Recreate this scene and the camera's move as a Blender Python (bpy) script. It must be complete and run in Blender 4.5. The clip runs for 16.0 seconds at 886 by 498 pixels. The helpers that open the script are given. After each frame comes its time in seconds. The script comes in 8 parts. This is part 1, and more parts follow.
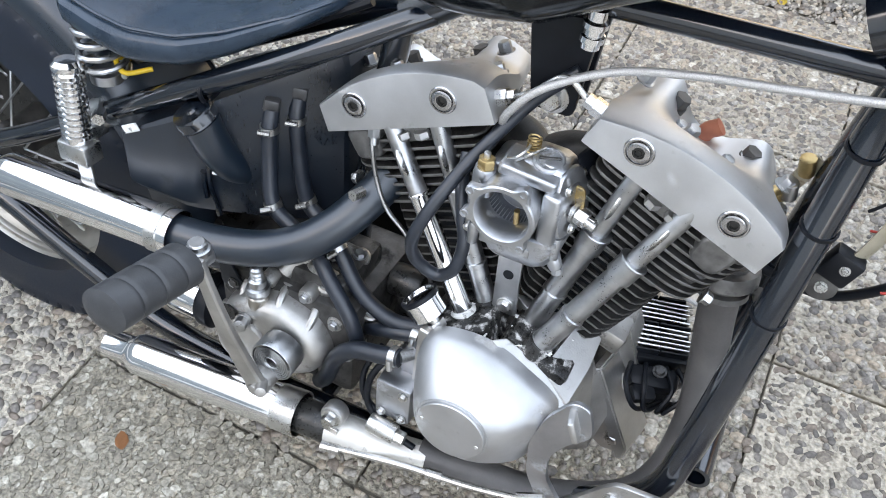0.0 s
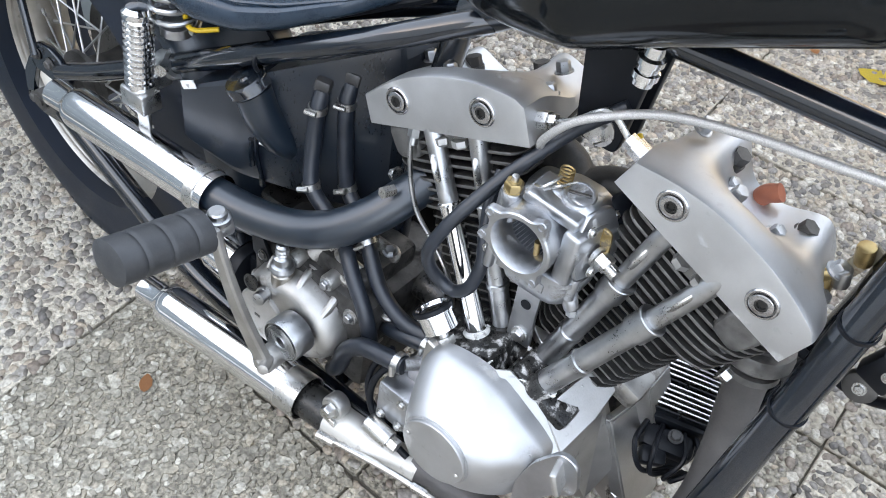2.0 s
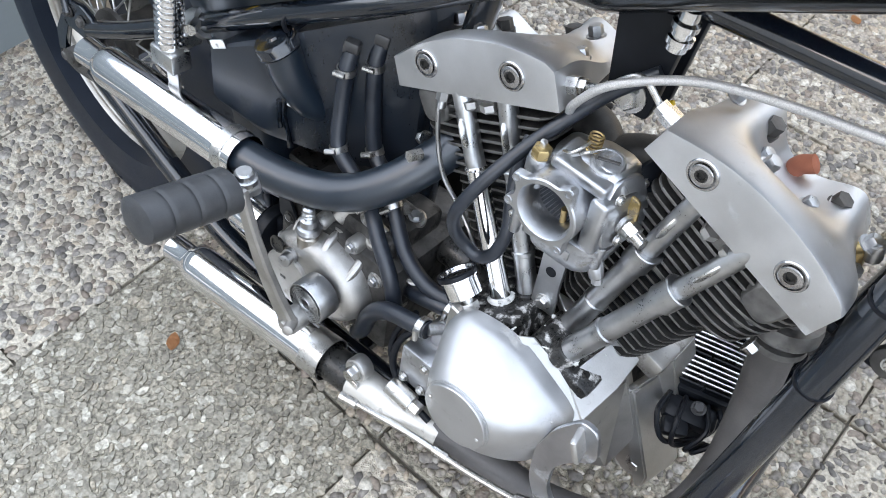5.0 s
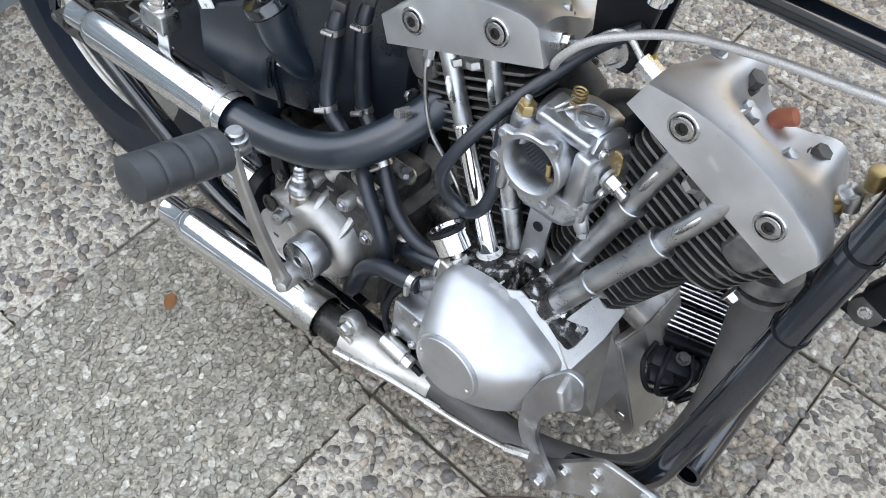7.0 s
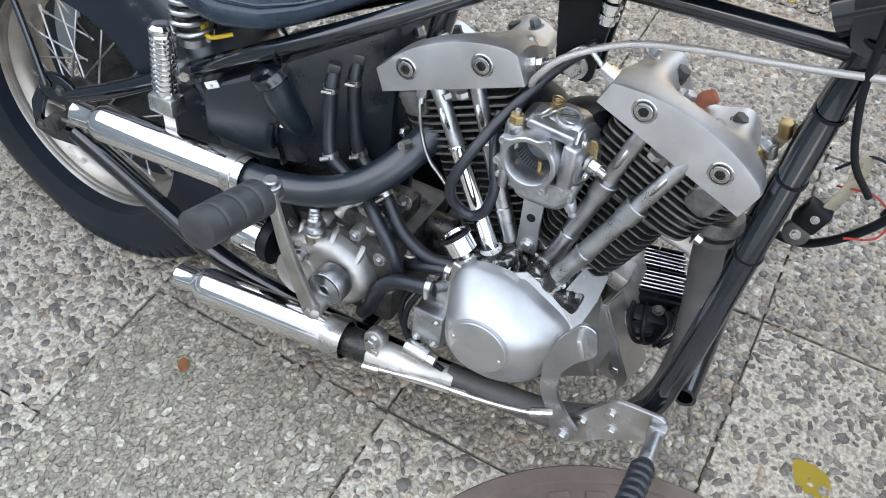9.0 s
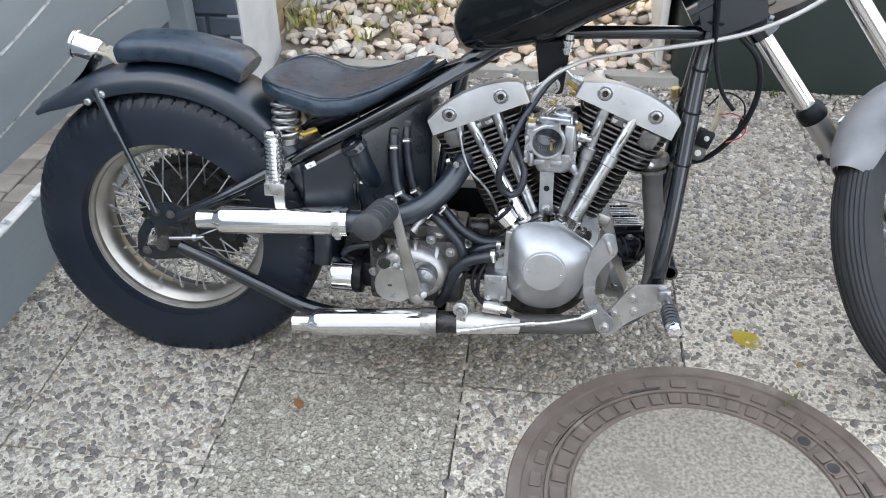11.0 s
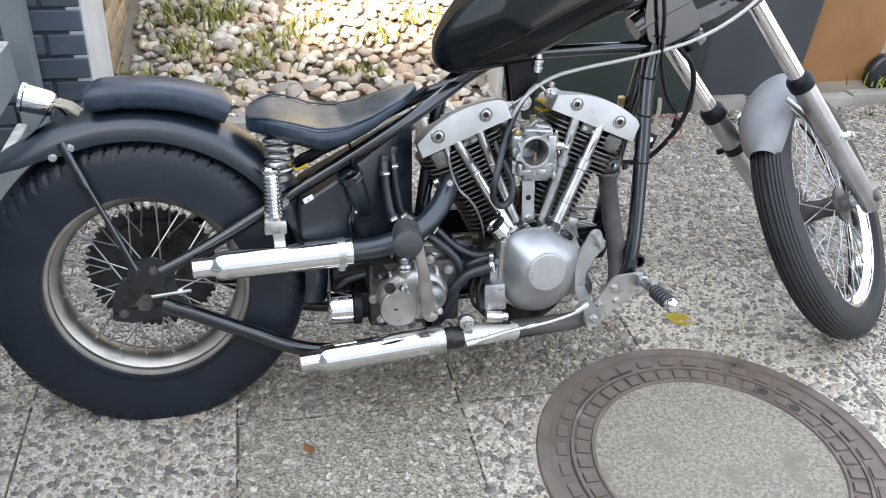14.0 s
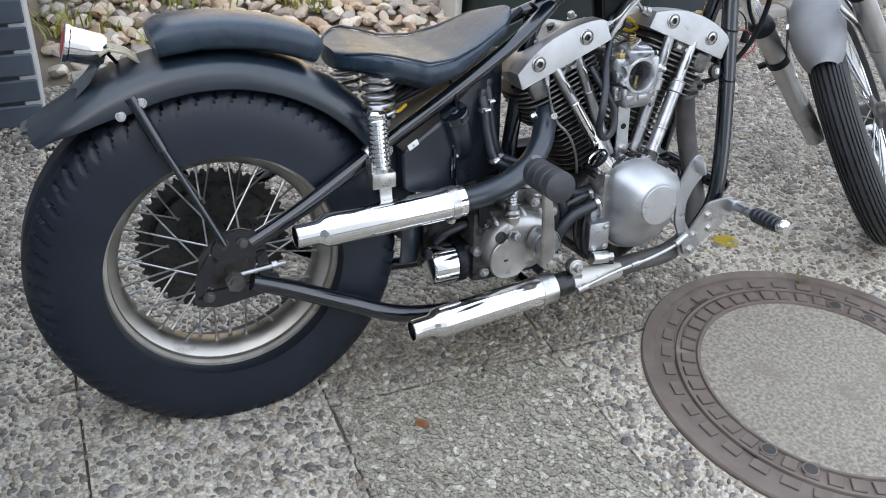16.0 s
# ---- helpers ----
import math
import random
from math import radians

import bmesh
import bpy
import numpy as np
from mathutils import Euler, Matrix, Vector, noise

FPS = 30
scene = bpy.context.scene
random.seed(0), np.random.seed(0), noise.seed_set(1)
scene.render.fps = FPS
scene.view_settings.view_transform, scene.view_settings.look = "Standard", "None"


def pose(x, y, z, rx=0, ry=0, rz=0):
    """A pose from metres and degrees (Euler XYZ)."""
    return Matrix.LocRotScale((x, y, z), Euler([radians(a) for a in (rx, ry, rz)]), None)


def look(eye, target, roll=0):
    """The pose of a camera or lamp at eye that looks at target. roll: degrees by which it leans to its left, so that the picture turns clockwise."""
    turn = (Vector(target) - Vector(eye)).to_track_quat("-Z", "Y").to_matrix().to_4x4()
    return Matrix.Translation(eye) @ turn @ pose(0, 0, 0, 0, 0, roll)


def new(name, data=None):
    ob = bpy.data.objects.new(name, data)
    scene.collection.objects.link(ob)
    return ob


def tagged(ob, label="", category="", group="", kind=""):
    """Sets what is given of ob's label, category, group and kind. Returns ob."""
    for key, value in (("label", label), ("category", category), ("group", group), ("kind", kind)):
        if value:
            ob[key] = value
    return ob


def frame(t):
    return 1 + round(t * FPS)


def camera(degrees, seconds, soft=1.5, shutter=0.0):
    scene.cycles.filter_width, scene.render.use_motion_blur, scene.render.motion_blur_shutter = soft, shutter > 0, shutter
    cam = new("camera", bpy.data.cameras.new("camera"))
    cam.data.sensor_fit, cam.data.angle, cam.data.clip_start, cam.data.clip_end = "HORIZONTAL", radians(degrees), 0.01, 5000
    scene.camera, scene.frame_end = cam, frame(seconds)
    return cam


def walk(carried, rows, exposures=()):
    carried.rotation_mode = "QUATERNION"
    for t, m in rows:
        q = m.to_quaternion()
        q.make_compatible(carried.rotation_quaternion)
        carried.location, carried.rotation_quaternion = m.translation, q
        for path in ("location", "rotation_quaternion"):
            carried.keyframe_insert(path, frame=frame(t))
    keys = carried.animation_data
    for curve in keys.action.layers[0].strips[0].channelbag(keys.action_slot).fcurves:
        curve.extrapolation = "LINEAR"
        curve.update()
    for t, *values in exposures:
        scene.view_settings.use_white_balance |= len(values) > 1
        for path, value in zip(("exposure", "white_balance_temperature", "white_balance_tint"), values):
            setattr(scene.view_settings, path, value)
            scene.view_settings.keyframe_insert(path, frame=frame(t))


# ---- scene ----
cam = camera(54.6, 16.0, soft=1.0)
PATH = [
    (0, (0.897, -0.47, 1.207), (0.334, 0.677, -0.332), 1.1),
    (0.5, (0.882, -0.429, 1.186), (0.216, 0.678, -0.341), 2.7),
    (1, (0.898, -0.398, 1.202), (0.167, 0.657, -0.332), 3.0),
    (1.5, (0.918, -0.381, 1.204), (0.15, 0.62, -0.348), 2.5),
    (2, (0.953, -0.373, 1.196), (0.185, 0.605, -0.37), 2.7),
    (2.5, (0.956, -0.37, 1.198), (0.174, 0.582, -0.378), 1.6),
    (3, (0.953, -0.369, 1.199), (0.144, 0.568, -0.372), 0.9),
    (3.5, (0.948, -0.369, 1.197), (0.137, 0.569, -0.372), 1.1),
    (4, (0.95, -0.367, 1.194), (0.143, 0.563, -0.382), 1.0),
    (4.5, (0.95, -0.369, 1.196), (0.145, 0.552, -0.386), 1.1),
    (5, (0.955, -0.372, 1.191), (0.178, 0.521, -0.422), 1.7),
    (5.2, (0.961, -0.368, 1.192), (0.212, 0.483, -0.455), 1.3),
    (7.3, (0.973, -0.378, 1.201), (0.25, 0.467, -0.461), 1.2),
    (7.5, (0.968, -0.375, 1.2), (0.244, 0.472, -0.461), 0.7),
    (8, (0.93, -0.38, 1.189), (0.267, 0.521, -0.47), 2.2),
    (8.5, (0.921, -0.445, 1.22), (0.338, 0.561, -0.407), 4.6),
    (9, (0.95, -0.622, 1.296), (0.36, 0.499, -0.251), 1.9),
    (9.2, (0.962, -0.726, 1.319), (0.361, 0.436, -0.194), 0.9),
    (11.3, (0.684, -1.467, 1.392), (0.494, 0.165, 0.252), -0.9),
    (11.5, (0.684, -1.487, 1.393), (0.498, 0.156, 0.267), -0.9),
    (12, (0.642, -1.549, 1.418), (0.48, 0.107, 0.309), -0.0),
    (12.5, (0.531, -1.627, 1.427), (0.464, 0.05, 0.34), 1.1),
    (13, (0.401, -1.679, 1.447), (0.508, 0.002, 0.368), 2.9),
    (13.5, (0.283, -1.61, 1.376), (0.515, 0.086, 0.341), 3.0),
    (14, (0.142, -1.506, 1.324), (0.535, 0.163, 0.294), 3.1),
    (14.5, (-0.078, -1.473, 1.319), (0.478, 0.15, 0.293), 1.1),
    (15, (-0.164, -1.449, 1.314), (0.487, 0.152, 0.308), 1.8),
    (15.5, (-0.178, -1.359, 1.264), (0.509, 0.192, 0.204), 3.3),
    (16, (-0.318, -1.189, 1.213), (0.419, 0.287, 0.082), 5.1),
]
walk(cam, [(t, look(eye, target, roll)) for t, eye, target, roll in PATH], [(0.0, 2.42, 7750, 14), (4.5, 2.42, 7750, 14), (7.3, 2.2, 7750, 14), (9.0, 2.18, 7750, 14), (13.0, 2.21, 7700, 14), (15.0, 2.06, 7700, 14), (16.0, 1.95, 7600, 14)])

# ---- light ----
world = bpy.data.worlds.new("sky")
scene.world = world
world.use_nodes = True
wn = world.node_tree
sky = wn.nodes.new("ShaderNodeTexSky")
sky.sky_type = "NISHITA"
sky.sun_disc = False
SUN_EL, SUN_AZ = radians(33), radians(200)   # azimuth clockwise from +y
sky.sun_elevation, sky.sun_rotation = SUN_EL, SUN_AZ
sky.air_density, sky.dust_density, sky.ozone_density = 1.0, 2.0, 1.0
haze, cloud = wn.nodes.new("ShaderNodeMix"), wn.nodes.new("ShaderNodeTexNoise")   # thin bright cloud over the blue
haze.data_type = "RGBA"
cloud.inputs["Scale"].default_value, cloud.inputs["Detail"].default_value = 2.2, 6
amount_ = wn.nodes.new("ShaderNodeMapRange")
amount_.inputs[1].default_value, amount_.inputs[2].default_value, amount_.inputs[3].default_value, amount_.inputs[4].default_value = 0.35, 0.65, 0.55, 0.92
wn.links.new(cloud.outputs[0], amount_.inputs[0])
wn.links.new(amount_.outputs[0], haze.inputs[0])
wn.links.new(sky.outputs[0], haze.inputs[6])
haze.inputs[7].default_value = (3.5, 4.5, 6.0, 1)
wn.links.new(haze.outputs[2], wn.nodes["Background"].inputs[0])
wn.nodes["Background"].inputs[1].default_value = 0.15
sun_data = bpy.data.lights.new("sun", "SUN")
sun_data.energy, sun_data.angle, sun_data.color = 4.6, radians(0.5), (1.0, 0.965, 0.9)
sun = new("sun", sun_data)
sun_dir = Vector((math.sin(SUN_AZ) * math.cos(SUN_EL), math.cos(SUN_AZ) * math.cos(SUN_EL), math.sin(SUN_EL)))
sun.matrix_world = look(sun_dir * 30, (0, 0, 0))


# ---- materials ----
def mat(name, c1, c2, r1=0.4, r2=0.6, metal=0.0, s=30.0, s2=300.0, bump=0.1, dist=0.001, coat=0.0, rand="", amount=0.3,
        spec=0.5, dirt=None, dirt_at=0.6, dirt_s=12.0, stretch=(1, 1, 1), tones=None):
    """A surface of two tones: patches of size 1/s, grain of size 1/s2, optional dirt patches and per-piece variation."""
    m = bpy.data.materials.new(name)
    m.use_nodes = True
    t = m.node_tree
    n, l = t.nodes, t.links
    b = n["Principled BSDF"]
    co = n.new("ShaderNodeTexCoord")
    mp = n.new("ShaderNodeMapping")
    mp.inputs["Scale"].default_value = stretch
    l.new(co.outputs["Object"], mp.inputs[0])
    big, fine = n.new("ShaderNodeTexNoise"), n.new("ShaderNodeTexNoise")
    for q, sc, de in ((big, s, 5), (fine, s2, 3)):
        q.inputs["Scale"].default_value, q.inputs["Detail"].default_value = sc, de
        l.new(mp.outputs[0], q.inputs[0])
    ramp = n.new("ShaderNodeValToRGB")
    ramp.color_ramp.elements[0].position, ramp.color_ramp.elements[1].position = 0.3, 0.7
    ramp.color_ramp.elements[0].color, ramp.color_ramp.elements[1].color = (*c1, 1), (*c2, 1)
    l.new(big.outputs[0], ramp.inputs[0])
    col = ramp.outputs[0]
    rr = n.new("ShaderNodeMapRange")
    rr.inputs[1].default_value, rr.inputs[2].default_value, rr.inputs[3].default_value, rr.inputs[4].default_value = 0.3, 0.7, r1, r2
    add = n.new("ShaderNodeMath")
    add.operation = "MULTIPLY_ADD"
    add.inputs[1].default_value = 0.5
    l.new(fine.outputs[0], add.inputs[0])
    half = n.new("ShaderNodeMath")
    half.operation = "MULTIPLY"
    half.inputs[1].default_value = 0.5
    l.new(big.outputs[0], half.inputs[0])
    l.new(half.outputs[0], add.inputs[2])
    l.new(add.outputs[0], rr.inputs[0])
    rough = rr.outputs[0]
    if dirt:
        dn = n.new("ShaderNodeTexNoise")
        dn.inputs["Scale"].default_value, dn.inputs["Detail"].default_value, dn.inputs["Roughness"].default_value = dirt_s, 8, 0.65
        l.new(co.outputs["Object"], dn.inputs[0])
        dr = n.new("ShaderNodeMapRange")
        dr.inputs[1].default_value, dr.inputs[2].default_value = dirt_at, dirt_at + 0.12
        l.new(dn.outputs[0], dr.inputs[0])
        mx = n.new("ShaderNodeMix")
        mx.data_type = "RGBA"
        l.new(dr.outputs[0], mx.inputs[0])
        l.new(col, mx.inputs[6])
        mx.inputs[7].default_value = (*dirt, 1)
        col = mx.outputs[2]
        m2 = n.new("ShaderNodeMix")
        l.new(dr.outputs[0], m2.inputs[0])
        l.new(rough, m2.inputs[2])
        m2.inputs[3].default_value = 0.85
        rough = m2.outputs[0]
        if metal > 0:
            m3 = n.new("ShaderNodeMath")
            m3.operation = "MULTIPLY_ADD"
            m3.inputs[1].default_value, m3.inputs[2].default_value = -metal, metal
            l.new(dr.outputs[0], m3.inputs[0])
            l.new(m3.outputs[0], b.inputs["Metallic"])
    if rand:
        src = n.new("ShaderNodeObjectInfo") if rand == "object" else n.new("ShaderNodeNewGeometry")
        out = src.outputs["Random"] if rand == "object" else src.outputs["Random Per Island"]
        if tones:
            tr = n.new("ShaderNodeValToRGB")
            tr.color_ramp.interpolation = "CONSTANT"
            for i, c in enumerate(tones):
                e = tr.color_ramp.elements[i] if i < 2 else tr.color_ramp.elements.new(i / len(tones))
                e.position, e.color = i / len(tones), (*c, 1)
            l.new(out, tr.inputs[0])
            mt = n.new("ShaderNodeMix")
            mt.data_type, mt.blend_type = "RGBA", "MULTIPLY"
            mt.inputs[0].default_value = 1.0
            l.new(col, mt.inputs[6])
            l.new(tr.outputs[0], mt.inputs[7])
            col = mt.outputs[2]
            amount = 0.0
        hs = n.new("ShaderNodeHueSaturation")
        mr = n.new("ShaderNodeMapRange")
        mr.inputs[3].default_value, mr.inputs[4].default_value = 1 - amount, 1 + amount
        l.new(out, mr.inputs[0])
        l.new(mr.outputs[0], hs.inputs["Value"])
        l.new(col, hs.inputs["Color"])
        col = hs.outputs[0]
    l.new(col, b.inputs["Base Color"])
    l.new(rough, b.inputs["Roughness"])
    if not (dirt and metal > 0):
        b.inputs["Metallic"].default_value = metal
    b.inputs["Coat Weight"].default_value = coat
    b.inputs["Specular IOR Level"].default_value = spec
    b.inputs["Coat Roughness"].default_value = 0.08
    if bump:
        bp = n.new("ShaderNodeBump")
        bp.inputs["Strength"].default_value, bp.inputs["Distance"].default_value = bump, dist
        l.new(add.outputs[0], bp.inputs["Height"])
        l.new(bp.outputs[0], b.inputs["Normal"])
    return m


rng = np.random.default_rng(3)
GREASE = (0.03, 0.026, 0.022)
M = {}
M["paint"] = mat("black_gloss_paint", (0.0028, 0.005, 0.0085), (0.0055, 0.009, 0.0145), 0.1, 0.22, s=25, s2=400, bump=0.06, coat=0.72, spec=0.55, dirt=(0.04, 0.038, 0.036), dirt_at=0.76, dirt_s=60)
M["oilblack"] = mat("oil_streaked_black_paint", (0.0055, 0.0092, 0.0148), (0.0105, 0.0162, 0.0242), 0.24, 0.42, s=12, s2=500, bump=0.1, dist=0.0006, spec=0.7, dirt=(0.018, 0.022, 0.026), dirt_at=0.58, dirt_s=18, stretch=(1, 1, 0.3))
M["tank"] = mat("black_tank_paint", (0.0018, 0.0029, 0.0037), (0.0037, 0.0054, 0.0067), 0.08, 0.18, s=9, s2=700, bump=0.02, coat=0.12, spec=0.26)
M["satin"] = mat("satin_black_paint", (0.006, 0.012, 0.0198), (0.0105, 0.0182, 0.0285), 0.25, 0.39, s=10, s2=600, bump=0.05, dist=0.0005, dirt=(0.026, 0.031, 0.036), dirt_at=0.72, dirt_s=25, spec=0.75)
M["pipe"] = mat("black_heat_paint", (0.0055, 0.0115, 0.019), (0.0095, 0.017, 0.0265), 0.28, 0.4, s=14, s2=700, bump=0.04, dist=0.0004, spec=0.85)
M["burnt"] = mat("burnt_exhaust_steel", (0.07, 0.066, 0.065), (0.125, 0.118, 0.114), 0.42, 0.68, metal=0.3, s=18, s2=400, bump=0.3, dirt=(0.06, 0.05, 0.042), dirt_at=0.66)
M["rubber"] = mat("tyre_rubber", (0.0034, 0.0072, 0.0146), (0.007, 0.0124, 0.0232), 0.36, 0.54, s=14, s2=500, bump=0.22, dirt=(0.018, 0.0235, 0.033), dirt_at=0.68, dirt_s=9, spec=0.48)
M["rubber_dusty"] = mat("dusty_tyre_rubber", (0.013, 0.014, 0.0155), (0.028, 0.029, 0.031), 0.5, 0.7, s=14, s2=500, bump=0.25, dirt=(0.055, 0.051, 0.046), dirt_at=0.67, dirt_s=9, spec=0.4)
M["hose"] = mat("rubber_hose", (0.007, 0.010, 0.0155), (0.015, 0.0195, 0.0275), 0.28, 0.46, s=50, s2=600, bump=0.15, spec=0.6)
M["vinyl"] = mat("black_vinyl", (0.0115, 0.023, 0.0375), (0.018, 0.0325, 0.0505), 0.22, 0.36, s=30, s2=900, bump=0.22, dist=0.0006, spec=0.5)
M["chrome"] = mat("chrome", (0.82, 0.82, 0.825), (0.9, 0.9, 0.9), 0.04, 0.13, metal=1, s=20, s2=200, bump=0.04, dirt=(0.2, 0.16, 0.12), dirt_at=0.72, dirt_s=45)
M["rim"] = mat("dull_rim_steel", (0.42, 0.395, 0.355), (0.55, 0.52, 0.475), 0.36, 0.52, metal=1.0, s=24, s2=300, bump=0.1, dirt=(0.25, 0.22, 0.18), dirt_at=0.6, dirt_s=20)
M["dirtycast"] = mat("oil_stained_cast_alloy", (0.3, 0.285, 0.26), (0.48, 0.465, 0.44), 0.3, 0.55, metal=1, s=26, s2=450, bump=0.45, dirt=(0.05, 0.042, 0.034), dirt_at=0.5, dirt_s=24)
M["polished"] = mat("brushed_aluminium", (0.46, 0.464, 0.468), (0.6, 0.605, 0.61), 0.42, 0.58, metal=1, s=18, s2=900, bump=0.4, dist=0.0004, dirt=(0.3, 0.29, 0.27), dirt_at=0.6, dirt_s=16)
M["cast"] = mat("cast_aluminium", (0.42, 0.412, 0.4), (0.58, 0.575, 0.56), 0.36, 0.58, metal=1, s=22, s2=450, bump=0.4, dirt=(0.13, 0.115, 0.095), dirt_at=0.6, dirt_s=18)
M["carb"] = mat("carburettor_alloy", (0.37, 0.38, 0.395), (0.52, 0.53, 0.545), 0.28, 0.48, metal=1, s=34, s2=600, bump=0.35, dirt=(0.13, 0.12, 0.105), dirt_at=0.57, dirt_s=38)
# soot, with the shade between the fins put into the colour too
M["fin"] = mat("sooty_shaded_fin_metal", (0.022, 0.0213, 0.0205), (0.065, 0.063, 0.06), 0.42, 0.66, metal=0.5, s=40, s2=500, bump=0.4, dirt=(0.01, 0.0097, 0.0093), dirt_at=0.56, dirt_s=24)
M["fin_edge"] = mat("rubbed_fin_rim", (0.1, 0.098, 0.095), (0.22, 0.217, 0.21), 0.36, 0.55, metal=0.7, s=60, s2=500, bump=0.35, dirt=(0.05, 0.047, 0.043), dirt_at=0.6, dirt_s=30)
M["steel"] = mat("worn_steel", (0.34, 0.345, 0.35), (0.52, 0.525, 0.53), 0.24, 0.44, metal=1, s=45, s2=500, bump=0.2, dirt=(0.12, 0.095, 0.07), dirt_at=0.65, dirt_s=60)
M["steelring"] = mat("polished_bolt_steel", (0.42, 0.42, 0.43), (0.55, 0.55, 0.56), 0.14, 0.26, metal=1, s=60, s2=600, bump=0.05)
M["grimy"] = mat("grimy_oily_alloy", (0.03, 0.028, 0.026), (0.11, 0.105, 0.1), 0.35, 0.62, metal=0.6, s=40, s2=400, bump=0.5, dirt=(0.01, 0.009, 0.008), dirt_at=0.5, dirt_s=30)
M["rustsheet"] = mat("rusty_pale_sheet", (0.3, 0.27, 0.2), (0.42, 0.38, 0.29), 0.5, 0.7, metal=0.3, s=40, s2=400, bump=0.3, dirt=(0.16, 0.085, 0.045), dirt_at=0.55, dirt_s=50)
M["bronzecast"] = mat("oil_tinted_cast_alloy", (0.33, 0.305, 0.265), (0.47, 0.44, 0.395), 0.24, 0.42, metal=1, s=22, s2=500, bump=0.22, dirt=(0.13, 0.105, 0.08), dirt_at=0.6, dirt_s=16)
M["kickcast"] = mat("matt_cast_alloy", (0.36, 0.347, 0.328), (0.53, 0.515, 0.49), 0.36, 0.56, metal=0.95, s=24, s2=500, bump=0.35, dirt=(0.14, 0.12, 0.1), dirt_at=0.57, dirt_s=22)
# dark blue-grey that puts the throat's depth shade into the colour
M["bore"] = mat("shaded_bore", (0.05, 0.058, 0.075), (0.16, 0.175, 0.2), 0.3, 0.5, metal=0.6, s=60, s2=300, bump=0.2, dirt=(0.02, 0.022, 0.03), dirt_at=0.58, dirt_s=60)
# yellow-green leaves, the bush colour lightened to carry sunlight
M["weed"] = mat("sun_tinted_weed_leaves", (0.13, 0.15, 0.025), (0.33, 0.31, 0.08), 0.5, 0.7, s=4, s2=60, bump=0.0, rand="island", amount=0.4)
M["pedal_rubber"] = mat("worn_grey_rubber", (0.02, 0.0215, 0.0235), (0.042, 0.044, 0.047), 0.4, 0.6, s=40, s2=500, bump=0.3, dirt=(0.085, 0.083, 0.08), dirt_at=0.64, dirt_s=45)
M["greysteel"] = mat("dark_scuffed_steel", (0.05, 0.05, 0.051), (0.11, 0.11, 0.112), 0.35, 0.55, metal=0.5, s=30, s2=400, bump=0.2)
M["zinc"] = mat("zinc_plated_steel", (0.46, 0.455, 0.44), (0.66, 0.655, 0.64), 0.2, 0.42, metal=1, s=45, s2=600, bump=0.12)
M["fork"] = mat("fork_alloy", (0.4, 0.4, 0.4), (0.52, 0.52, 0.52), 0.25, 0.42, metal=1, s=16, s2=400, bump=0.1, dirt=(0.14, 0.13, 0.11), dirt_at=0.66, dirt_s=25)
M["greyfend"] = mat("bare_grey_fender", (0.17, 0.17, 0.18), (0.24, 0.24, 0.245), 0.4, 0.58, metal=0.35, s=12, s2=500, bump=0.12)
M["brass"] = mat("tarnished_brass", (0.36, 0.26, 0.12), (0.5, 0.37, 0.18), 0.3, 0.48, metal=1, s=80, bump=0.15, dirt=(0.14, 0.11, 0.07), dirt_at=0.56, dirt_s=90)
M["black"] = mat("black_plastic", (0.0028, 0.0038, 0.006), (0.006, 0.0075, 0.0105), 0.34, 0.52, s=40, s2=600, bump=0.1, spec=0.25)
M["braid"] = mat("braided_steel_hose", (0.35, 0.34, 0.33), (0.6, 0.59, 0.57), 0.4, 0.6, metal=0.6, s=900, s2=1500, bump=0.6)
M["yellow"] = mat("yellow_wire", (0.5, 0.32, 0.01), (0.7, 0.46, 0.02), 0.4, 0.5, s=60, bump=0.05)
M["red"] = mat("red_plastic", (0.28, 0.02, 0.015), (0.4, 0.03, 0.02), 0.25, 0.4, s=60, bump=0.05)
M["boot"] = mat("red_brown_plug_cap", (0.3, 0.09, 0.05), (0.4, 0.13, 0.07), 0.5, 0.6, s=60, bump=0.1)
M["white"] = mat("white_sealant", (0.6, 0.6, 0.58), (0.75, 0.75, 0.72), 0.5, 0.7, s=120, bump=0.5, dirt=GREASE, dirt_at=0.55, dirt_s=90)
M["greasy"] = mat("greasy_black_iron", (0.009, 0.0088, 0.0085), (0.03, 0.029, 0.027), 0.2, 0.45, metal=0.1, s=70, s2=300, bump=0.6)
M["flaked"] = mat("flaking_painted_iron", (0.009, 0.0088, 0.0085), (0.03, 0.029, 0.027), 0.2, 0.45, metal=0.1, s=70, s2=300, bump=0.6, dirt=(0.55, 0.54, 0.52), dirt_at=0.535, dirt_s=70)
M["hub"] = mat("dirty_hub_metal", (0.06, 0.057, 0.054), (0.15, 0.143, 0.136), 0.4, 0.65, metal=0.7, s=30, bump=0.3)
M["bronze"] = mat("heat_tinted_pipe", (0.5, 0.48, 0.44), (0.62, 0.6, 0.56), 0.35, 0.55, metal=0.5, s=25, bump=0.3, dirt=(0.1, 0.085, 0.07), dirt_at=0.6, dirt_s=40)
M["glass_dark"] = mat("gauge_glass", (0.02, 0.02, 0.02), (0.03, 0.03, 0.03), 0.03, 0.06, s=20, bump=0.0)
M["slab"] = mat("washed_concrete", (0.24, 0.21, 0.165), (0.76, 0.686, 0.568), 0.75, 0.92, s=140, s2=420, bump=1.0, dist=0.006, rand="object", amount=0.08, dirt=(0.34, 0.3, 0.235), dirt_at=0.61, dirt_s=6)
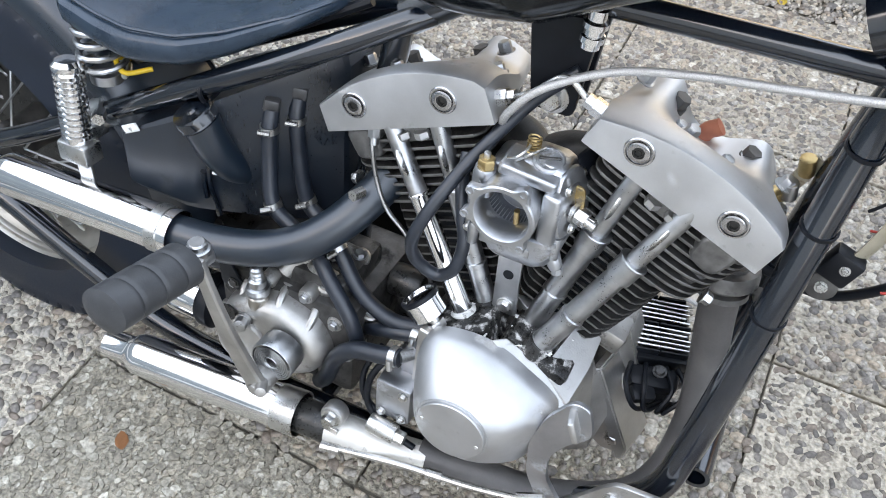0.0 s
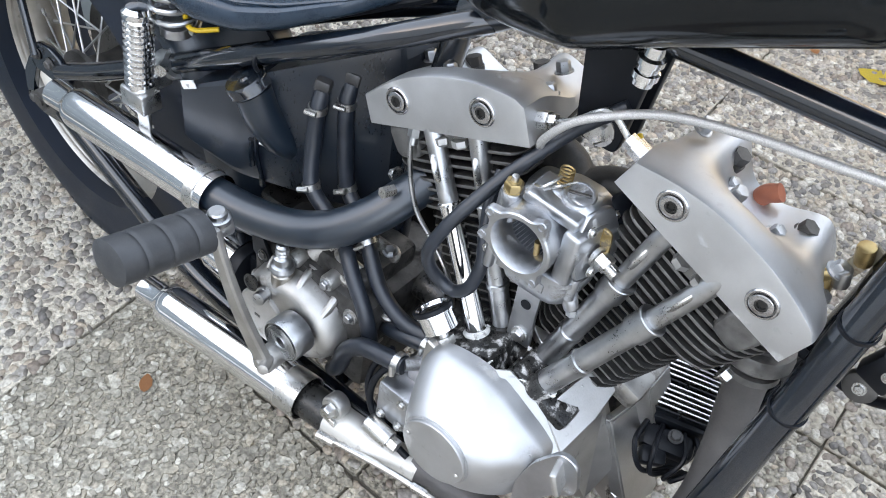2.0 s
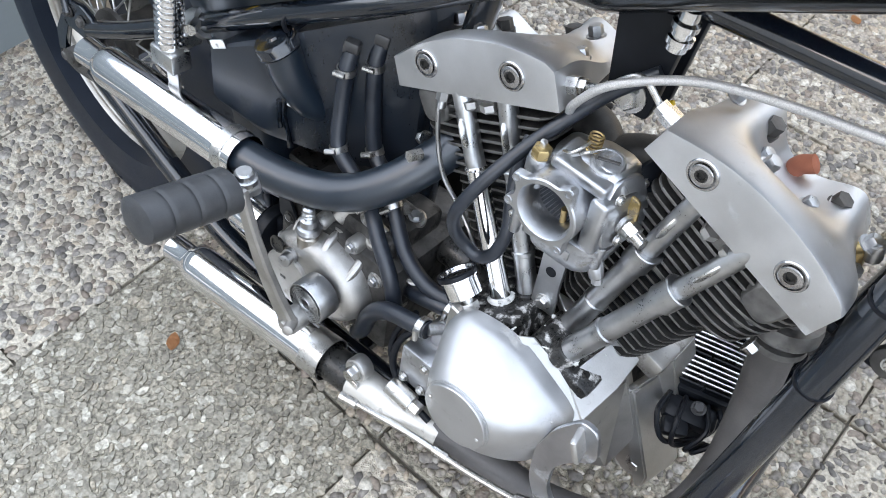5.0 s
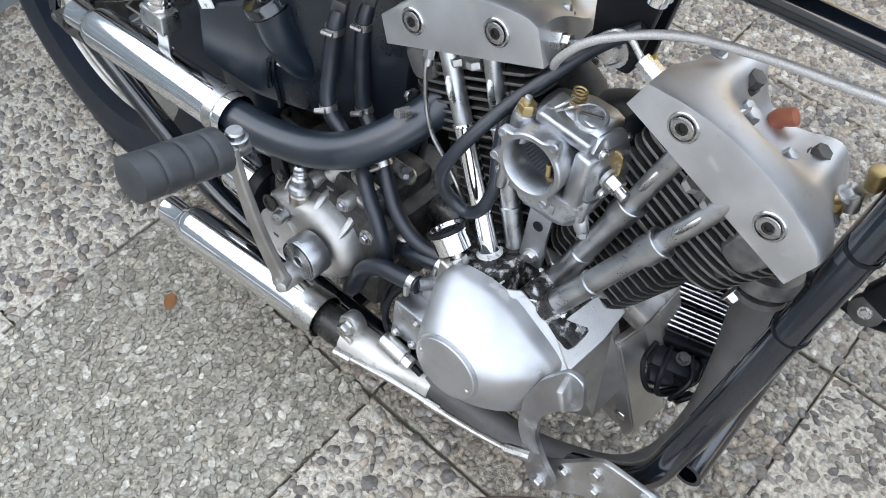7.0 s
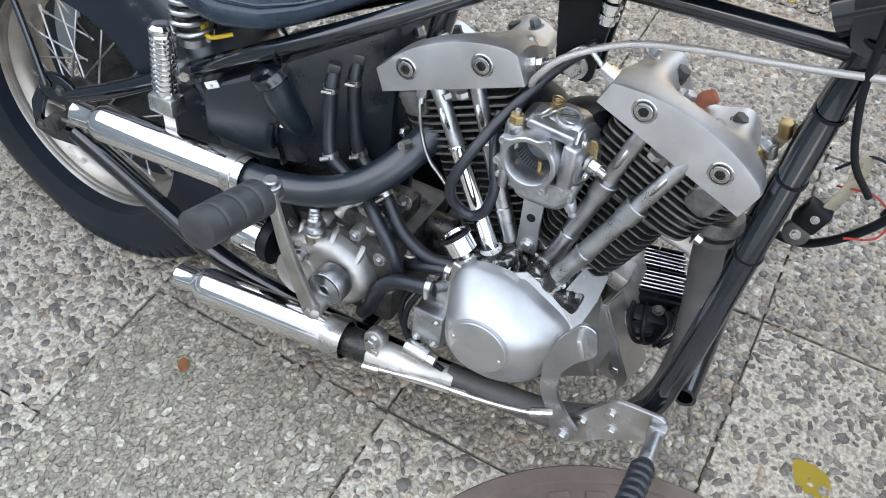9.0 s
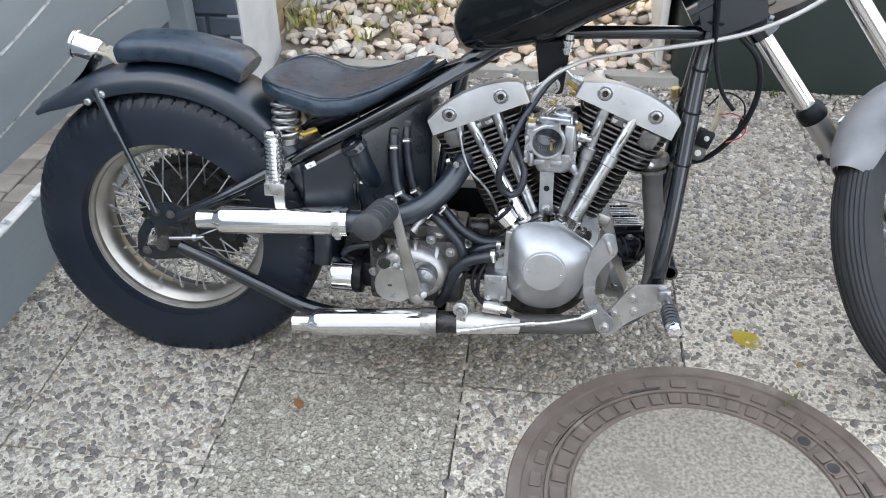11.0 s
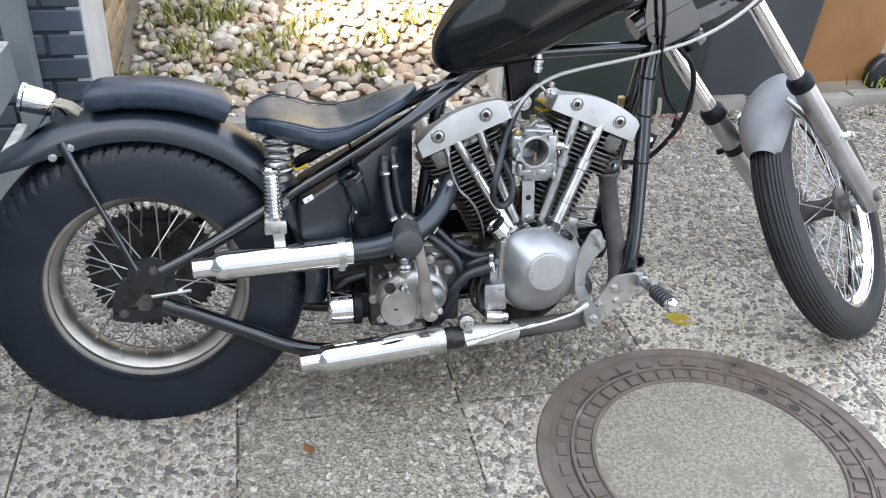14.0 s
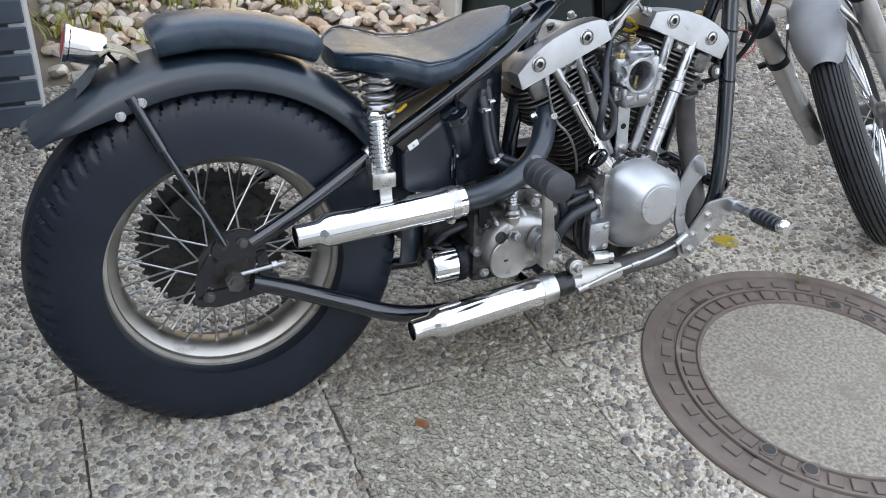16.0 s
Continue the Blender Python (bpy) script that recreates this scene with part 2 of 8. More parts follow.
M["pebble"] = mat("aggregate_pebbles", (0.46, 0.455, 0.45), (1.2, 1.2, 1.2), 0.5, 0.8, s=170, s2=600, bump=0.7, rand="island", tones=((0.18, 0.157, 0.133), (0.28, 0.243, 0.2), (0.4, 0.36, 0.3), (0.23, 0.186, 0.15), (0.33, 0.292, 0.244), (0.52, 0.478, 0.405), (0.15, 0.136, 0.123), (0.4, 0.332, 0.255), (0.36, 0.33, 0.29), (0.25, 0.225, 0.2)))
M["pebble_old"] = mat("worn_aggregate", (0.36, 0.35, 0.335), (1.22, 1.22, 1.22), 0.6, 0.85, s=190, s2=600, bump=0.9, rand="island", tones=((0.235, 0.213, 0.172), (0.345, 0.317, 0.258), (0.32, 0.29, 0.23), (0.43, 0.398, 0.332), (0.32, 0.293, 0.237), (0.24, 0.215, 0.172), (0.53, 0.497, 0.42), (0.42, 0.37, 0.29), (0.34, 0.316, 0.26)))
# dirt of the old slab; also painted shade for slabs under the motorcycle
M["slab_old_shaded"] = mat("old_dirty_shaded_concrete", (0.07, 0.062, 0.048), (0.5, 0.45, 0.358), 0.75, 0.92, s=140, s2=420, bump=1.0, dist=0.006, dirt=(0.23, 0.207, 0.155), dirt_at=0.57, dirt_s=5)
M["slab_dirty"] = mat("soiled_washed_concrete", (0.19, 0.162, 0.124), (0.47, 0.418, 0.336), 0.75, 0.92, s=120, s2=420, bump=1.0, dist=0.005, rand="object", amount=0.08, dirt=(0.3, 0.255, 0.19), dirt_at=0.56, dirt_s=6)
M["soil"] = mat("joint_soil", (0.08, 0.07, 0.054), (0.15, 0.132, 0.105), 0.85, 0.95, s=3, s2=90, bump=0.7, dist=0.004)
M["gravel"] = mat("pale_gravel_soil", (0.16, 0.13, 0.095), (0.27, 0.225, 0.17), 0.85, 0.95, s=5, s2=90, bump=0.7, dist=0.006)
M["iron"] = mat("rusty_cast_iron", (0.115, 0.086, 0.07), (0.19, 0.15, 0.125), 0.55, 0.78, metal=0.25, s=12, s2=200, bump=0.5, dirt=(0.25, 0.22, 0.185), dirt_at=0.6, dirt_s=9)
M["infill"] = mat("concrete_infill", (0.15, 0.129, 0.102), (0.36, 0.318, 0.258), 0.8, 0.92, s=130, s2=500, bump=1.0, dist=0.004, dirt=(0.2, 0.17, 0.132), dirt_at=0.54, dirt_s=9)
M["iron_dark"] = mat("dark_oily_iron", (0.02, 0.018, 0.016), (0.045, 0.04, 0.035), 0.5, 0.8, s=60, s2=300, bump=0.4)
M["slab_outer"] = mat("washed_concrete_outer", (0.14, 0.132, 0.115), (0.56, 0.527, 0.46), 0.75, 0.92, s=60, s2=200, bump=0.8, dist=0.004, rand="object", amount=0.1, dirt=(0.25, 0.23, 0.19), dirt_at=0.61, dirt_s=5)
M["brick"] = mat("blue_grey_painted_brick", (0.055, 0.07, 0.09), (0.075, 0.095, 0.12), 0.5, 0.7, s=14, s2=200, bump=0.4, dist=0.002, rand="object", amount=0.12)
M["mortar"] = mat("painted_mortar", (0.045, 0.058, 0.075), (0.06, 0.075, 0.095), 0.7, 0.85, s=20, s2=200, bump=0.5)
M["trim"] = mat("grey_white_render", (0.42, 0.43, 0.43), (0.55, 0.56, 0.56), 0.65, 0.8, s=6, s2=150, bump=0.3)
M["tanbrick"] = mat("tan_brick", (0.24, 0.165, 0.1), (0.36, 0.27, 0.175), 0.75, 0.9, s=18, s2=150, bump=0.6, dist=0.003, rand="object", amount=0.25)
M["plank"] = mat("grey_painted_wood", (0.14, 0.164, 0.175), (0.2, 0.228, 0.238), 0.5, 0.72, s=5, s2=160, bump=0.35, dist=0.0015, dirt=(0.31, 0.32, 0.305), dirt_at=0.7, dirt_s=10, stretch=(1, 0.15, 1))
M["wornedge"] = mat("bare_worn_wood_edge", (0.4, 0.39, 0.36), (0.58, 0.56, 0.52), 0.7, 0.9, s=30, s2=200, bump=0.5, dirt=(0.15, 0.17, 0.18), dirt_at=0.52, dirt_s=25)
M["darkbin"] = mat("dark_green_grey_plastic", (0.012, 0.0205, 0.018), (0.02, 0.0305, 0.0275), 0.45, 0.65, s=4, s2=250, bump=0.15, dirt=(0.05, 0.056, 0.05), dirt_at=0.7, dirt_s=5)
M["greybin"] = mat("slate_grey_plastic", (0.035, 0.04, 0.048), (0.052, 0.057, 0.066), 0.45, 0.65, s=4, s2=250, bump=0.15)
M["brownbin"] = mat("orange_brown_plastic", (0.26, 0.12, 0.045), (0.34, 0.165, 0.065), 0.5, 0.65, s=4, s2=250, bump=0.1)
M["whiteboard"] = mat("weathered_white_board", (0.6, 0.58, 0.53), (0.74, 0.72, 0.67), 0.6, 0.8, s=5, s2=120, bump=0.2, dirt=(0.36, 0.33, 0.28), dirt_at=0.64, dirt_s=6)
M["stone"] = mat("river_stone", (0.78, 0.78, 0.78), (1.08, 1.08, 1.08), 0.6, 0.85, s=12, s2=120, bump=0.5, dist=0.003, rand="object", tones=((0.56, 0.46, 0.36), (0.64, 0.57, 0.48), (0.5, 0.36, 0.26), (0.42, 0.385, 0.345), (0.7, 0.61, 0.5), (0.52, 0.42, 0.34), (0.58, 0.43, 0.31), (0.34, 0.29, 0.25)))
M["stones"] = mat("far_river_stones", (0.78, 0.78, 0.78), (1.08, 1.08, 1.08), 0.6, 0.85, s=12, s2=120, bump=0.5, dist=0.003, rand="island", tones=((0.56, 0.46, 0.36), (0.64, 0.57, 0.48), (0.5, 0.36, 0.26), (0.42, 0.385, 0.345), (0.7, 0.61, 0.5), (0.52, 0.42, 0.34), (0.58, 0.43, 0.31), (0.34, 0.29, 0.25)))
M["kerb"] = mat("kerb_concrete", (0.2, 0.19, 0.165), (0.3, 0.285, 0.25), 0.8, 0.92, s=9, s2=150, bump=0.6, dist=0.003, rand="object", amount=0.12, dirt=(0.1, 0.11, 0.06), dirt_at=0.62)
M["paver"] = mat("paving_brick", (0.2, 0.17, 0.14), (0.3, 0.26, 0.22), 0.75, 0.9, s=12, s2=160, bump=0.5, dist=0.002, rand="object", amount=0.2)
M["leaf"] = mat("yellow_leaf", (0.45, 0.33, 0.03), (0.62, 0.47, 0.06), 0.5, 0.7, s=60, s2=300, bump=0.2)
M["orangechip"] = mat("orange_brown_chip", (0.3, 0.13, 0.05), (0.42, 0.19, 0.08), 0.7, 0.85, s=60, s2=300, bump=0.3)
M["grass"] = mat("grass_blades", (0.09, 0.13, 0.02), (0.25, 0.27, 0.05), 0.5, 0.7, s=4, s2=60, bump=0.0, rand="island", amount=0.45)
M["bush"] = mat("bush_leaves", (0.035, 0.07, 0.012), (0.12, 0.16, 0.03), 0.45, 0.65, s=3, s2=60, bump=0.0, rand="island", amount=0.5)
# kept pale so the unseen house and closing walls reflect more light
M["house"] = mat("pale_unseen_render", (0.6, 0.585, 0.56), (0.72, 0.705, 0.68), 0.8, 0.9, s=1.5, s2=80, bump=0.3)
M["fencewood"] = mat("neutral_grey_wood", (0.17, 0.165, 0.155), (0.27, 0.262, 0.25), 0.6, 0.8, s=6, s2=120, bump=0.4, rand="object", amount=0.25, stretch=(1, 1, 0.15))
M["grate"] = mat("galvanised_grate", (0.4, 0.41, 0.42), (0.52, 0.53, 0.54), 0.4, 0.55, metal=0.8, s=30, bump=0.2)


# ---- mesh helpers ----
def mesh_of(name, bm, material, smooth=True, angle=35):
    me = bpy.data.meshes.new(name)
    bmesh.ops.recalc_face_normals(bm, faces=bm.faces)
    if smooth:
        lim = radians(angle)
        for f in bm.faces:
            f.smooth = True
        for e in bm.edges:
            if len(e.link_faces) == 2 and e.calc_face_angle(0) > lim:
                e.smooth = False
    bm.to_mesh(me)
    bm.free()
    me.materials.append(M[material] if isinstance(material, str) else material)
    return me


def part(name, bm, material, parent, label="", smooth=True, angle=35):
    ob = new(name, mesh_of(name, bm, material, smooth, angle))
    ob.parent = parent
    return tagged(ob, label)


def thing(name, label, category, m=None, group="", kind=""):
    ob = new(name)
    if m is not None:
        ob.matrix_world = m
    return tagged(ob, label, category, group, kind)


def basis(axis):
    z = Vector(axis).normalized()
    x = z.orthogonal().normalized()
    return x, z.cross(x), z


def rings(bm, loops, closed=False, cap=True):
    """Skin a row of vertex loops of equal length."""
    rows = [[bm.verts.new(p) for p in lp] for lp in loops]
    n = len(rows[0])
    pairs = list(zip(rows, rows[1:])) + ([(rows[-1], rows[0])] if closed else [])
    for a, b in pairs:
        for i in range(n):
            bm.faces.new((a[i], a[(i + 1) % n], b[(i + 1) % n], b[i]))
    if cap and not closed:
        bm.faces.new(rows[0][::-1])
        bm.faces.new(rows[-1])
    return bm


def lathe(bm, profile, base, axis, seg=32, closed=False, cap=True, ref=None):
    """Turn (radius, height) pairs round an axis through base."""
    x, y, z = basis(axis)
    if ref is not None:
        x = (Vector(ref) - Vector(ref).dot(z) * z).normalized()
        y = z.cross(x)
    base = Vector(base)
    loops = []
    for r, h in profile:
        loops.append([base + z * h + (x * math.cos(a) + y * math.sin(a)) * max(r, 1e-5) for a in (2 * math.pi * i / seg for i in range(seg))])
    return rings(bm, loops, closed, cap)


def cyl(bm, p, q, r, r2=None, seg=20, bevel=0.0):
    p, q = Vector(p), Vector(q)
    r2 = r if r2 is None else r2
    h = (q - p).length
    b = min(bevel, h * 0.4)
    prof = [(r, 0), (r2, h)] if not b else [(r - b, 0), (r - b * 0.3, b * 0.3), (r, b), (r2, h - b), (r2 - b * 0.3, h - b * 0.3), (r2 - b, h)]
    return lathe(bm, prof, p, q - p, seg)


def spline(pts, n=8):
    """A smooth row of points through pts."""
    p = [Vector(a) for a in pts]
    p = [2 * p[0] - p[1]] + p + [2 * p[-1] - p[-2]]
    out = []
    for i in range(1, len(p) - 2):
        a, b, c, d = p[i - 1:i + 3]
        for k in range(n):
            t = k / n
            out.append(0.5 * (2 * b + (c - a) * t + (2 * a - 5 * b + 4 * c - d) * t * t + (3 * b - a - 3 * c + d) * t ** 3))
    return out + [p[-2]]


def tube(bm, pts, r, seg=14, n=8, smooth=True, cap=True, flat=1.0, radii=None):
    path = spline(pts, n) if smooth else [Vector(a) for a in pts]
    tang = [(path[min(i + 1, len(path) - 1)] - path[max(i - 1, 0)]).normalized() for i in range(len(path))]
    x = tang[0].orthogonal().normalized()
    loops = []
    for i, (c, t) in enumerate(zip(path, tang)):
        x = (x - x.dot(t) * t).normalized()
        y = t.cross(x)
        rr = r if radii is None else float(np.interp(i / (len(path) - 1), np.linspace(0, 1, len(radii)), radii))
        loops.append([c + (x * math.cos(a) + y * math.sin(a) * flat) * rr for a in (2 * math.pi * k / seg for k in range(seg))])
    return rings(bm, loops, cap=cap)


def box(bm, size, m=None, bevel=0.002, seg=2):
    """A bevelled box of the given size round the origin of m."""
    g = bmesh.ops.create_cube(bm, size=1.0)
    bmesh.ops.scale(bm, vec=size, verts=g["verts"])
    if bevel:
        es = list({e for v in g["verts"] for e in v.link_edges})
        r = bmesh.ops.bevel(bm, geom=es, offset=bevel, segments=seg, profile=0.5, affect="EDGES")
        vs = list({v for f in r["faces"] for v in f.verts} | {v for v in g["verts"] if v.is_valid})
    else:
        vs = g["verts"]
    if m is not None:
        bmesh.ops.transform(bm, matrix=m, verts=vs)
    return bm


def frame_at(origin, xdir, ydir):
    """A pose with its x and y along the given ways."""
    x = Vector(xdir).normalized()
    y = (Vector(ydir) - Vector(ydir).dot(x) * x).normalized()
    z = x.cross(y)
    return Matrix.Translation(origin) @ Matrix((x, y, z)).transposed().to_4x4()


def prism(bm, outline, depth, m=None, bevel=0.002):
    """Extrude an outline (x, y) by depth along z, with chamfered rims."""
    m = m or Matrix()
    c = Vector((sum(p[0] for p in outline) / len(outline), sum(p[1] for p in outline) / len(outline)))
    size = max((Vector(p) - c).length for p in outline)
    loops = []
    for z, k in ((0, bevel), (bevel, 0), (depth - bevel, 0), (depth, bevel)):
        loops.append([m @ Vector((c.x + (p[0] - c.x) * (1 - k / size), c.y + (p[1] - c.y) * (1 - k / size), z)) for p in outline])
    return rings(bm, loops)


def rounded(pts, r, n=4):
    """A closed outline with its corners rounded by about r."""
    out = []
    k = len(pts)
    for i in range(k):
        a, b, c = Vector(pts[i - 1]), Vector(pts[i]), Vector(pts[(i + 1) % k])
        ra = min(r, (a - b).length * 0.45)
        rc = min(r, (c - b).length * 0.45)
        p, q = b + (a - b).normalized() * ra, b + (c - b).normalized() * rc
        for j in range(n + 1):
            t = j / n
            s = (1 - t) ** 2 * p + 2 * t * (1 - t) * b + t * t * q
            out.append((s.x, s.y))
    return out


XZ = Matrix(((1, 0, 0, 0), (0, 0, -1, 0), (0, 1, 0, 0), (0, 0, 0, 1)))   # outline in x, z; depth towards -y


def plate(bm, outline, y, depth, bevel=0.001):
    """An upright plate: outline in (x, z), from y outwards (towards -y) by depth."""
    return prism(bm, outline, depth, Matrix.Translation((0, y, 0)) @ XZ, bevel)


def bolt(parent, at, axis, r=0.006, h=0.006, material="zinc", hexa=True, name="bolt", washer=True):
    bm = bmesh.new()
    at, axis = Vector(at), Vector(axis).normalized()
    if washer:
        cyl(bm, at, at + axis * 0.0015, r * 1.35, seg=16)
    if hexa:
        lathe(bm, [(r, 0.0012), (r, h * 0.8), (r * 0.85, h), (r * 0.4, h * 1.02)], at, axis, 6)
    else:
        lathe(bm, [(r, 0.0012), (r * 0.98, h * 0.6), (r * 0.7, h), (r * 0.45, h), (r * 0.42, h * 0.35), (0.0002, h * 0.35)], at, axis, 18)
    return part(name, bm, material, parent, angle=28)


B = bmesh.new

# ---- motorcycle ----
LEAN_DEG = 9.5
bike = thing("motorcycle", "black stripped chopper motorcycle with bare alloy engine leaning on paving", "motorcycle", pose(-0.112, 0.079, 0, -LEAN_DEG, 0, 0.4))


def wheel_spokes(wheel, c, turn, hub_r, hub_w, rim_r, n, r):
    """n wire spokes in four crossing sets, as pieces of the wheel."""
    for k in range(n):
        side = -1 if k % 2 else 1
        a = 2 * math.pi * k / n
        b = a + (1 if (k // 2) % 2 else -1) * 0.62
        p = Vector((math.cos(b) * hub_r, side * hub_w, math.sin(b) * hub_r))
        q = Vector((math.cos(a) * rim_r, side * 0.008, math.sin(a) * rim_r))
        bm = B()
        cyl(bm, c + turn @ p, c + turn @ q, r, seg=6)
        cyl(bm, c + turn @ q.lerp(p, 0.08), c + turn @ q, r * 1.9, seg=6)
        part("spoke", bm, "steel", wheel)


# rear wheel
RC = Vector((0, -0.004, 0.297))
SIDE = Vector((0, 1, 0))
rear_wheel = new("rear_wheel")
rear_wheel.parent = bike
bm = B()
prof = []
W, RO, RI = 0.079, 0.328, 0.208
for i in range(33):
    a = math.pi * i / 32
    ca, sa = math.cos(a), math.sin(a)
    w = W * (abs(ca) ** 0.62) * (1 if ca > 0 else -1)
    r = RI + (RO - RI) * (max(sa, 0) ** 0.52)
    prof.append((r, w))
prof += [(RI - 0.002, -W * 0.7), (RI - 0.002, W * 0.7)]
seg = 396
x, y, z = Vector((1, 0, 0)), Vector((0, 0, 1)), SIDE
loops = []
for j, (r, h) in enumerate(prof):
    lp = []
    h0 = h
    for i in range(seg):
        a = 2 * math.pi * i / seg
        rr = r
        h = h0
        shoulder = 6 <= j <= 11 or 21 <= j <= 26
        if shoulder and (i + (0, 0, 1, 1, 2, 3)[(j - 6) % 15 % 6] * (1 if j < 16 else -1)) % 6 == 0:
            rr = r - 0.005
            h = h0 * 0.965
        if j in (12, 13, 16, 19, 20):
            rr = r - 0.004
        p = RC + (x * math.cos(a) + y * math.sin(a)) * rr + z * h
        low = p.z * math.cos(radians(LEAN_DEG)) - p.y * math.sin(radians(LEAN_DEG)) - 0.002
        if low < 0.03:
            p.y *= 1 + 0.10 * min(1, (0.03 - low) / 0.03)
        if low < 0:
            p.z -= low / math.cos(radians(LEAN_DEG))
        lp.append(p)
    loops.append(lp)
rings(bm, loops, closed=True)
tyre = part("tyre", bm, "rubber", rear_wheel, "worn black rear tyre with grooved shoulders")
bm = B()
rim = [(0.216, -0.054), (0.217, -0.051), (0.214, -0.048), (0.207, -0.046), (0.203, -0.037), (0.19, -0.026), (0.183, -0.014), (0.183, 0.014), (0.19, 0.026), (0.203, 0.037), (0.207, 0.046), (0.214, 0.048), (0.217, 0.051), (0.216, 0.054),
       (0.209, 0.055), (0.206, 0.052), (0.2045, 0.046), (0.198, 0.045), (0.1965, 0.042), (0.1965, 0.036), (0.185, 0.028), (0.178, 0.016), (0.178, -0.016), (0.185, -0.028), (0.1965, -0.036), (0.1965, -0.042), (0.198, -0.045), (0.2045, -0.046), (0.206, -0.052), (0.209, -0.055)]
lathe(bm, rim, RC, SIDE, 96, closed=True)
part("rim", bm, "rim", rear_wheel, "dull steel wheel rim")
bm = B()
lathe(bm, [(0.02, -0.075), (0.034, -0.074), (0.036, -0.06), (0.05, -0.058), (0.05, -0.05), (0.034, -0.046), (0.03, 0), (0.034, 0.04), (0.055, 0.045), (0.055, 0.055), (0.03, 0.075)], RC, SIDE, 36)
part("hub", bm, "hub", rear_wheel)
bm = B()
teeth = []
for i in range(51 * 4):
    a = 2 * math.pi * i / (51 * 4)
    r = 0.142 if i % 4 in (0, 1) else 0.135
    teeth.append((math.cos(a) * r, math.sin(a) * r))
prism(bm, teeth, 0.008, Matrix.Translation(RC + Vector((0, 0.068, 0))) @ XZ, 0.001)
lathe(bm, [(0.115, 0.062), (0.115, 0.035), (0.02, 0.035), (0.02, 0.062)], RC, SIDE, 40)
part("sprocket", bm, "greasy", rear_wheel, "oily black toothed rear sprocket and brake drum", angle=30)
wheel_spokes(rear_wheel, RC, Matrix.Identity(3), 0.042, 0.052, 0.177, 40, 0.0018)
bm = B()
cyl(bm, RC + Vector((0, -0.135, 0)), RC + Vector((0, 0.135, 0)), 0.0095, seg=16)
cyl(bm, RC + Vector((0, -0.132, 0)), RC + Vector((0, -0.118, 0)), 0.017, seg=6)
part("axle", bm, "hub", rear_wheel)

# rear fender
FR = 0.350
bm = B()
loops = []
cross = [(-0.088, -0.046), (-0.089, -0.036), (-0.087, -0.024), (-0.081, -0.011), (-0.068, -0.002), (-0.04, 0.004), (0, 0.006), (0.04, 0.004), (0.068, -0.002), (0.081, -0.011), (0.087, -0.024), (0.089, -0.036), (0.088, -0.046)]
inner = [(w * 0.975, d - 0.0022) for w, d in cross[::-1]]
for i in range(61):
    t = i / 60
    a = radians(135.2 - 144.2 * t)
    flare = 0.012 * max(0, 1 - t * 14)
    squeeze = 1 - 0.1 * max(0, (0.06 - t) / 0.06) - 0.12 * max(0, (t - 0.72) / 0.28)
    skirt = min(1.0, 0.3 + 0.7 * t / 0.16)
    loops.append([RC + Vector((math.cos(a) * (FR + 0.02 + d * (skirt if d < -0.0025 else 1) + flare), w * squeeze, math.sin(a) * (FR + 0.02 + d * (skirt if d < -0.0025 else 1) + flare))) for w, d in cross + inner])
rings(bm, loops)
fender = part("rear_fender", bm, "satin", bike, "satin black round rear fender")
for s in (-1, 1):
    bm = B()
    top = Vector((-0.118, s * 0.088, 0.612))
    tube(bm, [(-0.01, s * 0.122, 0.365), (-0.055, s * 0.105, 0.47), top], 0.0058, n=6)
    cyl(bm, Vector((-0.085, s * 0.098, 0.535)), top + Vector((-0.002, 0, 0.01)), 0.0095, seg=14)
    st = part("fender_strut", bm, "paint", bike)
    bolt(st, (-0.105, s * 0.092, 0.612), (0, s, 0.1), 0.006, 0.006)
    bolt(st, (-0.138, s * 0.092, 0.595), (0, s, 0.1), 0.006, 0.006)

# pillion pad, curved over the fender
bm = B()
loops = []
for i in range(25):
    t = i / 24
    a = radians(100.5 - 36 * t)
    end = min(1.0, (min(t, 1 - t) * 24 + 0.35) / 2.2) ** 0.5
    hw, th = 0.08 * (0.88 + 0.12 * end) * (1 - 0.06 * t), 0.056 * (0.72 + 0.28 * end)
    lp = []
    for k in range(28):
        b = 2 * math.pi * k / 28
        cb, sb = math.cos(b), math.sin(b)
        w = hw * abs(cb) ** 0.62 * (1 if cb > 0 else -1)
        d = th * 0.5 * abs(sb) ** 0.58 * (1 if sb > 0 else -1)
        r = 0.376 + th * 0.5 + d - (0.02 * (max(0.0, w) / 0.08) ** 2 if sb > 0 else 0)
        ctr = RC + Vector((0.006, 0, 0))
        lp.append(ctr + Vector((math.cos(a) * r * 1.06, w, math.sin(a) * r)))
    loops.append(lp)
rings(bm, loops)
pad = part("pillion_pad", bm, "vinyl", bike, "black vinyl pillion pad on the rear fender")
# tail lamp on a curved bracket
lamp = new("tail_lamp")
lamp.parent = bike
TL = Vector((-0.176, 0.0, 0.687))
ax = Vector((-1, 0, 0.3)).normalized()
bm = B()
lathe(bm, [(0.006, -0.04), (0.021, -0.037), (0.025, -0.03), (0.0265, -0.01), (0.028, 0.015), (0.0302, 0.017), (0.0302, 0.023), (0.028, 0.024)], TL, ax, 36)
part("housing", bm, "chrome", lamp, "round chrome tail lamp housing")
bm = B()
lathe(bm, [(0.0278, 0.022), (0.024, 0.0245), (0.016, 0.026), (0.0005, 0.027)], TL, ax, 30)
part("lens", bm, "red", lamp, "red tail lamp lens")
bm = B()
loops = []
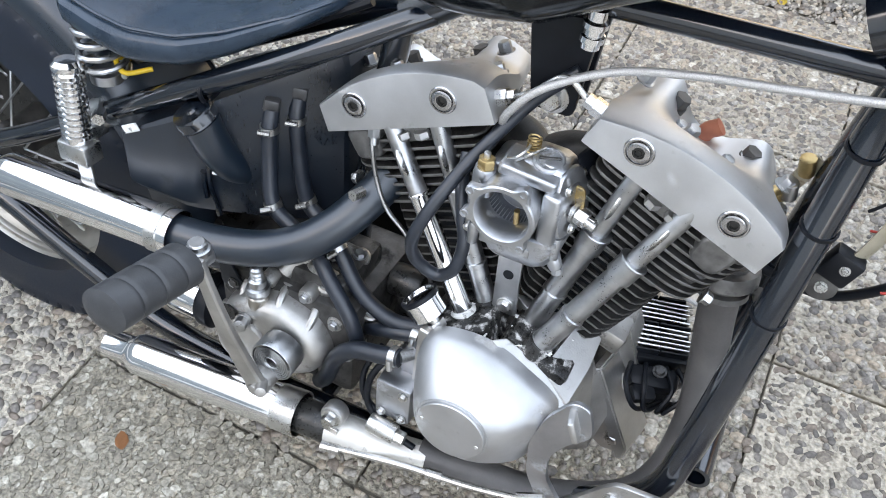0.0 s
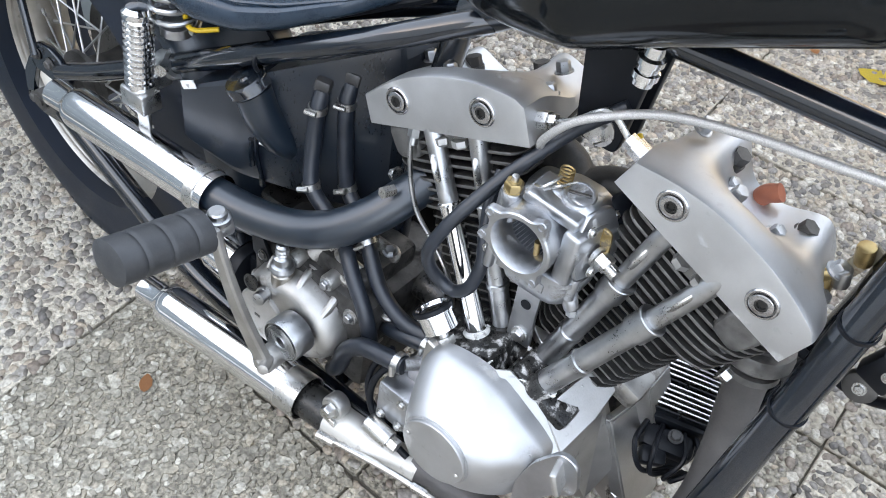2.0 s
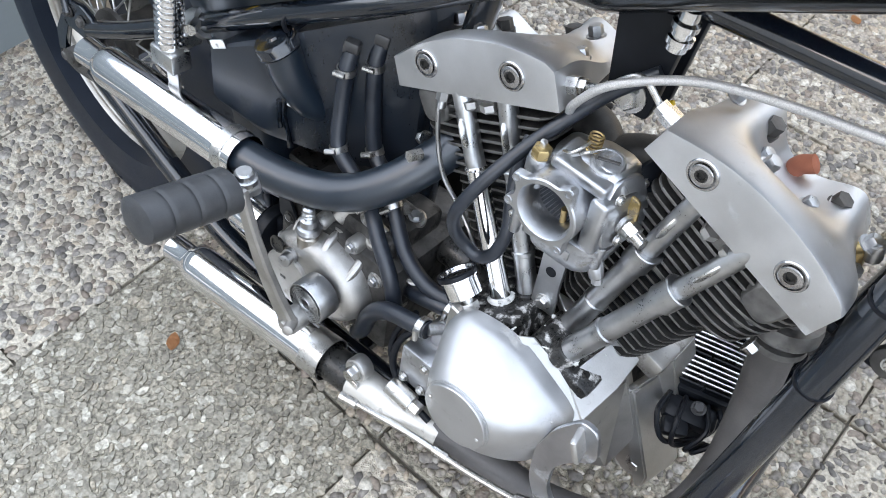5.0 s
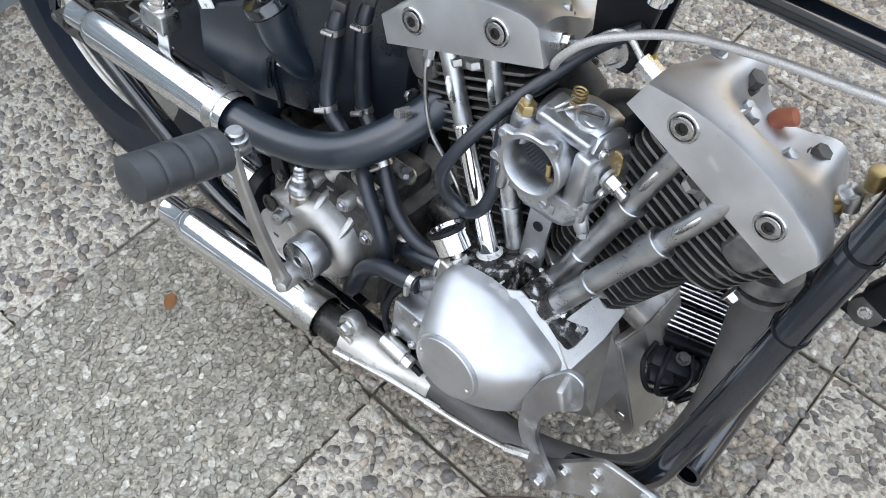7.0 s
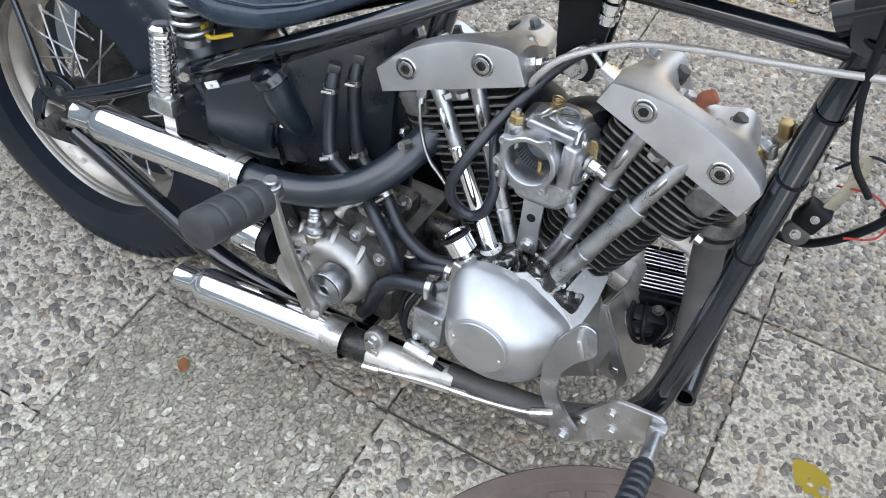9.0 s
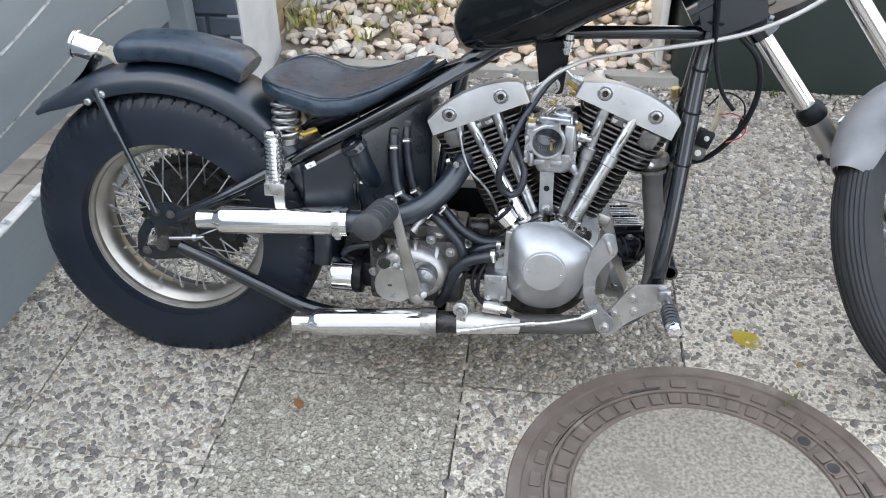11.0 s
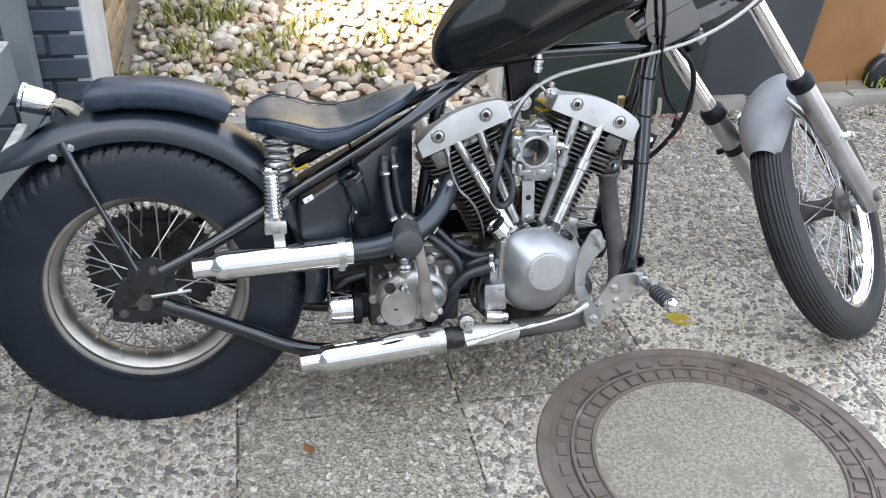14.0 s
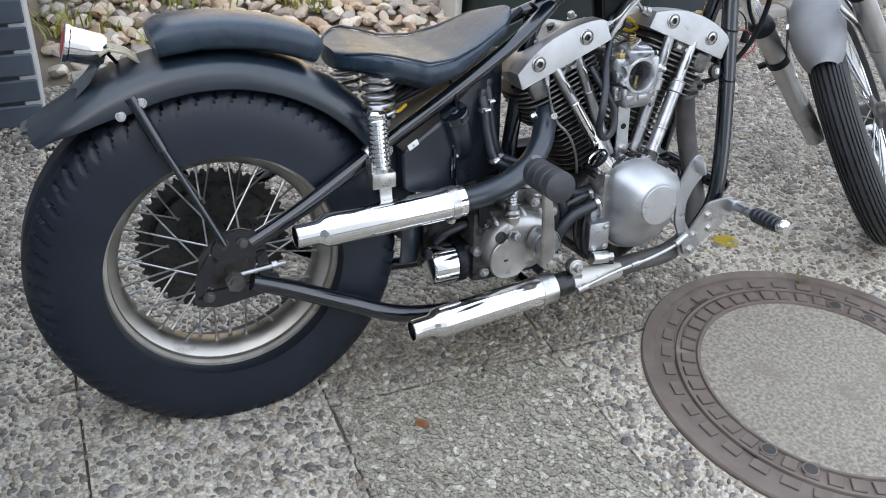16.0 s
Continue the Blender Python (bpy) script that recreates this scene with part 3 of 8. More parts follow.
for px, pz, hw in ((-0.088, 0.656, 0.03), (-0.112, 0.676, 0.03), (-0.136, 0.684, 0.03), (-0.15, 0.676, 0.032)):
    loops.append([Vector((px, -hw, pz)), Vector((px, hw, pz)), Vector((px - 0.001, hw, pz - 0.003)), Vector((px - 0.001, -hw, pz - 0.003))])
rings(bm, loops)
part("bracket", bm, "rustsheet", lamp, "bent pale sheet steel bracket")
bm = B()
loops = []
for px, pz, hw in ((-0.142, 0.676, 0.034), (-0.153, 0.664, 0.038), (-0.164, 0.647, 0.041), (-0.178, 0.631, 0.043), (-0.194, 0.617, 0.044), (-0.215, 0.598, 0.044), (-0.238, 0.583, 0.043), (-0.262, 0.571, 0.04), (-0.283, 0.565, 0.03)):
    loops.append([Vector((px, -hw, pz)), Vector((px, hw, pz)), Vector((px + 0.004, hw, pz + 0.0045)), Vector((px + 0.004, -hw, pz + 0.0045))])
rings(bm, loops)
part("plate_holder", bm, "paint", lamp, "curved black sheet plate holder with a chipped edge")
bm = B()
tube(bm, [TL - ax * 0.045, (-0.14, 0.01, 0.675), (-0.13, 0.015, 0.66), (-0.12, 0.02, 0.645)], 0.003, seg=8)
part("cable", bm, "black", lamp)

# frame tubes
chassis = new("frame")
chassis.parent = bike
RT = 0.0165


def frame_tube(pts, r=RT, label="", n=8):
    bm = B()
    tube(bm, pts, r, seg=18, n=n)
    return part("frame_tube", bm, "paint", chassis, label)


for s in (-1, 1):
    frame_tube([(0.035, s * 0.112, 0.355), (0.13, s * 0.104, 0.4), (0.27, s * 0.09, 0.478), (0.43, s * 0.08, 0.569), (0.56, s * 0.06, 0.64), (0.64, s * 0.025, 0.682), (0.67, s * 0.006, 0.696)], 0.0135)
    frame_tube([(1.108, s * 0.012, 0.77), (1.095, s * 0.02, 0.69), (1.078, s * 0.066, 0.5), (1.062, s * 0.099, 0.33), (1.046, s * 0.106, 0.25), (1.0, s * 0.106, 0.193), (0.93, s * 0.114, 0.163), (0.83, s * 0.118, 0.152), (0.65, s * 0.12, 0.142), (0.45, s * 0.118, 0.138), (0.31, s * 0.116, 0.155), (0.2, s * 0.116, 0.205), (0.1, s * 0.116, 0.255), (0.03, s * 0.114, 0.285)], 0.0168)
frame_tube([(0.64, 0, 0.682), (0.72, 0, 0.738), (0.8, 0, 0.778), (0.95, 0, 0.838), (1.12, 0, 0.878)], 0.021)
frame_tube([(0.655, 0, 0.688), (0.76, 0, 0.745), (0.85, 0, 0.755), (1.09, 0, 0.764)], 0.0132)
frame_tube([(0.63, 0, 0.672), (0.59, 0, 0.4), (0.575, 0, 0.16)], 0.016)
for a, b, r in (((1.081, -0.098, 0.29), (1.081, 0.098, 0.29), 0.0165), ((0.6, -0.12, 0.142), (0.6, 0.12, 0.142), 0.012)):
    bm = B()
    lathe(bm, [(r * 0.7, 0), (r, 0), (r, (Vector(b) - Vector(a)).length), (r * 0.7, (Vector(b) - Vector(a)).length), (r * 0.7, 0.02)], a, Vector(b) - Vector(a), 20, cap=False)
    part("cross_tube", bm, "paint", chassis)
for s in (-1, 1):
    bm = B()
    for out in ([(-0.068, 0.256), (-0.03, 0.248), (0.06, 0.26), (0.08, 0.284), (0.072, 0.298), (0.03, 0.282), (-0.05, 0.28), (-0.068, 0.272)],
                [(-0.034, 0.335), (0.05, 0.33), (0.062, 0.345), (0.045, 0.378), (0.02, 0.388), (-0.012, 0.384), (-0.03, 0.365)],
                [(-0.068, 0.27), (-0.052, 0.268), (-0.042, 0.3), (-0.022, 0.34), (-0.036, 0.352), (-0.062, 0.312)],
                [(0.046, 0.275), (0.07, 0.28), (0.062, 0.31), (0.06, 0.345), (0.04, 0.345), (0.044, 0.31)]):
        prism(bm, rounded(out, 0.007), 0.009, Matrix.Translation((0, s * 0.113 + 0.0045, 0)) @ XZ, 0.0012)
    pl_ = part("axle_plate", bm, "paint", chassis, "black slotted axle plate")
    for bx, bz in ((-0.012, 0.365), (0.02, 0.362), (-0.045, 0.272), (0.052, 0.282)):
        bolt(pl_, (bx, s * 0.1185, bz), (0, s, 0), 0.0075, 0.007, "hub")
    bm = B()
    cyl(bm, (0.005, s * 0.122, 0.305), (0.09, s * 0.122, 0.313), 0.004, seg=10)
    cyl(bm, (0.066, s * 0.122, 0.311), (0.075, s * 0.122, 0.312), 0.008, seg=6)
    part("axle_adjuster", bm, "steel", chassis)
# steering head
RAKE, STEER = radians(39), radians(47)
AX = Vector((-math.sin(RAKE), 0, math.cos(RAKE)))
HEAD = Vector((1.613, 0, 0.268))
bm = B()
p, q = HEAD + AX * 0.64, HEAD + AX * 0.80
lathe(bm, [(0.024, 0), (0.031, 0.002), (0.031, 0.022), (0.026, 0.028), (0.0255, 0.13), (0.031, 0.136), (0.031, 0.158), (0.024, 0.16)], p, AX, 28)
part("steering_head", bm, "paint", chassis)
bm = B()
prism(bm, rounded([(1.08, 0.752), (1.115, 0.745), (1.205, 0.782), (1.185, 0.815), (1.14, 0.89), (1.09, 0.89)], 0.008), 0.012, Matrix.Translation((0, 0.006, 0)) @ XZ, 0.002)
part("neck_gusset", bm, "paint", chassis)
for sy in (-1, 1):
    bm = B()
    prism(bm, rounded([(1.07, 0.83), (1.085, 0.775), (1.13, 0.765), (1.205, 0.79), (1.2, 0.83), (1.15, 0.905), (1.105, 0.93), (1.075, 0.9)], 0.012), 0.007, Matrix.Translation((0, sy * 0.026 + 0.0035, 0)) @ XZ, 0.0015)
    part("neck_plate", bm, "paint", chassis, "black side plate of the steering neck")
bm = B()
tube(bm, [(1.06, 0, 0.8), (1.11, 0, 0.83), (1.17, 0, 0.86)], 0.03, seg=20)
part("neck_tube", bm, "paint", chassis)
bm = B()
plate(bm, rounded([(0.79, 0.635), (0.835, 0.635), (0.845, 0.745), (0.775, 0.735)], 0.008), -0.008, 0.01, 0.001)
plate(bm, rounded([(0.79, 0.635), (0.835, 0.635), (0.845, 0.745), (0.775, 0.735)], 0.008), 0.03, 0.01, 0.001)
mm = part("motor_mount", bm, "black", chassis)
bolt(mm, (0.812, -0.018, 0.652), (0, -1, 0), 0.013, 0.01)

# fuel tank, lifted at its front
bm = B()
loops = []
ta, tb = Vector((0.62, 0, 0.735)), Vector((1.085, 0, 0.955))
td = (tb - ta).normalized()
tu = Vector((-td.z, 0, td.x))
for i in range(33):
    t = i / 32
    full = min(1.0, (max(t, 0.002) / 0.34)) ** 0.5 * min(1.0, max(1.0 - t, 0.002) / 0.22) ** 0.5
    w, h = 0.118 * full + 0.003, 0.105 * full ** 0.9 + 0.003
    ctr = ta.lerp(tb, t) + tu * (0.004 + 0.012 * min(1, t / 0.5))
    lp = []
    for k in range(40):
        b = 2 * math.pi * k / 40
        cb, sb = math.cos(b), math.sin(b)
        e = 0.75 if sb > 0 else 0.5
        lp.append(ctr + Vector((0, 1, 0)) * (w * abs(cb) ** 0.75 * (1 if cb > 0 else -1)) + tu * (h * abs(sb) ** e * (1 if sb > 0 else -1) * (1.1 if sb > 0 else 0.74)))
    loops.append(lp)
rings(bm, loops)
tank = part("fuel_tank", bm, "tank", bike, "glossy black teardrop fuel tank", angle=85)
bm = B()
pts = [ta.lerp(tb, t) + tu * (0.004 + 0.012 * min(1, t / 0.5) - 0.012) + Vector((0, -(0.118 * min(1.0, t / 0.34) ** 0.5 * min(1.0, (1 - t) / 0.22) ** 0.5 + 0.0025), 0)) for t in [0.03 + 0.92 * k / 24 for k in range(25)]]
tube(bm, pts, 0.0028, seg=6, smooth=False)
part("seam", bm, "tank", tank)
bm = B()
lathe(bm, [(0.007, 0), (0.0095, 0.001), (0.0095, 0.007), (0.0122, 0.008), (0.0122, 0.014), (0.01, 0.0155), (0.01, 0.021), (0.0125, 0.0225), (0.0125, 0.028), (0.009, 0.03), (0.009, 0.04)], (0.838, -0.02, 0.716), (0.05, 0, 1), 28)
part("fuel_tap", bm, "chrome", tank)

# solo seat
def seat_top(t):
    return float(np.interp(t, [0, 0.12, 0.25, 0.4, 0.55, 0.7, 0.85, 1], [0.651, 0.652, 0.643, 0.631, 0.635, 0.652, 0.676, 0.697]))


bm = B()
loops = []
for i in range(37):
    t = i / 36
    sx = 0.222 + 0.352 * t
    top = seat_top(t)
    hw = 0.142 * min(1, (t + 0.012) / 0.2) ** 0.42 * (1 - 0.58 * max(0, (t - 0.3) / 0.7) ** 1.2) * min(1, (1.012 - t) / 0.12) ** 0.5
    th = float(np.interp(t, [0, 0.2, 0.4, 0.6, 0.8, 1], [0.034, 0.05, 0.055, 0.047, 0.034, 0.02]))
    lp = []
    for k in range(34):
        b = 2 * math.pi * k / 34
        cb, sb = math.cos(b), math.sin(b)
        w = hw * abs(cb) ** 0.6 * (1 if cb > 0 else -1)
        up = th * 0.5 * abs(sb) ** 0.6 * (1 if sb > 0 else -1)
        rise = 0.022 * (w / 0.14) ** 2 * (1 - t)
        lp.append(Vector((sx, w, top - th * 0.5 + up + rise)))
    loops.append(lp)
rings(bm, loops)
seat = part("solo_seat", bm, "vinyl", bike, "black vinyl sprung solo saddle")
for s in (-1, 1):
    bm = B()
    pts = []
    for i in range(1, 36):
        t = i / 36
        hw = 0.142 * min(1, (t + 0.012) / 0.2) ** 0.42 * (1 - 0.58 * max(0, (t - 0.3) / 0.7) ** 1.2) * min(1, (1.012 - t) / 0.12) ** 0.5
        top = seat_top(t)
        pts.append((0.222 + 0.352 * t, s * hw * 0.93, top - 0.0055 + 0.022 * (hw / 0.14) ** 2 * (1 - t) * 0.87))
    tube(bm, pts, 0.0022, seg=6, smooth=False)
    part("piping", bm, "vinyl", seat)
    bm = B()
    pts = [(0.283 + 0.027 * math.cos(a), s * 0.088 + 0.027 * math.sin(a), 0.54 + 0.078 * a / (2 * math.pi * 5)) for a in [2 * math.pi * k / 14 for k in range(14 * 5 + 1)]]
    tube(bm, pts, 0.004, seg=8, smooth=False)
    part("spring", bm, "steel", seat, "steel coil spring")
    bm = B()
    cyl(bm, (0.283, s * 0.088, 0.528), (0.283, s * 0.088, 0.54), 0.02, seg=16)
    part("spring_seat", bm, "steel", seat)
bm = B()
box(bm, (0.02, 0.16, 0.006), pose(0.27, 0, 0.532), 0.001)
part("spring_bracket", bm, "steel", seat)
for k, (c, pts) in enumerate((("black", [(0.31, -0.06, 0.55), (0.33, -0.07, 0.57), (0.36, -0.055, 0.575), (0.42, -0.03, 0.6), (0.5, -0.01, 0.645)]), ("yellow", [(0.3, -0.06, 0.548), (0.3, -0.085, 0.56), (0.315, -0.09, 0.548), (0.34, -0.07, 0.552)]), ("black", [(0.3, -0.06, 0.55), (0.4, -0.06, 0.585), (0.5, -0.035, 0.635), (0.6, -0.01, 0.69)]), ("black", [(0.33, -0.04, 0.56), (0.42, -0.045, 0.6), (0.52, -0.02, 0.65)]))):
    bm = B()
    tube(bm, pts, 0.0032 if c != "black" else 0.006, seg=8)
    part("wire", bm, c, bike)

# oil tank with its filler: its outer face runs inwards to the front
bm = B()
plan = rounded([(0.314, -0.118), (0.4, -0.102), (0.5, -0.052), (0.57, -0.005), (0.575, 0.09), (0.32, 0.09)], 0.012, 3)
loops = []
for zk, k in ((0.0, 0.97), (0.06, 1.0), (0.94, 1.0), (1.0, 0.97)):
    lp = []
    for px_, py_ in plan:
        lo = float(np.interp(px_, [0.314, 0.34, 0.575], [0.41, 0.392, 0.372]))
        hi = float(np.interp(px_, [0.314, 0.45, 0.575], [0.48, 0.556, 0.615]))
        lp.append(Vector((0.445 + (px_ - 0.445) * k, py_ * k, lo + (hi - lo) * zk)))
    loops.append(lp)
rings(bm, loops)
oil = part("oil_tank", bm, "oilblack", bike, "satin black box oil tank with oil streaks", angle=14)
bm = B()
tube(bm, [(0.455, -0.058, 0.44), (0.447, -0.074, 0.458), (0.436, -0.09, 0.492), (0.426, -0.096, 0.527)], 0.0185, seg=24, radii=[0.017, 0.0215, 0.0225, 0.0225])
part("filler_neck", bm, "pipe", oil)
bm = B()
ca = Vector((-0.38, -0.3, 0.87)).normalized()
lathe(bm, [(0.0225, 0), (0.0262, 0.001), (0.0272, 0.003), (0.0262, 0.005), (0.0268, 0.013), (0.0245, 0.017), (0.016, 0.0168), (0.009, 0.0172), (0.007, 0.0195), (0.0005, 0.0198)], (0.4255, -0.0965, 0.525), ca, 36)
part("filler_cap", bm, "paint", oil, "glossy black filler cap")
for dx, dz in ((0.0, 0.0), (0.01, -0.024), (0.005, -0.012)):
    bm = B()
    box(bm, (0.006, 0.002, 0.007), pose(0.424 + dx, -0.0955 + dx * 0.5, 0.474 + dz, 0, 20, 26), 0.0006, 1)
    part("paint_chip", bm, "white", oil)
for pts in ([(0.428, -0.0915, 0.466), (0.426, -0.0925, 0.43), (0.431, -0.09, 0.4), (0.433, -0.089, 0.382)], [(0.421, -0.095, 0.45), (0.42, -0.0955, 0.425), (0.421, -0.095, 0.41)]):
    bm = B()
    tube(bm, pts, 0.003, seg=8, radii=[0.0045, 0.0035, 0.003, 0.004])
    part("oil_streak", bm, "paint", oil, "glossy oil run")
bm = B()
box(bm, (0.022, 0.002, 0.011), pose(0.335, -0.116, 0.492, 0, -25, 10), 0.0005)
part("tag", bm, "white", oil)


def hose(pts, r, material="hose", label="", name="hose", clamps=()):
    bm = B()
    tube(bm, pts, r, seg=16)
    h = part(name, bm, material, bike, label)
    for at, ax_ in clamps:
        bm = B()
        a = Vector(ax_).normalized()
        lathe(bm, [(r + 0.0004, -0.0045), (r + 0.0016, -0.0045), (r + 0.0016, 0.0045), (r + 0.0004, 0.0045)], at, a, 20, closed=True)
        o = a.cross(Vector((0.3, -1, 0.2))).normalized()
        cyl(bm, Vector(at) + Vector((0, -1, 0)) * (r + 0.003) - o * 0.006, Vector(at) + Vector((0, -1, 0)) * (r + 0.003) + o * 0.008, 0.0036, seg=8)
        part("hose_clamp", bm, "zinc", h)
    return h


for (fx, fy, fz), pts in (((0.497, -0.044, 0.55), [(0.498, -0.056, 0.545), (0.499, -0.064, 0.524), (0.502, -0.072, 0.48), (0.513, -0.084, 0.43), (0.545, -0.088, 0.408), (0.58, -0.096, 0.392), (0.612, -0.112, 0.37), (0.645, -0.122, 0.335), (0.662, -0.122, 0.28)]),
                          ((0.52, -0.02, 0.562), [(0.52, -0.032, 0.556), (0.521, -0.04, 0.532), (0.526, -0.044, 0.48), (0.54, -0.05, 0.424), (0.57, -0.06, 0.408), (0.603, -0.08, 0.398), (0.645, -0.098, 0.36), (0.69, -0.1, 0.337), (0.735, -0.09, 0.336)])):
    hose(pts, 0.0098, clamps=((pts[1], (0, 0, 1)), (pts[3], (0.4, 0, -1)), (pts[5], (0.7, -0.2, -0.6))))
    bm = B()
    cyl(bm, (fx - 0.004, fy + 0.012, fz), (fx, fy - 0.004, fz), 0.0125, seg=6)
    box(bm, (0.019, 0.021, 0.019), pose(fx, fy - 0.009, fz + 0.001, 0, 10, 24), 0.004)
    cyl(bm, (fx, fy - 0.012, fz), pts[1], 0.0068, seg=12)
    part("elbow", bm, "greysteel", bike)
hose([(0.6, -0.12, 0.19), (0.618, -0.132, 0.222), (0.636, -0.14, 0.275), (0.662, -0.142, 0.307), (0.698, -0.142, 0.32), (0.724, -0.14, 0.326)], 0.0112, clamps=(((0.717, -0.14, 0.325), (1, 0, 0.2)),))
hose([(0.64, -0.08, 0.28), (0.67, -0.1, 0.31), (0.7, -0.105, 0.325), (0.73, -0.1, 0.33)], 0.0095, clamps=(((0.725, -0.101, 0.33), (1, 0, 0)),))
hose([(0.835, -0.02, 0.69), (0.805, -0.03, 0.66), (0.784, -0.045, 0.632), (0.757, -0.078, 0.59), (0.737, -0.11, 0.55), (0.722, -0.126, 0.508), (0.721, -0.122, 0.478), (0.732, -0.114, 0.457), (0.749, -0.11, 0.45), (0.765, -0.108, 0.466), (0.769, -0.1, 0.497), (0.76, -0.09, 0.525), (0.748, -0.072, 0.552), (0.742, -0.05, 0.575)], 0.0072, label="grey rubber breather hose in a loop")
hose([(0.70, -0.13, 0.30), (0.688, -0.145, 0.27), (0.69, -0.15, 0.23), (0.72, -0.155, 0.205), (0.76, -0.155, 0.19)], 0.0045, "black", name="cable")
hose([(0.69, -0.12, 0.31), (0.675, -0.135, 0.27), (0.682, -0.145, 0.235), (0.715, -0.15, 0.215)], 0.004, "black", name="cable")

# ---- engine ----
CRANK = Vector((0.813, 0, 0.26))
UR, UF = Vector((-math.sin(radians(22.5)), 0, math.cos(radians(22.5)))), Vector((math.sin(radians(22.5)), 0, math.cos(radians(22.5))))
YV = Vector((0, 1, 0))


def rocker_cover(base, u, v, flip, label):
    """Alloy cover: a polished arched face towards -y, a rounded top running back to two lobes. v runs from the low to the carburettor end."""
    bm = B()
    nv, ny = 44, 20
    def arch(t):
        e = 2 * t - 1
        hump = 0.0245 * max(0.0, 1 - abs(e * 0.98 - 0.12) ** 2.2)
        return 0.037 + hump
    def top(t, y):
        k = max(0.0, min(1.0, (y + 0.045) / 0.085))
        e = 2 * t - 1
        lobe = max(math.exp(-((e - 0.62) / 0.34) ** 2), math.exp(-((e + 0.66) / 0.30) ** 2))
        back = 0.007 + 0.031 * lobe
        k = k * k * (3 - 2 * k)
        return arch(t) * (1 - k) + back * k
    ys = [-0.066, -0.0655, -0.063, -0.058] + [-0.05 + 0.128 * i / (ny - 1) for i in range(ny)]
    grid = []
    for j, yy in enumerate(ys):
        row = []
        for i in range(nv + 1):
            t = i / nv
            inset = (0.0026, 0.0009, 0.0002, 0.0)[j] if j < 4 else 0.0
            half = 0.104 * (1 - 0.16 * max(0, (yy + 0.02) / 0.1)) - inset
            vv = (2 * t - 1) * half
            h = top(t, max(yy, -0.05)) - inset
            edge = min(t, 1 - t) * nv
            if edge < 2:
                h -= (2 - edge) * 0.0022
            row.append(base + v * vv + u * (0.358 + h) + YV * yy)
        grid.append(row)
    low = [[base + v * ((2 * i / nv - 1) * (0.104 * (1 - 0.16 * max(0, (yy + 0.02) / 0.1)) - (0.0026 if j == 0 else 0))) + u * 0.358 + YV * yy for i in range(nv + 1)] for j, yy in enumerate(ys)]
    tv = [[bm.verts.new(p) for p in r] for r in grid]
    lv = [[bm.verts.new(p) for p in r] for r in low]
    m_ = len(ys)
    for j in range(m_ - 1):
        for i in range(nv):
            bm.faces.new((tv[j][i], tv[j][i + 1], tv[j + 1][i + 1], tv[j + 1][i]))
            bm.faces.new((lv[j][i], lv[j + 1][i], lv[j + 1][i + 1], lv[j][i + 1]))
        for i in (0, nv):
            bm.faces.new((tv[j][i], tv[j + 1][i], lv[j + 1][i], lv[j][i]))
    for j in (0, m_ - 1):
        for i in range(nv):
            bm.faces.new((tv[j][i], lv[j][i], lv[j][i + 1], tv[j][i + 1]))
    cov = part("rocker_cover", bm, "polished", bike, label, angle=40)
    for vv in (-0.056, 0.054):
        at = base + v * vv + u * 0.388 + YV * -0.066
        bm = B()
        lathe(bm, [(0.0152, 0), (0.0152, 0.0014), (0.0142, 0.0024), (0.0128, 0.0024), (0.0124, -0.0006), (0.0114, -0.0006), (0.0109, 0.003), (0.0098, 0.0036), (0.0062, 0.0036), (0.0060, 0.0005)], at, (0, -1, 0), 28)
        cb_ = part("cap_bolt", bm, "steelring", cov, "polished socket cap bolt")
        bm = B()
        lathe(bm, [(0.0062, 0.0034), (0.0046, 0.0036), (0.0044, 0.0008), (0.0002, 0.0006)], at, (0, -1, 0), 6, cap=False)
        part("socket", bm, "greasy", cov)
    for vv, yy, hh in ((-0.088, 0.03, 0.395), (0.085, 0.03, 0.395), (-0.03, 0.03, 0.372), (0.028, 0.03, 0.372), (-0.025, -0.012, 0.4), (0.09, -0.005, 0.385)):
        bolt(cov, base + v * vv + u * hh + YV * yy, u, 0.0075, 0.012, "steel")
    return cov


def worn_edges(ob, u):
    """The narrow rims of a fin are rubbed brighter than its sooty faces, which also hold gap shade."""
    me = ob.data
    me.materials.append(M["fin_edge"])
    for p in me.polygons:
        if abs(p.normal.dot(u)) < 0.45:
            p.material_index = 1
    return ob


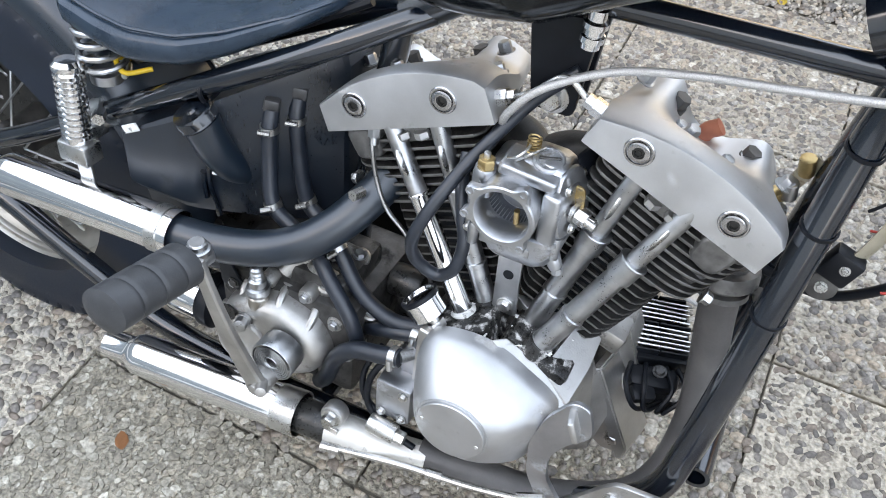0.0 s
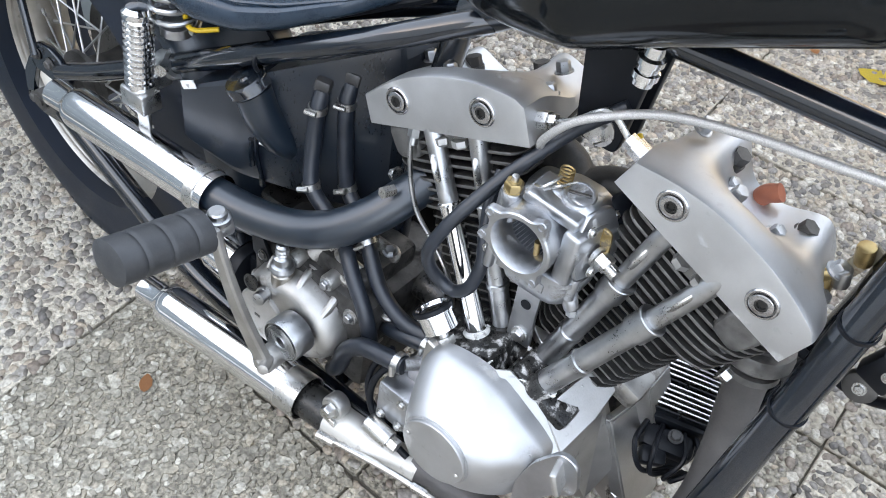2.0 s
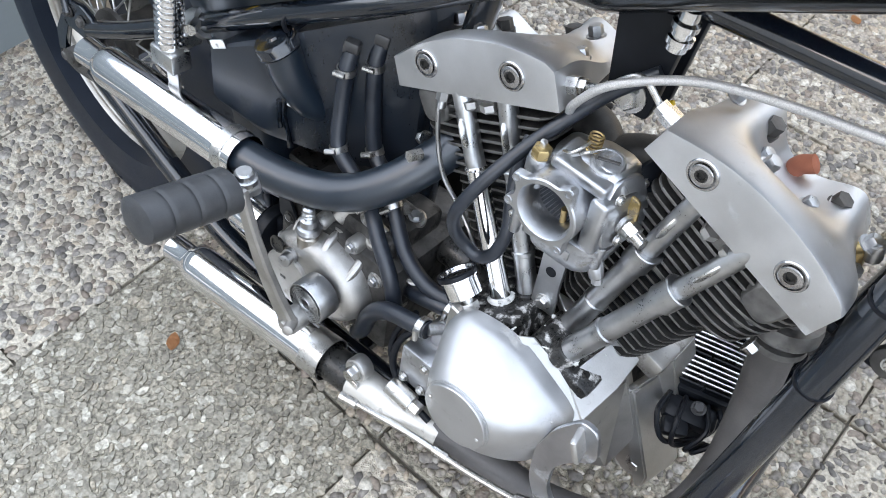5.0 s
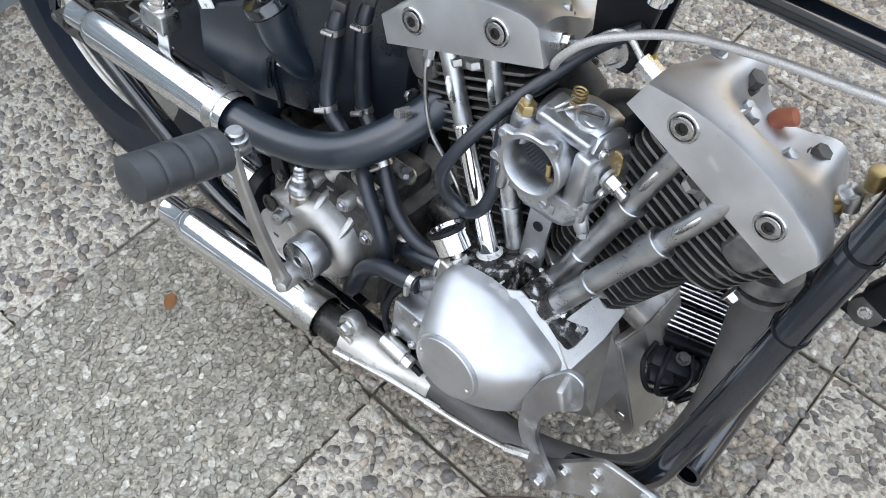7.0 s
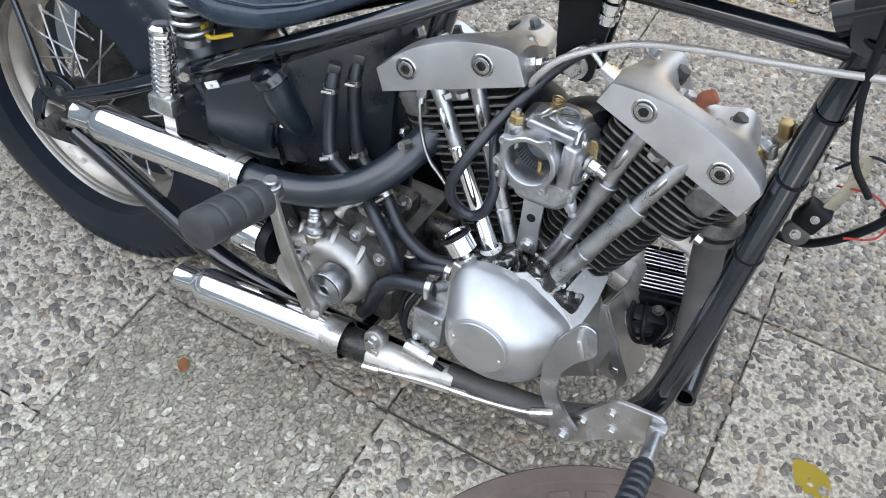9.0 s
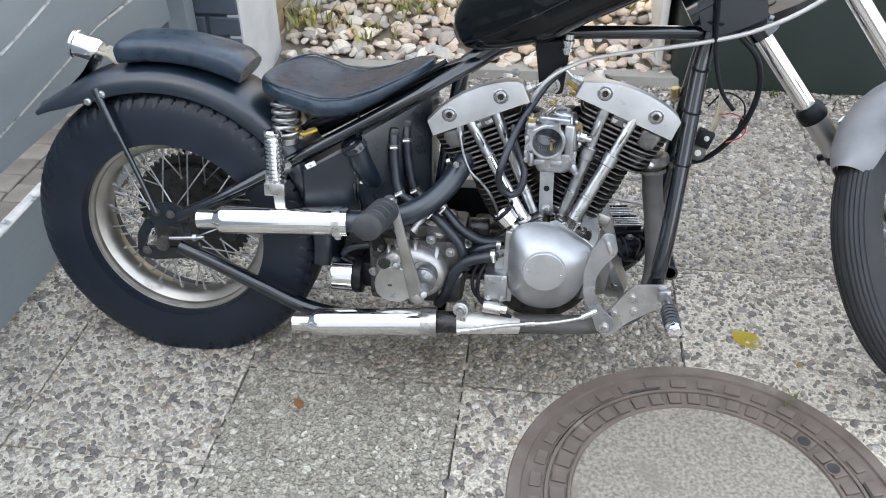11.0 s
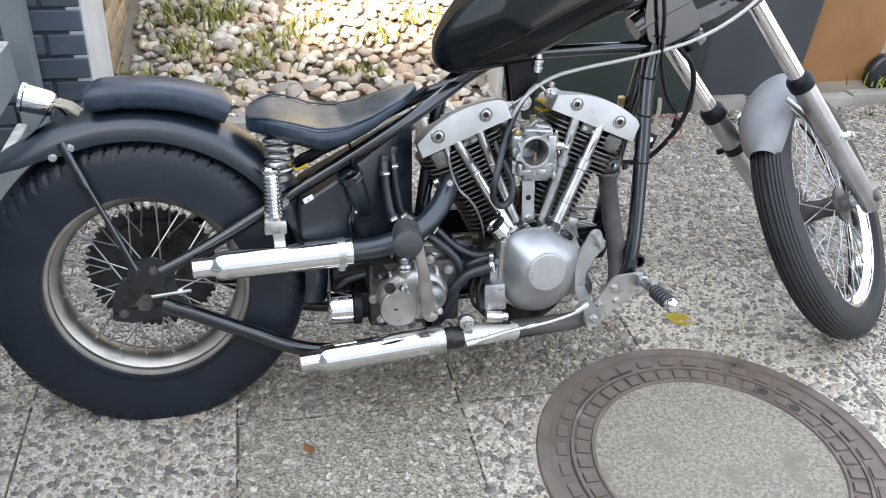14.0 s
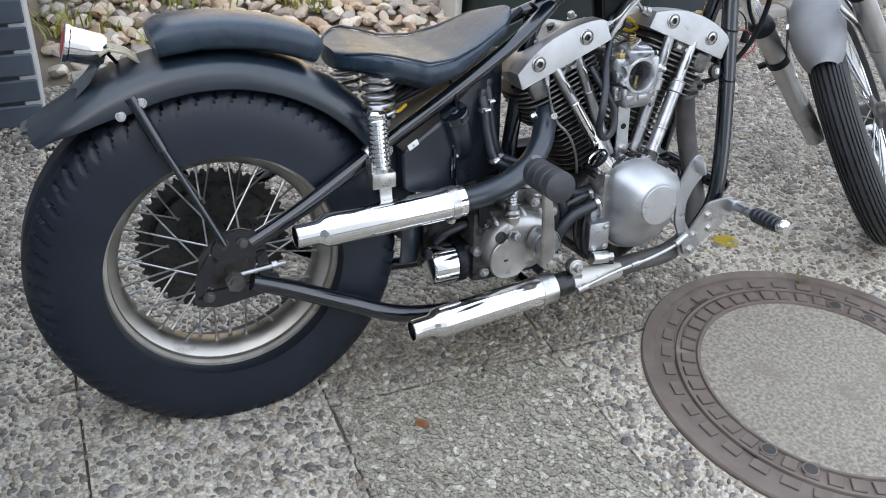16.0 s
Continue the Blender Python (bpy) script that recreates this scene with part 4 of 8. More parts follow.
def cylinder(base, u, label):
    """Finned barrel and head on one axis."""
    v = Vector((u.z, 0, -u.x))
    # black core paints in the dark of the fin gaps
    bm = B()
    cyl(bm, base + u * 0.11, base + u * 0.27, 0.045, seg=36)
    bar = part("cylinder", bm, "black", bike, label)
    for k in range(11):
        s = 0.135 + 0.0122 * k
        r = 0.068 + 0.006 * min(1, k / 6)
        bm = B()
        lathe(bm, [(0.044, -0.002), (r - 0.001, -0.0014), (r, -0.0004), (r, 0.0004), (r - 0.001, 0.0014), (0.044, 0.002)], base + u * s, u, 44)
        for v_ in bm.verts:
            v_.co.y = max(v_.co.y, -0.05)
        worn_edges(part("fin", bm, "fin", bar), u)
    bm = B()
    mm_ = frame_at(base + u * 0.314, v, YV)
    box(bm, (0.12, 0.066, 0.088), mm_, 0.012)
    hd = part("cylinder_head", bm, "fin", bike, "sooty alloy cylinder head with fin gaps shaded in colour")
    out = 1 if u.x > 0 else -1   # the exhaust side
    for k in range(8):
        s = 0.262 + 0.0112 * k
        grow = 1.0 + 0.02 * k
        far_, near_ = 0.098 * grow, 0.078
        shape = [(-near_, -0.05), (0.02, -0.056), (0.062, -0.056), (0.086 * grow, -0.046), (far_, -0.02), (far_, 0.04), (0.07, 0.072), (-near_, 0.072)]
        m0 = frame_at(base + u * s, v * out, YV)
        zs = m0.to_3x3().col[2].dot(u)
        bm = B()
        prism(bm, rounded(shape if zs > 0 else shape[::-1], 0.016, 5), 0.0036, m0, 0.0009)
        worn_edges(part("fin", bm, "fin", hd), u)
    return hd


KF = CRANK + UF * 0.016
VR, VF = Vector((UR.z, 0, -UR.x)), Vector((UF.z, 0, -UF.x))
head_r = cylinder(CRANK, UR, "sooty finned rear cylinder barrel with gap shade painted in")
head_f = cylinder(KF, UF, "sooty finned front cylinder barrel with gap shade painted in")
cover_r = rocker_cover(CRANK, UR, VR, False, "brushed alloy rocker cover with two cap bolts")
cover_f = rocker_cover(KF, UF, VF, True, "brushed alloy rocker cover with two cap bolts and bare lobes")
for b_, u_, v_ in ((CRANK, UR, VR), (KF, UF, VF)):
    for vv in (-0.012, 0.012):
        bolt(cover_r if b_ is CRANK else cover_f, b_ + v_ * vv + u_ * 0.352 + YV * -0.058, -u_, 0.009, 0.01, "cast", washer=False)
# cast boss on the heads beside the ports
for b_, u_, v_, vv in ((CRANK, UR, VR, -0.075), (KF, UF, VF, 0.075)):
    bm = B()
    cyl(bm, b_ + u_ * 0.3 + v_ * vv * 0.6 + YV * -0.012, b_ + u_ * 0.285 + v_ * vv * 1.12 + YV * -0.03, 0.024, 0.022, seg=24, bevel=0.003)
    bs = part("exhaust_port", bm, "fin", head_r if b_ is CRANK else head_f)
    bolt(bs, b_ + u_ * 0.292 + v_ * vv * 1.22 + YV * -0.055, v_ * (1 if vv > 0 else -1), 0.007, 0.01)
for b_, u_, v_, h_, sg in ((CRANK, UR, VR, head_r, -1), (KF, UF, VF, head_f, 1)):
    bm = B()
    m0 = frame_at(b_ + u_ * 0.338 + v_ * sg * 0.066 + YV * -0.046, v_ * sg, u_)
    loops = [[m0 @ Vector((p[0] * q, p[1] * q, d_ * (1 if m0.to_3x3().col[2].y < 0 else -1))) for p in rounded([(-0.019, -0.02), (0.017, -0.024), (0.024, 0.018), (-0.02, 0.018)], 0.013, 5)] for d_, q in ((-0.01, 1.0), (0.006, 1.0), (0.01, 0.93), (0.012, 0.8))]
    rings(bm, loops)
    part("head_boss", bm, "fin_edge", h_)
    bm = B()
    box(bm, (0.03, 0.014, 0.022), frame_at(b_ + u_ * 0.348 + v_ * sg * -0.004 + YV * -0.05, v_, YV), 0.003)
    part("head_boss", bm, "fin_edge", h_)
bm = B()
tube(bm, [KF + UF * 0.315 + VF * 0.02 + YV * 0.05, (0.957, 0.065, 0.612), (0.972, 0.068, 0.628)], 0.0095, seg=14)
part("plug_cap", bm, "boot", bike, "red brown spark plug cap")
for vv in (-0.045, 0.045):
    bm = B()
    at = KF + VF * vv + UF * 0.33 + YV * 0.05
    cyl(bm, at, at + UF * 0.055, 0.0105, seg=16)
    cyl(bm, at + UF * 0.055, at + UF * 0.066, 0.009, seg=6)
    part("head_stud", bm, "hub", head_f)
    bm = B()
    at = CRANK + VR * vv + UR * 0.33 + YV * 0.05
    cyl(bm, at, at + UR * 0.055, 0.0105, seg=16)
    cyl(bm, at + UR * 0.055, at + UR * 0.066, 0.009, seg=6)
    part("head_stud", bm, "hub", head_r)

# pushrod covers
RODS = (((0.651, -0.055, 0.588), (0.775, -0.085, 0.384)), ((0.702, -0.05, 0.609), (0.793, -0.062, 0.392)), ((0.922, -0.055, 0.628), (0.853, -0.062, 0.392)), ((0.981, -0.055, 0.61), (0.874, -0.096, 0.396)))
for k, (a, b) in enumerate(RODS):
    a, b = Vector(a), Vector(b)
    d = b - a
    bm = B()
    cyl(bm, a, a + d * 0.4, 0.0106, seg=24)
    rod = part("pushrod_cover", bm, "steel", bike, "telescopic steel pushrod tube")
    bm = B()
    L = d.length
    c0, c1 = (0.36, 0.372) if k < 2 else (0.36, 0.47)
    rc, rl = (0.0128, 0.0112) if k < 2 else (0.0168, 0.0128)
    lathe(bm, [(0.0106, c0 * L), (rc - 0.001, c0 * L), (rc, c0 * L + 0.001), (rc, c0 * L + 0.003), (rc - 0.0012, c0 * L + 0.004), (rc - 0.0012, c1 * L - 0.002), (rl, c1 * L), (rl, 0.76 * L), (rl + 0.0016, 0.765 * L), (rl + 0.0016, 0.785 * L), (rl + 0.0004, 0.79 * L), (rl + 0.0008, L)], a, d, 28)
    part("lower_tube", bm, "chrome" if k == 0 else "steel", rod)
    bm = B()
    tube(bm, [a + d * 0.15 + Vector((0, -0.0085, 0.004)), a + d * 0.19 + Vector((0, -0.0125, 0.006)), a + d * 0.23 + Vector((0, -0.0125, 0.006)), a + d * 0.27 + Vector((0, -0.0085, 0.004))], 0.0036, seg=8, flat=0.5)
    part("clip", bm, "zinc", rod)
    bm = B()
    lathe(bm, [(0.0125, -0.004), (0.0155, -0.002), (0.016, 0.01), (0.017, 0.013), (0.017, 0.016)], b, d, 20)
    part("seal", bm, "white" if k == 0 else "flaked", rod, "white sealant smeared round the tube foot" if k == 0 else "oily seal with flaking paint")
for at, tilt in (((0.785, -0.078, 0.362), 22.5), ((0.868, -0.072, 0.362), -22.5)):
    bm = B()
    box(bm, (0.08 if tilt > 0 else 0.084, 0.08 if tilt > 0 else 0.078, 0.05), pose(*at, 0, -tilt, 0), 0.006)
    tb_ = part("tappet_block", bm, "flaked", bike, "oily black tappet block with paint flakes")
    u_ = Vector((-math.sin(radians(tilt)), 0, math.cos(radians(tilt))))
    w_ = Vector((u_.z, 0, -u_.x))
    for sx in (-1, 1):
        for sy in (-1, 1):
            bolt(tb_, Vector(at) + u_ * 0.022 + w_ * 0.024 * sx + YV * 0.022 * sy, u_, 0.005, 0.006, "greasy")

for k in range(34):
    front = k % 3 != 0
    c = Vector((0.868, -0.085, 0.39)) if front else Vector((0.786, -0.085, 0.389))
    p = c + Vector((rng.normal(0, 0.014), rng.normal(0, 0.012), rng.uniform(-0.008, 0.008)))
    bm = B()
    w = rng.uniform(0.002, 0.0055)
    box(bm, (w * 1.6, w, 0.0012), Matrix.Translation(p) @ pose(0, 0, 0, rng.uniform(-50, 50), rng.uniform(-50, 50), rng.uniform(0, 180)), 0.0003, 1)
    part("paint_flake", bm, "white", bike, "flaked pale paint" if k == 0 else "")

# crankcase and timing chest
bm = B()
lathe(bm, [(0.105, -0.075), (0.116, -0.068), (0.118, 0.03), (0.118, 0.06), (0.11, 0.07)], CRANK, SIDE, 48)
case = part("crankcase", bm, "grimy", bike, "oily cast alloy crankcase")
bm = B()
chest = rounded([(0.742, 0.235), (0.742, 0.355), (0.76, 0.37), (0.805, 0.372), (0.832, 0.356), (0.865, 0.335), (0.915, 0.322), (0.91, 0.29), (0.896, 0.24), (0.85, 0.2), (0.79, 0.205)], 0.01)
plate(bm, chest, -0.06, 0.064, 0.004)
part("timing_chest", bm, "polished", case, "alloy timing chest")
bm = B()
N = 120
DC = Vector((0.821, -0.207, 0.3285))
base_out = rounded([(0.747, 0.25), (0.747, 0.372), (0.77, 0.396), (0.83, 0.404), (0.915, 0.357), (0.92, 0.33), (0.892, 0.24), (0.848, 0.208), (0.785, 0.212)], 0.028, 8)
per = [0.0]
for i in range(len(base_out)):
    per.append(per[-1] + (Vector(base_out[(i + 1) % len(base_out)]) - Vector(base_out[i])).length)
def on_outline(s):
    s = s % per[-1]
    i = int(np.searchsorted(per, s, side="right")) - 1
    i = min(i, len(base_out) - 1)
    k = (s - per[i]) / max(per[i + 1] - per[i], 1e-9)
    return Vector(base_out[i]).lerp(Vector(base_out[(i + 1) % len(base_out)]), k)
ring0 = [on_outline(per[-1] * i / N) for i in range(N)]
mid = Vector((0.828, 0.315))
angs = [math.atan2(p.y - mid.y, p.x - mid.x) for p in ring0]
loops = []
for yy, k in ((-0.124, 0.0), (-0.138, 0.0), (-0.1425, 0.012), (-0.1465, 0.045), (-0.1585, 0.2), (-0.172, 0.4), (-0.1838, 0.6), (-0.1932, 0.8), (-0.199, 0.95), (-0.2005, 0.98), (-0.202, 1.0)):
    lp = []
    for p, a in zip(ring0, angs):
        q = Vector((DC.x, DC.z)) + Vector((math.cos(a), math.sin(a))) * 0.0435
        w = p.lerp(q, k)
        lp.append(Vector((w.x, yy, w.y)))
    loops.append(lp)
rings(bm, loops)
nose = part("timing_cover", bm, "polished", bike, "polished alloy timing cover with round cap", angle=48)
bm = B()
lathe(bm, [(0.0422, 0), (0.0422, 0.0018), (0.0412, 0.0019), (0.0411, 0.0052), (0.0402, 0.0062), (0.03, 0.0066), (0.0005, 0.0069)], (DC.x, -0.2012, DC.z), (0, -1, 0), 56)
cap = part("points_cap", bm, "polished", nose, "bright round points cap")
for a in (172, 352):
    bolt(cap, (DC.x + 0.034 * math.cos(radians(a)), -0.2076, DC.z + 0.032 * math.sin(radians(a))), (0, -1, 0), 0.003, 0.002, hexa=False, washer=False)
for bx, bz in ((0.9, 0.345), (0.76, 0.33), (0.768, 0.24), (0.862, 0.228)):
    k_ = min(range(N), key=lambda q: (ring0[q] - Vector((bx, bz))).length)
    p_ = ring0[k_].lerp(Vector((DC.x, DC.z)), 0.13)
    tilt_ = (p_ - Vector((DC.x, DC.z))).normalized() * 0.55
    bolt(nose, (p_.x, -0.1515, p_.y), (tilt_.x, -1, tilt_.y), 0.0056, 0.0045, hexa=False)
def slab3(bm, pts, off):
    """A thick skew plate: a polygon and its copy moved by off."""
    off = Vector(off)
    rings(bm, [[Vector(p) for p in pts], [Vector(p) + off for p in pts]])
    return bm


# sloping rim round the front tappet block
bm = B()
slab3(bm, [(0.826, -0.128, 0.404), (0.840, -0.116, 0.404), (0.862, -0.112, 0.388), (0.886, -0.107, 0.369), (0.925, -0.124, 0.346), (0.913, -0.134, 0.342)], (-0.004, 0.02, -0.024))
slab3(bm, [(0.886, -0.1075, 0.3695), (0.892, -0.09, 0.384), (0.898, -0.06, 0.392), (0.905, -0.03, 0.392), (0.93, -0.03, 0.372), (0.931, -0.07, 0.358), (0.925, -0.1242, 0.3465)], (-0.012, 0.004, -0.024))
slab3(bm, [(0.82, -0.05, 0.41), (0.905, -0.03, 0.392), (0.898, -0.06, 0.393), (0.842, -0.066, 0.41)], (0, 0.01, -0.03))
bmesh.ops.bevel(bm, geom=[e for e in bm.edges], offset=0.0012, segments=1, affect="EDGES")
part("chest_rim", bm, "cast", case, "alloy rim with a cut window round the tappets", angle=25)
bm = B()
slab3(bm, [(0.922, -0.118, 0.34), (0.931, -0.05, 0.352), (0.965, -0.036, 0.262), (0.955, -0.06, 0.21), (0.9, -0.1, 0.215)], (-0.03, 0.05, 0))
part("case_front", bm, "cast", case)
bm = B()
slab3(bm, [(0.9, -0.034, 0.31), (0.932, -0.034, 0.318), (0.992, -0.03, 0.206), (0.994, -0.03, 0.188), (0.968, -0.03, 0.184), (0.905, -0.034, 0.232)], (0, 0.012, 0))
slab3(bm, [(0.928, -0.04, 0.326), (0.94, -0.036, 0.328), (1.0, -0.036, 0.208), (0.999, -0.036, 0.186), (0.99, -0.038, 0.184), (0.985, -0.04, 0.204)], (0.012, 0.055, 0.004))
slab3(bm, [(0.94, 0.0, 0.38), (0.956, 0.0, 0.37), (0.98, 0.01, 0.3), (1.004, 0.014, 0.215), (0.985, 0.014, 0.2), (0.945, 0.008, 0.3)], (0.0, 0.05, 0))
bmesh.ops.bevel(bm, geom=[e for e in bm.edges], offset=0.0022, segments=2, affect="EDGES")
leg = part("engine_leg", bm, "cast", case, "cast alloy front engine mount", angle=30)
bolt(leg, (0.978, -0.031, 0.214), (0, -1, 0), 0.0085, 0.008)
bolt(leg, (0.94, -0.036, 0.222), (0, -1, 0), 0.0075, 0.006, "grimy")
bm = B()
box(bm, (0.06, 0.08, 0.03), pose(0.925, 0.012, 0.372, 0, 18, 0), 0.006)
lug = part("case_lug", bm, "dirtycast", case, "cast boss with stud nut")
bolt(lug, (0.922, -0.018, 0.385), (0.3, -0.1, 1), 0.0105, 0.012)
bm = B()
plate(bm, rounded([(0.735, 0.215), (0.757, 0.212), (0.757, 0.374), (0.74, 0.378)], 0.004), -0.1, 0.03, 0.002)
part("case_flange", bm, "cast", case)
bm = B()
plate(bm, rounded([(0.46, 0.21), (0.46, 0.32), (0.5, 0.37), (0.6, 0.375), (0.78, 0.375), (0.88, 0.36), (0.935, 0.3), (0.935, 0.22), (0.88, 0.16), (0.6, 0.16), (0.5, 0.17)], 0.05, 6), 0.15, 0.05, 0.006)
part("primary_case", bm, "black", bike, "black primary drive case")
# oil pump
bm = B()
box(bm, (0.048, 0.095, 0.062), pose(0.724, -0.105, 0.255), 0.004)
box(bm, (0.034, 0.06, 0.036), pose(0.735, -0.095, 0.302), 0.005)
cyl(bm, (0.722, -0.139, 0.3255), (0.738, -0.115, 0.322), 0.0082, seg=12)
cyl(bm, (0.738, -0.115, 0.29), (0.738, -0.115, 0.332), 0.0095, seg=6)
pump = part("oil_pump", bm, "carb", bike, "cast alloy oil pump")
for bx, bz in ((0.722, 0.227), (0.75, 0.227), (0.75, 0.27)):
    bolt(pump, (bx - 0.012, -0.153, bz + 0.006), (0, -1, 0), 0.005, 0.005)
bm = B()
cyl(bm, (0.70, -0.165, 0.218), (0.738, -0.165, 0.214), 0.0125, seg=20, bevel=0.002)
cyl(bm, (0.738, -0.165, 0.214), (0.75, -0.165, 0.213), 0.009, seg=6)
part("pressure_switch", bm, "zinc", pump)
# oil pressure gauge
ga = Vector((-0.66, 0.06, 0.75)).normalized()
gb = Vector((0.761, -0.116, 0.374))
bm = B()
cyl(bm, gb + Vector((0, 0, -0.012)), gb + Vector((0, 0, 0.004)), 0.012, seg=6)
cyl(bm, gb, gb + ga * 0.012, 0.0105, seg=6)
cyl(bm, gb + ga * 0.01, gb + ga * 0.026, 0.006, seg=12)
gauge = part("oil_gauge", bm, "zinc", bike, "chrome oil pressure gauge on a steel fitting")
gt = gb + ga * 0.02
bm = B()
lathe(bm, [(0.014, 0), (0.0205, 0.002), (0.021, 0.022), (0.0225, 0.023), (0.0225, 0.028), (0.0205, 0.029), (0.019, 0.0265)], gt, ga, 36)
part("case", bm, "chrome", gauge)
bm = B()
lathe(bm, [(0.0205, 0.0285), (0.0228, 0.0285), (0.0228, 0.0245), (0.0232, 0.0245), (0.0232, 0.0295), (0.0205, 0.0305)], gt, ga, 36, closed=True)
part("bezel", bm, "black", gauge)
bm = B()
lathe(bm, [(0.0188, 0.0262), (0.0005, 0.0266)], gt, ga, 30, cap=False)
part("glass", bm, "glass_dark", gauge)

# carburettor
CB = Vector((0.811, -0.120, 0.567))
bm = B()
LUGS = (152, 62, -52, 196)
def flange_r(a):
    r = 0.0352
    for d_ in LUGS:
        e = (a - radians(d_) + math.pi) % (2 * math.pi) - math.pi
        r += 0.0105 * math.exp(-(e / 0.17) ** 2)
    return r
ring_a = [2 * math.pi * i / 120 for i in range(120)]
def ring_at(y_, f):
    return [CB + Vector((f(a) * math.cos(a), y_, f(a) * math.sin(a))) for a in ring_a]
rings(bm, [ring_at(0.0012, lambda a: 0.0286), ring_at(0.0, lambda a: 0.0298), ring_at(0.0, lambda a: flange_r(a) - 0.0016), ring_at(0.0014, flange_r), ring_at(0.0095, flange_r),
           ring_at(0.011, lambda a: 0.0335), ring_at(0.03, lambda a: 0.036), ring_at(0.048, lambda a: 0.04), ring_at(0.066, lambda a: 0.04), ring_at(0.07, lambda a: 0.03),
           ring_at(0.07, lambda a: 0.0236), ring_at(0.05, lambda a: 0.0236), ring_at(0.022, lambda a: 0.0262)], closed=True)
carb = part("carburettor", bm, "carb", bike, "bright alloy carburettor with open throat", angle=40)
for d_ in LUGS:
    at = CB + Vector((0.0402 * math.cos(radians(d_)), -0.0004, 0.0402 * math.sin(radians(d_))))
    bm = B()
    lathe(bm, [(0.0048, 0.0006), (0.0044, -0.0008), (0.003, -0.0008), (0.0028, 0.003)], at, (0, 1, 0), 16, cap=False)
    lg = part("lug", bm, "carb", carb)
    bm = B()
    lathe(bm, [(0.0029, 0.0016), (0.0003, 0.0022)], at, (0, 1, 0), 14, cap=False)
    part("lug_hole", bm, "greasy", lg)
# throat and plate coloured dark to stand for the shade inside
bm = B()
lathe(bm, [(0.0285, 0.012), (0.0255, 0.03), (0.0234, 0.052)], CB, (0, 1, 0), 40, cap=False)
part("throat", bm, "bore", carb)
bm = B()
lathe(bm, [(0.0234, 0.0), (0.0005, 0.0016)], CB + Vector((0, 0.05, 0)), (0.1, 1, 0.35), 36, cap=False)
part("throttle_plate", bm, "bore", carb)
bm = B()
cyl(bm, CB + Vector((0.008, 0.03, -0.026)), CB + Vector((0.008, 0.026, -0.006)), 0.0032, seg=12)
part("jet", bm, "brass", carb, "brass jet in the throat")
# cast body: neck, shoulder and float chamber
bm = B()
loops = []
for zz, x0, x1, y0, y1, r_ in ((-0.03, -0.034, 0.052, 0.053, 0.094, 0.012), (0.0, -0.038, 0.056, 0.053, 0.096, 0.012), (0.024, -0.036, 0.055, 0.053, 0.094, 0.012), (0.029, -0.034, 0.054, 0.05, 0.092, 0.014), (0.031, -0.03, 0.053, 0.036, 0.09, 0.015), (0.041, -0.012, 0.049, 0.034, 0.084, 0.014), (0.049, 0.002, 0.042, 0.04, 0.078, 0.012)):
    loops.append([CB + Vector((px_, py_, zz)) for px_, py_ in rounded([(x0, y0), (x1, y0), (x1, y1), (x0, y1)], r_, 5)])
rings(bm, loops)
box(bm, (0.02, 0.048, 0.062), pose(CB.x + 0.045, CB.y + 0.04, CB.z + 0.0, 0, 0, -8), 0.005, 3)
box(bm, (0.062, 0.04, 0.014), pose(CB.x + 0.012, CB.y + 0.042, CB.z + 0.0385, 6, 4, 0), 0.004, 3)
body = part("body", bm, "carb", carb, angle=50)
bm = B()
loops = []
for zz, k in ((-0.027, 0.94), (-0.0285, 1.04), (-0.034, 1.05), (-0.0355, 0.98), (-0.05, 0.95), (-0.056, 0.93), (-0.064, 0.86), (-0.0695, 0.74)):
    loops.append([CB + Vector((0.012 + p[0] * k, 0.046 + p[1] * k, zz)) for p in rounded([(-0.036, -0.03), (0.034, -0.03), (0.046, -0.014), (0.046, 0.04), (-0.036, 0.04)], 0.014, 5)])
rings(bm, loops)
bowl = part("float_bowl", bm, "carb", carb, angle=45)
for dx, dz in ((-0.014, -0.047), (0.02, -0.048)):
    bm = B()
    box(bm, (0.022, 0.004, 0.012), pose(CB.x + dx, CB.y + 0.0175, CB.z + dz), 0.0016, 2)
    part("bowl_rib", bm, "carb", bowl)
bm = B()
cyl(bm, CB + Vector((0.048, 0.038, -0.052)), CB + Vector((0.058, 0.036, -0.069)), 0.0095, 0.0075, seg=18, bevel=0.0015)
cyl(bm, CB + Vector((0.058, 0.036, -0.069)), CB + Vector((0.06, 0.0355, -0.075)), 0.0058, seg=6)
part("drain_plug", bm, "carb", bowl)
for dx, dy in ((-0.03, 0.01), (0.053, 0.03)):
    bm = B()
    cyl(bm, CB + Vector((dx, dy, -0.052)), CB + Vector((dx, dy, -0.024)), 0.0056, seg=14, bevel=0.001)
    part("screw_boss", bm, "carb", bowl)
bm = B()
box(bm, (0.02, 0.03, 0.032), pose(CB.x - 0.035, CB.y + 0.035, CB.z - 0.036, 0, 0, 0), 0.004)
box(bm, (0.013, 0.026, 0.02), pose(CB.x - 0.038, CB.y + 0.03, CB.z - 0.004, 0, -6, 0), 0.003)
pump_h = part("pump_housing", bm, "carb", carb)
for dz in (-0.028, -0.044):
    bolt(pump_h, CB + Vector((-0.04, 0.02, dz)), (0, -1, 0), 0.0036, 0.004, hexa=False)
